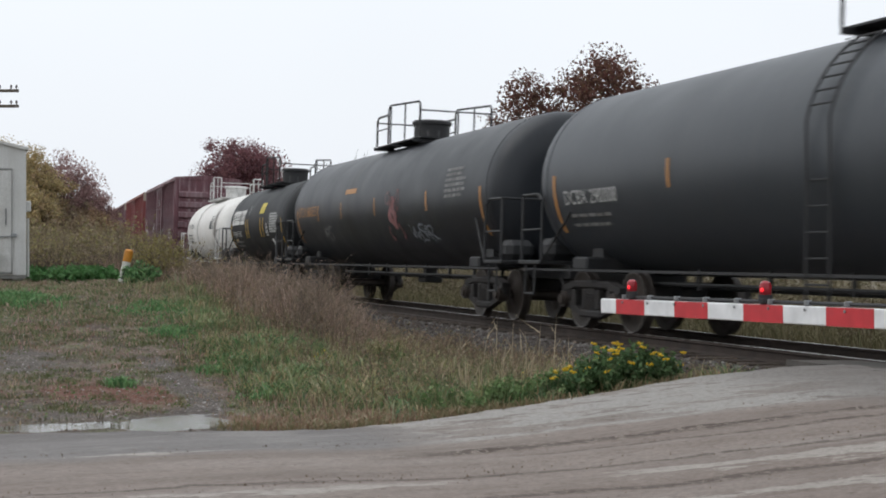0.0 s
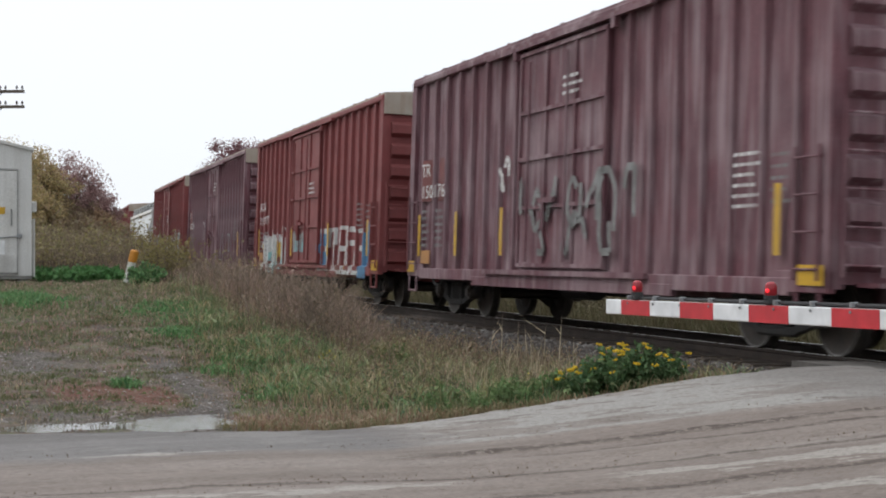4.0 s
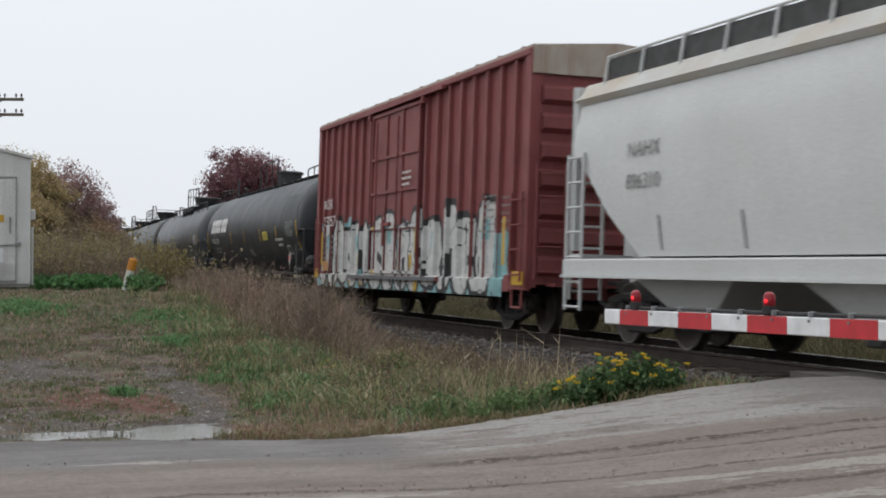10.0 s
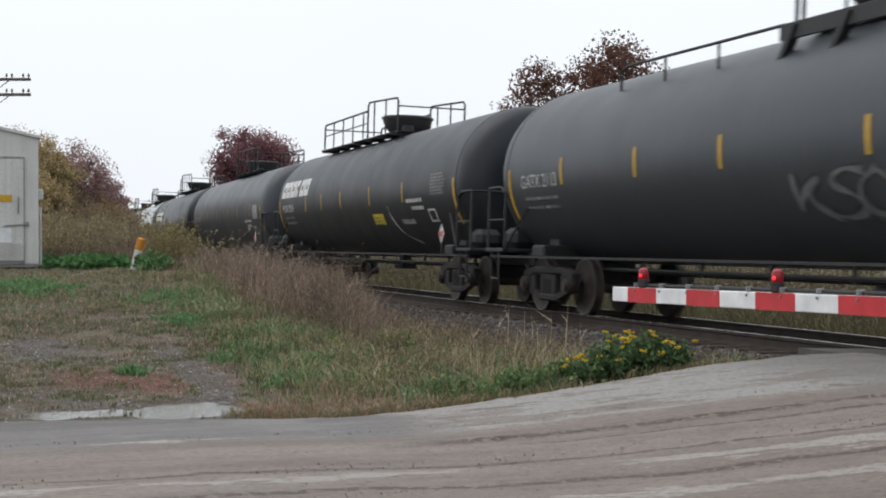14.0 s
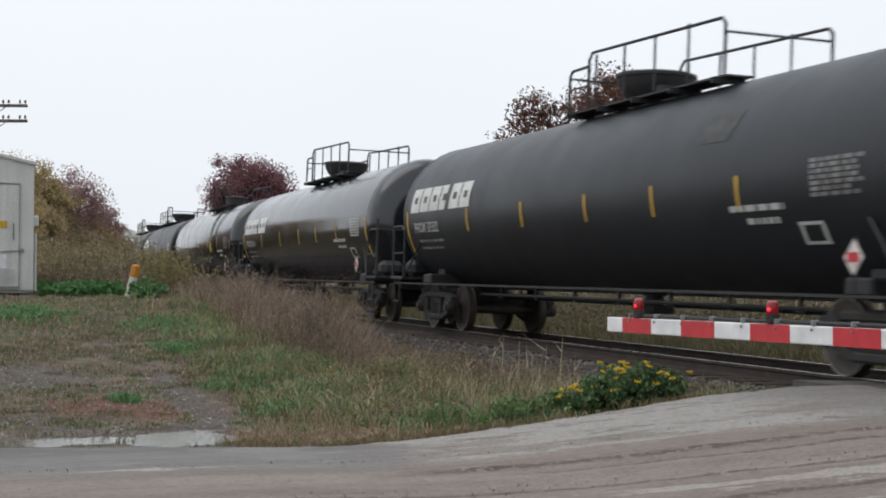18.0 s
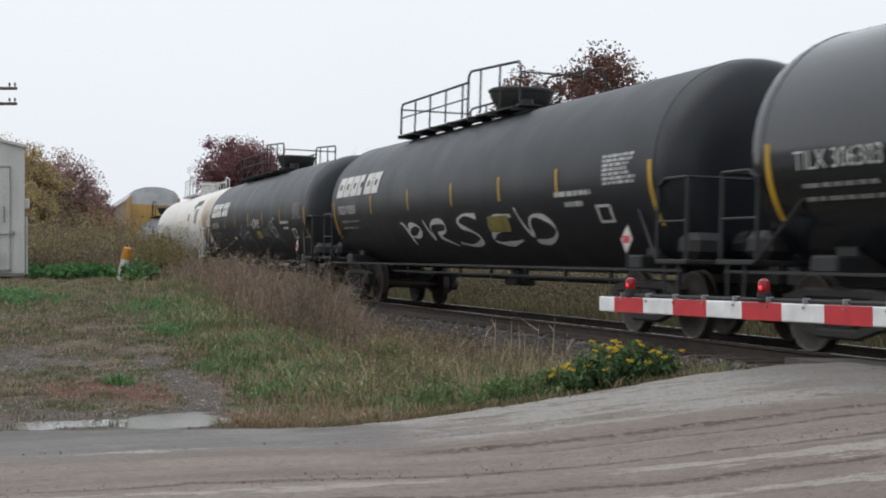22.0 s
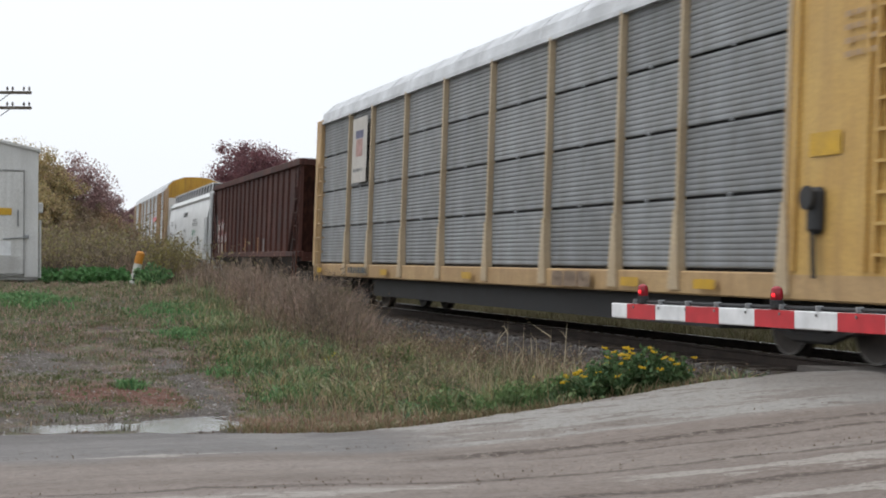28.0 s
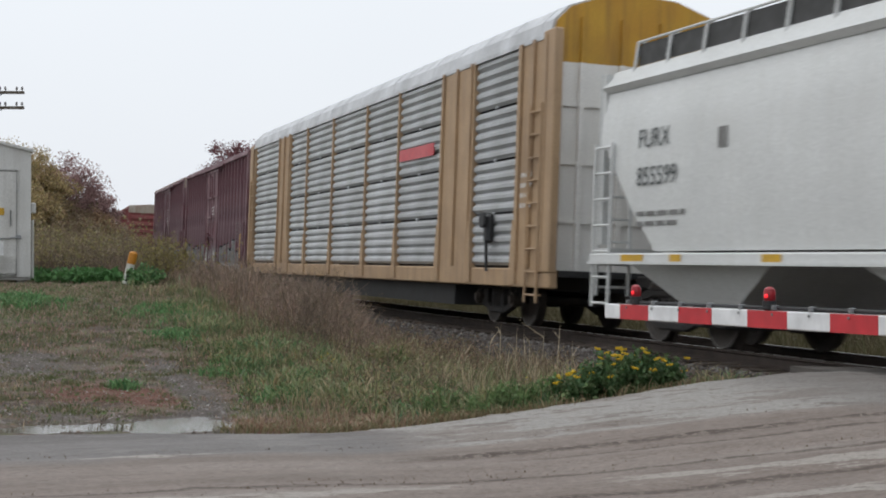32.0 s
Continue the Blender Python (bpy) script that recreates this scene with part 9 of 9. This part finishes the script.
for x in (-5.4, -3.2, -0.9, 1.6, 3.9):
    patch("reflective_stripe", flat_map(-1.467), x - 0.05, x + 0.05, 1.28, 1.75, M_ORANGE, body)
patch("consolidated_stencil", flat_map(-1.467), 2.55, 2.95, 1.3, 1.7, M_FADED, body)
car, body, out, half = covered_hopper("clean white-grey covered hopper car with a green slogan", -435.7, -451.9, M_GREY2, bays=3, slope=1.7, low=2.75, beam=0.14)
mp = side_map(out, 1.52)
lettering("reporting_mark", mp, "FURX", -6.62, 2.58, 0.36, M_DARKLET, body)
lettering("car_number", mp, "855599", -6.62, 2.08, 0.36, M_DARKLET, body, squeeze=1.05)
bars("small_lettering", mp, -6.62, 1.68, 2, 1.5, M_FADED, body, 0.13, 0.06, 5)
patch("small_plate", mp, -4.5, -4.28, 2.45, 2.7, M_FADED, body)
bars("trade_mark_bars", mp, -1.2, 2.92, 1, 1.8, M_DARKLET, body, 0.3, 0.2, 12)
bars("small_lettering", mp, -0.8, 2.25, 1, 0.9, M_FADED, body, 0.2, 0.12, 8)
bars("small_lettering", mp, -0.7, 1.95, 3, 0.7, M_FADED, body, 0.12, 0.06, 11)
lettering("slogan", mp, "GROWING", 2.55, 2.44, 0.42, M_DARKLET, body, squeeze=0.93)
lettering("slogan", mp, "together", 2.5, 2.06, 0.42, M_GREENLET, body, squeeze=1.05)
patch("stencil_panel", mp, 4.75, 5.15, 1.62, 1.95, M_DARKLET, body)
bars("hopper_data", mp, 3.7, 1.9, 4, 0.8, M_FADED, body, 0.09, 0.05, 9)
bars("hopper_data", mp, 5.4, 1.8, 3, 0.6, M_FADED, body, 0.09, 0.05, 10)
for x, w in ((-6.9, 0.65), (-5.5, 0.3), (-3.3, 0.4), (-0.9, 0.4), (2.2, 0.4), (5.0, 1.3)):
    patch("reflective_stripe", flat_map(-1.585), x, x + w, 1.07, 1.17, M_STRIPE, body)

TANKS = (("glossy black tank car with a white block mark and yellow sticker", -172.4, -190.0, "PROX 31734", "loop", M_TANK, (-2.93, -0.17, 2.8, 5.54), -0.02, (3.3, 4.1, -0.44, -0.17)),
         ("greyish black tank car with short yellow stripes and a raised platform", -192.7, -210.4, "GATX 2113", "walk", M_TANK2, (-6.42, -3.86, -1.5, 1.55, 4.3, 6.4), 0.0, None),
         ("black tank car with a white block mark and high railings", -212.9, -230.1, "PROX 37524", "walk", M_TANK, (-4.8, -2.9, -0.75, 2.07, 4.83), 0.13, (2.1, 3.0, -0.78, -0.52)),
         ("greyish black tank car with short yellow stripes", -233.1, -250.7, "GATX 2110", "walk", M_TANK2, (-6.2, -4.13, -1.5, 1.46, 3.75, 6.42), 0.0, None),
         ("black tank car with a white block mark", -253.3, -270.2, "PROX 37332", "walk", M_TANK, (-4.55, -1.87, 0.7, 2.9, 5.15), 0.02, None),
         ("glossy black tank car with a white block mark and test table", -273.1, -289.9, "PROX 93616", "walk", M_GLOSS, (-4.95, -1.98, 0.7, 2.9, 5.2), 0.02, None),
         ("glossy black tank car with silver scrawled graffiti", -292.7, -310.3, "TILX 306303", "walk", M_GLOSS, (-5.45, -2.77, 0.0, 2.7, 5.35), 0.0, (3.26, 4.0, -0.44, -0.05)),
         ("black tank car with a white block mark and sprayed white letters", -312.7, -330.1, "PROX 92503", "walk", M_TANK, (-5.2, -2.43, 0.3, 2.8, 5.3), 0.13, None),
         ("black tank car with a white block mark and chrome scrawls", -333.0, -350.0, "PROX 36640", "walk", M_TANK, (-4.95, -2.73, -0.25, 2.2, 4.94), 0.11, None))
WALKS = ((-7.0, 7.4), (-0.9, 3.2), (-5.5, 2.0), (-1.0, 4.0), (-1.5, 3.6), (-1.5, 3.6), (-2.0, 3.8), (-5.2, 2.0), (-5.5, 2.0))
for n, (lab, f, r, num, top, paint, xs, z, sticker) in enumerate(TANKS):
    mark = num.startswith("PROX")
    car, shell, mp, half = standard_tank(lab, f, r, num, 70 + n, paint, xs, z, sticker, top, mark, walk_x=WALKS[n], mark_x=1.2 if n == 0 else 0.35, ladder_x={6: 4.3}.get(n), bonnet="drum" if n in (0, 6) else "bowl")
    if n == 0:
        patch("primer_patch", mp, half - 2.45, half - 0.15, -0.04, 0.85, M_PRIMER, shell, out=0.004, label="large grey primer patch")
        patch("number_plate_stencil", mp, 0.3, 0.8, -0.95, -0.7, M_FADED, shell)
        bars("small_lettering", mp, -0.6, 0.75, 3, 0.45, M_FADED, shell, 0.09, 0.04, 4)
    if n == 1:
        tag(mp, "KSO", -0.1, -0.95, 1.9, 0.55, 0.10, G_SLATE, shell, G_MIST, gap=-0.3)
        tag(mp, "WO", 2.6, -0.8, 1.6, 0.4, 0.06, M_FADED, shell)
        bm = bmesh.new()
        for y in (-0.95, 0.95):
            pipe(bm, [(-5.4, y, 3.3), (-5.4, y, 3.64), (-5.2, y, 3.70), (-0.9, y, 3.70)], 0.022)
            pipe(bm, [(3.2, y, 3.70), (7.4, y, 3.70), (7.6, y, 3.64), (7.6, y, 3.2)], 0.022)
            for x in (-4.0, -2.5, 4.6, 6.1):
                rod(bm, (x, y, 3.25), (x, y, 3.70), 0.018, 6)
        part("long_handrail", bm, M_BLACK, car)
        for y in (-0.98, 0.98):
            bm = bmesh.new()
            box(bm, 1.05, y, 3.60, 4.0, 0.05, 0.20, 0.01)
            part("platform_skirt", bm, M_BLACK, car)
            for x in (-0.6, 0.5, 1.6, 2.7):
                bm = bmesh.new()
                prism(bm, [(x - 0.05, 3.66), (x + 0.05, 3.66), (x - 0.25, 3.26), (x - 0.35, 3.26)], "y", y - 0.06, y + 0.06)
                part("platform_strut", bm, M_BLACK, car)
    if n == 2:
        stroke("scratch", mp, [(3.55, -0.36), (3.7, -0.72), (4.1, -1.1), (4.75, -1.3)], 0.07, M_STENCIL, shell, label="pale curved scrape")
        patch("faded_stencil", mp, 4.34, 5.33, -0.79, -0.68, M_FADED, shell, nz=1)
        stroke("drip_mark", mp, [(-1.6, 0.35), (-1.58, 0.0)], 0.04, G_MIST, shell)
    if n == 4:
        patch("scuff", mp, 4.0, 4.8, 0.45, 0.85, G_MIST, shell, 0.3, out=0.004)
    if n == 6:
        tag(mp, "SWOWKS", -3.9, -0.76, 3.0, 0.44, 0.05, G_SLATE, shell, G_MIST, slant=0.5, gap=-0.35)
        tag(mp, "RK", 0.1, -0.78, 1.5, 0.55, 0.11, G_MIST, shell)
        tag(mp, "W", 0.4, -0.7, 0.9, 0.45, 0.06, M_FADED, shell)
    if n == 7:
        tag(mp, "PRSED", -3.4, -1.12, 8.4, 0.62, 0.11, G_WHITE, shell, G_MIST)
        patch("yellow_paint_blot", mp, 1.9, 2.9, -0.85, -0.55, G_DULLYELLOW, shell, 0.4, out=0.012)
    if n == 8:
        tag(mp, "WSWAS", -2.4, -0.72, 1.9, 0.42, 0.04, G_FROST, shell, slant=0.4, gap=-0.5)
        stroke("graffiti", mp, [(-0.9, -0.55), (-0.4, -0.5), (-0.1, -0.7), (0.0, -0.98)], 0.05, G_FROST, shell)
        tag(mp, "WOKR", 0.2, -0.40, 1.3, 0.28, 0.06, M_STENCIL, shell, G_MIST, slant=0.4, gap=-0.4)
        patch("yellow_paint_blot", mp, 1.0, 1.75, -0.74, -0.5, G_DULLYELLOW, shell, 0.1, out=0.012)
        tag(mp, "KWAK", 1.9, -0.78, 1.1, 0.42, 0.035, M_FADED, shell, slant=0.3, gap=-0.4)
        tag(mp, "RS", 3.3, -0.72, 0.8, 0.55, 0.08, G_FROST, shell, G_MIST, slant=-0.2, gap=-0.4)
        stroke("graffiti", mp, [(3.8, -0.4), (4.2, -0.55), (4.5, -0.95)], 0.06, G_FROST, shell)
car, shell, mp, half = tank_car("long white tank car with soot stains and thin graffiti", -352.7, -369.5, r=1.42, cz=2.3, rail=M_WHITE_RAIL, number="", stripes=stripes_row(8.2, [4.55], -0.45, 0.15), seed=90, walk_x=(-2.4, 0.4), bonnet="drum", side_rail=False,
                                # the last entry is a darker band along the tank's whole underside
                                paint=stained("sooty_white_paint", M_WHITE, ((8.62, 0.26, 0.7, 2.7, (0.10, 0.065, 0.045), 0.95), (8.5, 0.40, 1.6, 3.3, (0.50, 0.38, 0.27), 0.7), (8.0, 0.8, 0.6, 1.2, (0.14, 0.10, 0.08), 0.9), (-8.3, 0.6, 0.6, 1.4, (0.15, 0.115, 0.09), 0.85), (0.0, 9.0, 0.5, 0.95, (0.34, 0.28, 0.22), 0.7))))
bm = bmesh.new()
pipe(bm, [(0.9, -0.5, 3.62), (0.9, -0.5, 3.93), (8.3, -0.5, 3.93), (8.45, -0.5, 3.86), (8.45, -0.5, 3.5)], 0.016)
part("long_handrail", bm, M_WHITE_RAIL, car)
lettering("car_number", mp, "GATX 10329", -half + 0.5, 0.0, 0.3, M_DARKLET, shell)
tag(mp, "KAWROKE", -half + 2.6, -0.85, 3.4, 1.0, 0.03, G_SLATE, shell, slant=0.35, gap=-0.7)
tag(mp, "WASKER", -half + 7.6, -0.55, 3.0, 0.5, 0.028, G_SLATE, shell, slant=0.35, gap=-0.6)
tag(mp, "WEA", -half + 7.2, -0.35, 3.2, 0.55, 0.06, G_PALEYELLOW, shell, slant=0.2, gap=-0.4)
tag(mp, "ROS", -half + 6.6, -0.95, 1.0, 0.4, 0.12, G_GREENISH, shell, slant=0.3, gap=-0.6)
tag(mp, "REK", 2.9, -0.55, 1.2, 0.45, 0.12, G_GREENISH, shell, slant=0.3, gap=-0.6)
for x0, x1, z0, z1 in ((5.3, 7.2, 0.72, 0.98), (4.95, 5.6, 0.66, 0.80), (5.5, 5.75, 0.5, 0.75)):
    patch("black_paint_blot", mp, x0, x1, z0, z1, M_DARKLET, shell, 0.15, label="black painted-out patch")
patch("grey_patch", mp, 6.1, 7.0, -0.02, 0.58, material("grey_brown_patch_paint", (0.36, 0.33, 0.29), 0.6, second=(0.30, 0.27, 0.24), scale=2), shell)
patch("data_sticker", mp, 3.9, 4.45, 0.12, 0.42, material("brown_sticker", (0.36, 0.25, 0.10), 0.6, second=(0.30, 0.2, 0.09), scale=4), shell, 0.1, label="brown faded data sticker")
bars("test_data", mp, 5.1, -0.35, 4, 0.5, M_FADED, shell, 0.08, 0.045, 41)
bars("load_limit_lettering", mp, 5.8, -0.4, 2, 1.0, M_FADED, shell, 0.12, 0.05, 42)
patch("stencil_panel", mp, 6.3, 6.7, -0.95, -0.6, M_FADED, shell, 0.1)
bm = bmesh.new()
prism(bm, [(7.1, 1.05), (7.32, 1.3), (7.1, 1.55), (6.88, 1.3)], "y", -1.475, -1.465)
part("placard", bm, material("faded_pink_card", (0.55, 0.36, 0.34), 0.6, second=(0.5, 0.33, 0.31), scale=5), car, "faded pink diamond placard")
car, shell, mp, half = tank_car("slim black tank car with short yellow stripes", -372.0, -386.7, r=1.2, cz=2.0, number="GATX 54256", stripes=stripes_row(7.2, [-4.5, -3, -1.5, 0.5, 2, 3.5]), seed=91, walk_len=2.4)
tail_marks(shell, mp, half, (2.4, 3.0, -0.6, -0.3), True, 9)

car, mp, half = autorack("enclosed car carrier with yellow posts and grey panels", -388.4, -415.0, M_YELLOW, M_GALV, M_GOLD, M_ROOFWHITE, (-12.9, -9.92, -7.88, -5.22, -2.61, 0.06, 2.75, 5.39, 7.26, 9.87), 4,
                         ((9.9, 12.95),), upright=M_CREAMPOST, plate_mat=M_GOLD)
patch("emblem_panel", mp, -9.5, -8.2, 2.85, 4.35, material("bleached_cream_panel", (0.56, 0.53, 0.49), 0.6, second=(0.48, 0.45, 0.41), scale=2, streak=0.3), car, label="white panel with a plain shield", out=0.03)
patch("shield_shape", mp, -9.15, -8.55, 3.45, 3.85, material("faded_red_shield", (0.46, 0.27, 0.24), 0.6), car, out=0.036)
patch("shield_shape", mp, -9.2, -8.5, 3.87, 4.05, material("faded_blue_shield", (0.13, 0.13, 0.22), 0.6), car, out=0.036)
bars("panel_lettering", mp, -9.35, 3.1, 1, 1.0, M_FADED, car, 0.2, 0.08, 3, out=0.036)
patch("warning_sticker", mp, 10.35, 10.95, 2.2, 2.45, M_STRIPE, car, out=0.03)
for k in range(11):
    bm = bmesh.new()
    box(bm, 11.95, -1.57, 1.15 + 0.31 * k, 0.62, 0.03, 0.035)
    part("rung", bm, M_GOLD, car)
for x in (11.62, 12.28):
    bm = bmesh.new()
    box(bm, x, -1.56, 2.72, 0.06, 0.05, 3.5)
    part("ladder_stile", bm, M_GOLD, car)
wordmark("deck_mark", mp, 3.3, 0.70, 1.5, 0.22, 3, material("worn_brown_mark", (0.16, 0.11, 0.08), 0.7, second=(0.3, 0.22, 0.15), scale=5), car, 0.0, out=0.09)
bars("deck_lettering", mp, -9.3, 0.76, 1, 2.0, M_DARKLET, car, 0.2, 0.13, 4, out=0.09)
bars("plate_lettering", mp, 11.0, 3.6, 4, 0.8, M_TAN, car, 0.14, 0.06, 14, out=0.05)
for x in (-12.5, -6.5, -1.0, 5.8, 7.9, 12.3):
    patch("reflective_stripe", mp, x, x + 0.55, 0.74, 0.86, M_STRIPE, car, out=0.09)
car, mp, half = autorack("enclosed car carrier with tan posts and bright panels", -453.2, -479.0, M_TAN, M_GALV2, M_WHITE, M_YELLOW2, (-12.0, -8.3, -6.7, -4.57, -1.65, 1.59, 4.23, 7.2, 9.05, 11.3), 4,
                         ((-8.3, -6.7), (7.2, 9.05), (11.35, 12.6)), ridges=5, depth=0.06)
patch("banner", mp, 4.4, 6.8, 3.08, 3.32, M_REDPAINT, car, label="small red banner", out=0.03)
bars("plate_lettering", mp, 11.6, 2.4, 4, 0.5, M_LETTER, car, 0.16, 0.07, 15, out=0.05)
bm = bmesh.new()
box(bm, 0, 0, 1.2, 17.0, 2.7, 1.1, 0.03)
gondola = thing("gondola", "low black gondola car", "gondola car")
part("body", bm, M_BLACK, gondola)
gear(gondola, -522.5, 6.6, 8.6)


# ---- what moves ----
def motions():
    for car, s0, half in CARS:
        walk(car, [(t, on_track(s0 + run(t), half)) for t in range(0, 33)])
    # wheels turn while they pass
    for w, dx, s0 in WHEELS:
        near = [t * 0.0667 for t in range(0, 481) if -62 < s0 + run(t * 0.0667) < 6]
        if not near:
            continue
        ts = sorted({0.0, *near, 32.0})
        rows = [(t, pose(dx, 0, WHEEL_R) @ Matrix.Rotation(run(min(max(t, near[0]), near[-1])) / WHEEL_R, 4, "Y")) for t in ts]
        walk(w, rows)


motions()
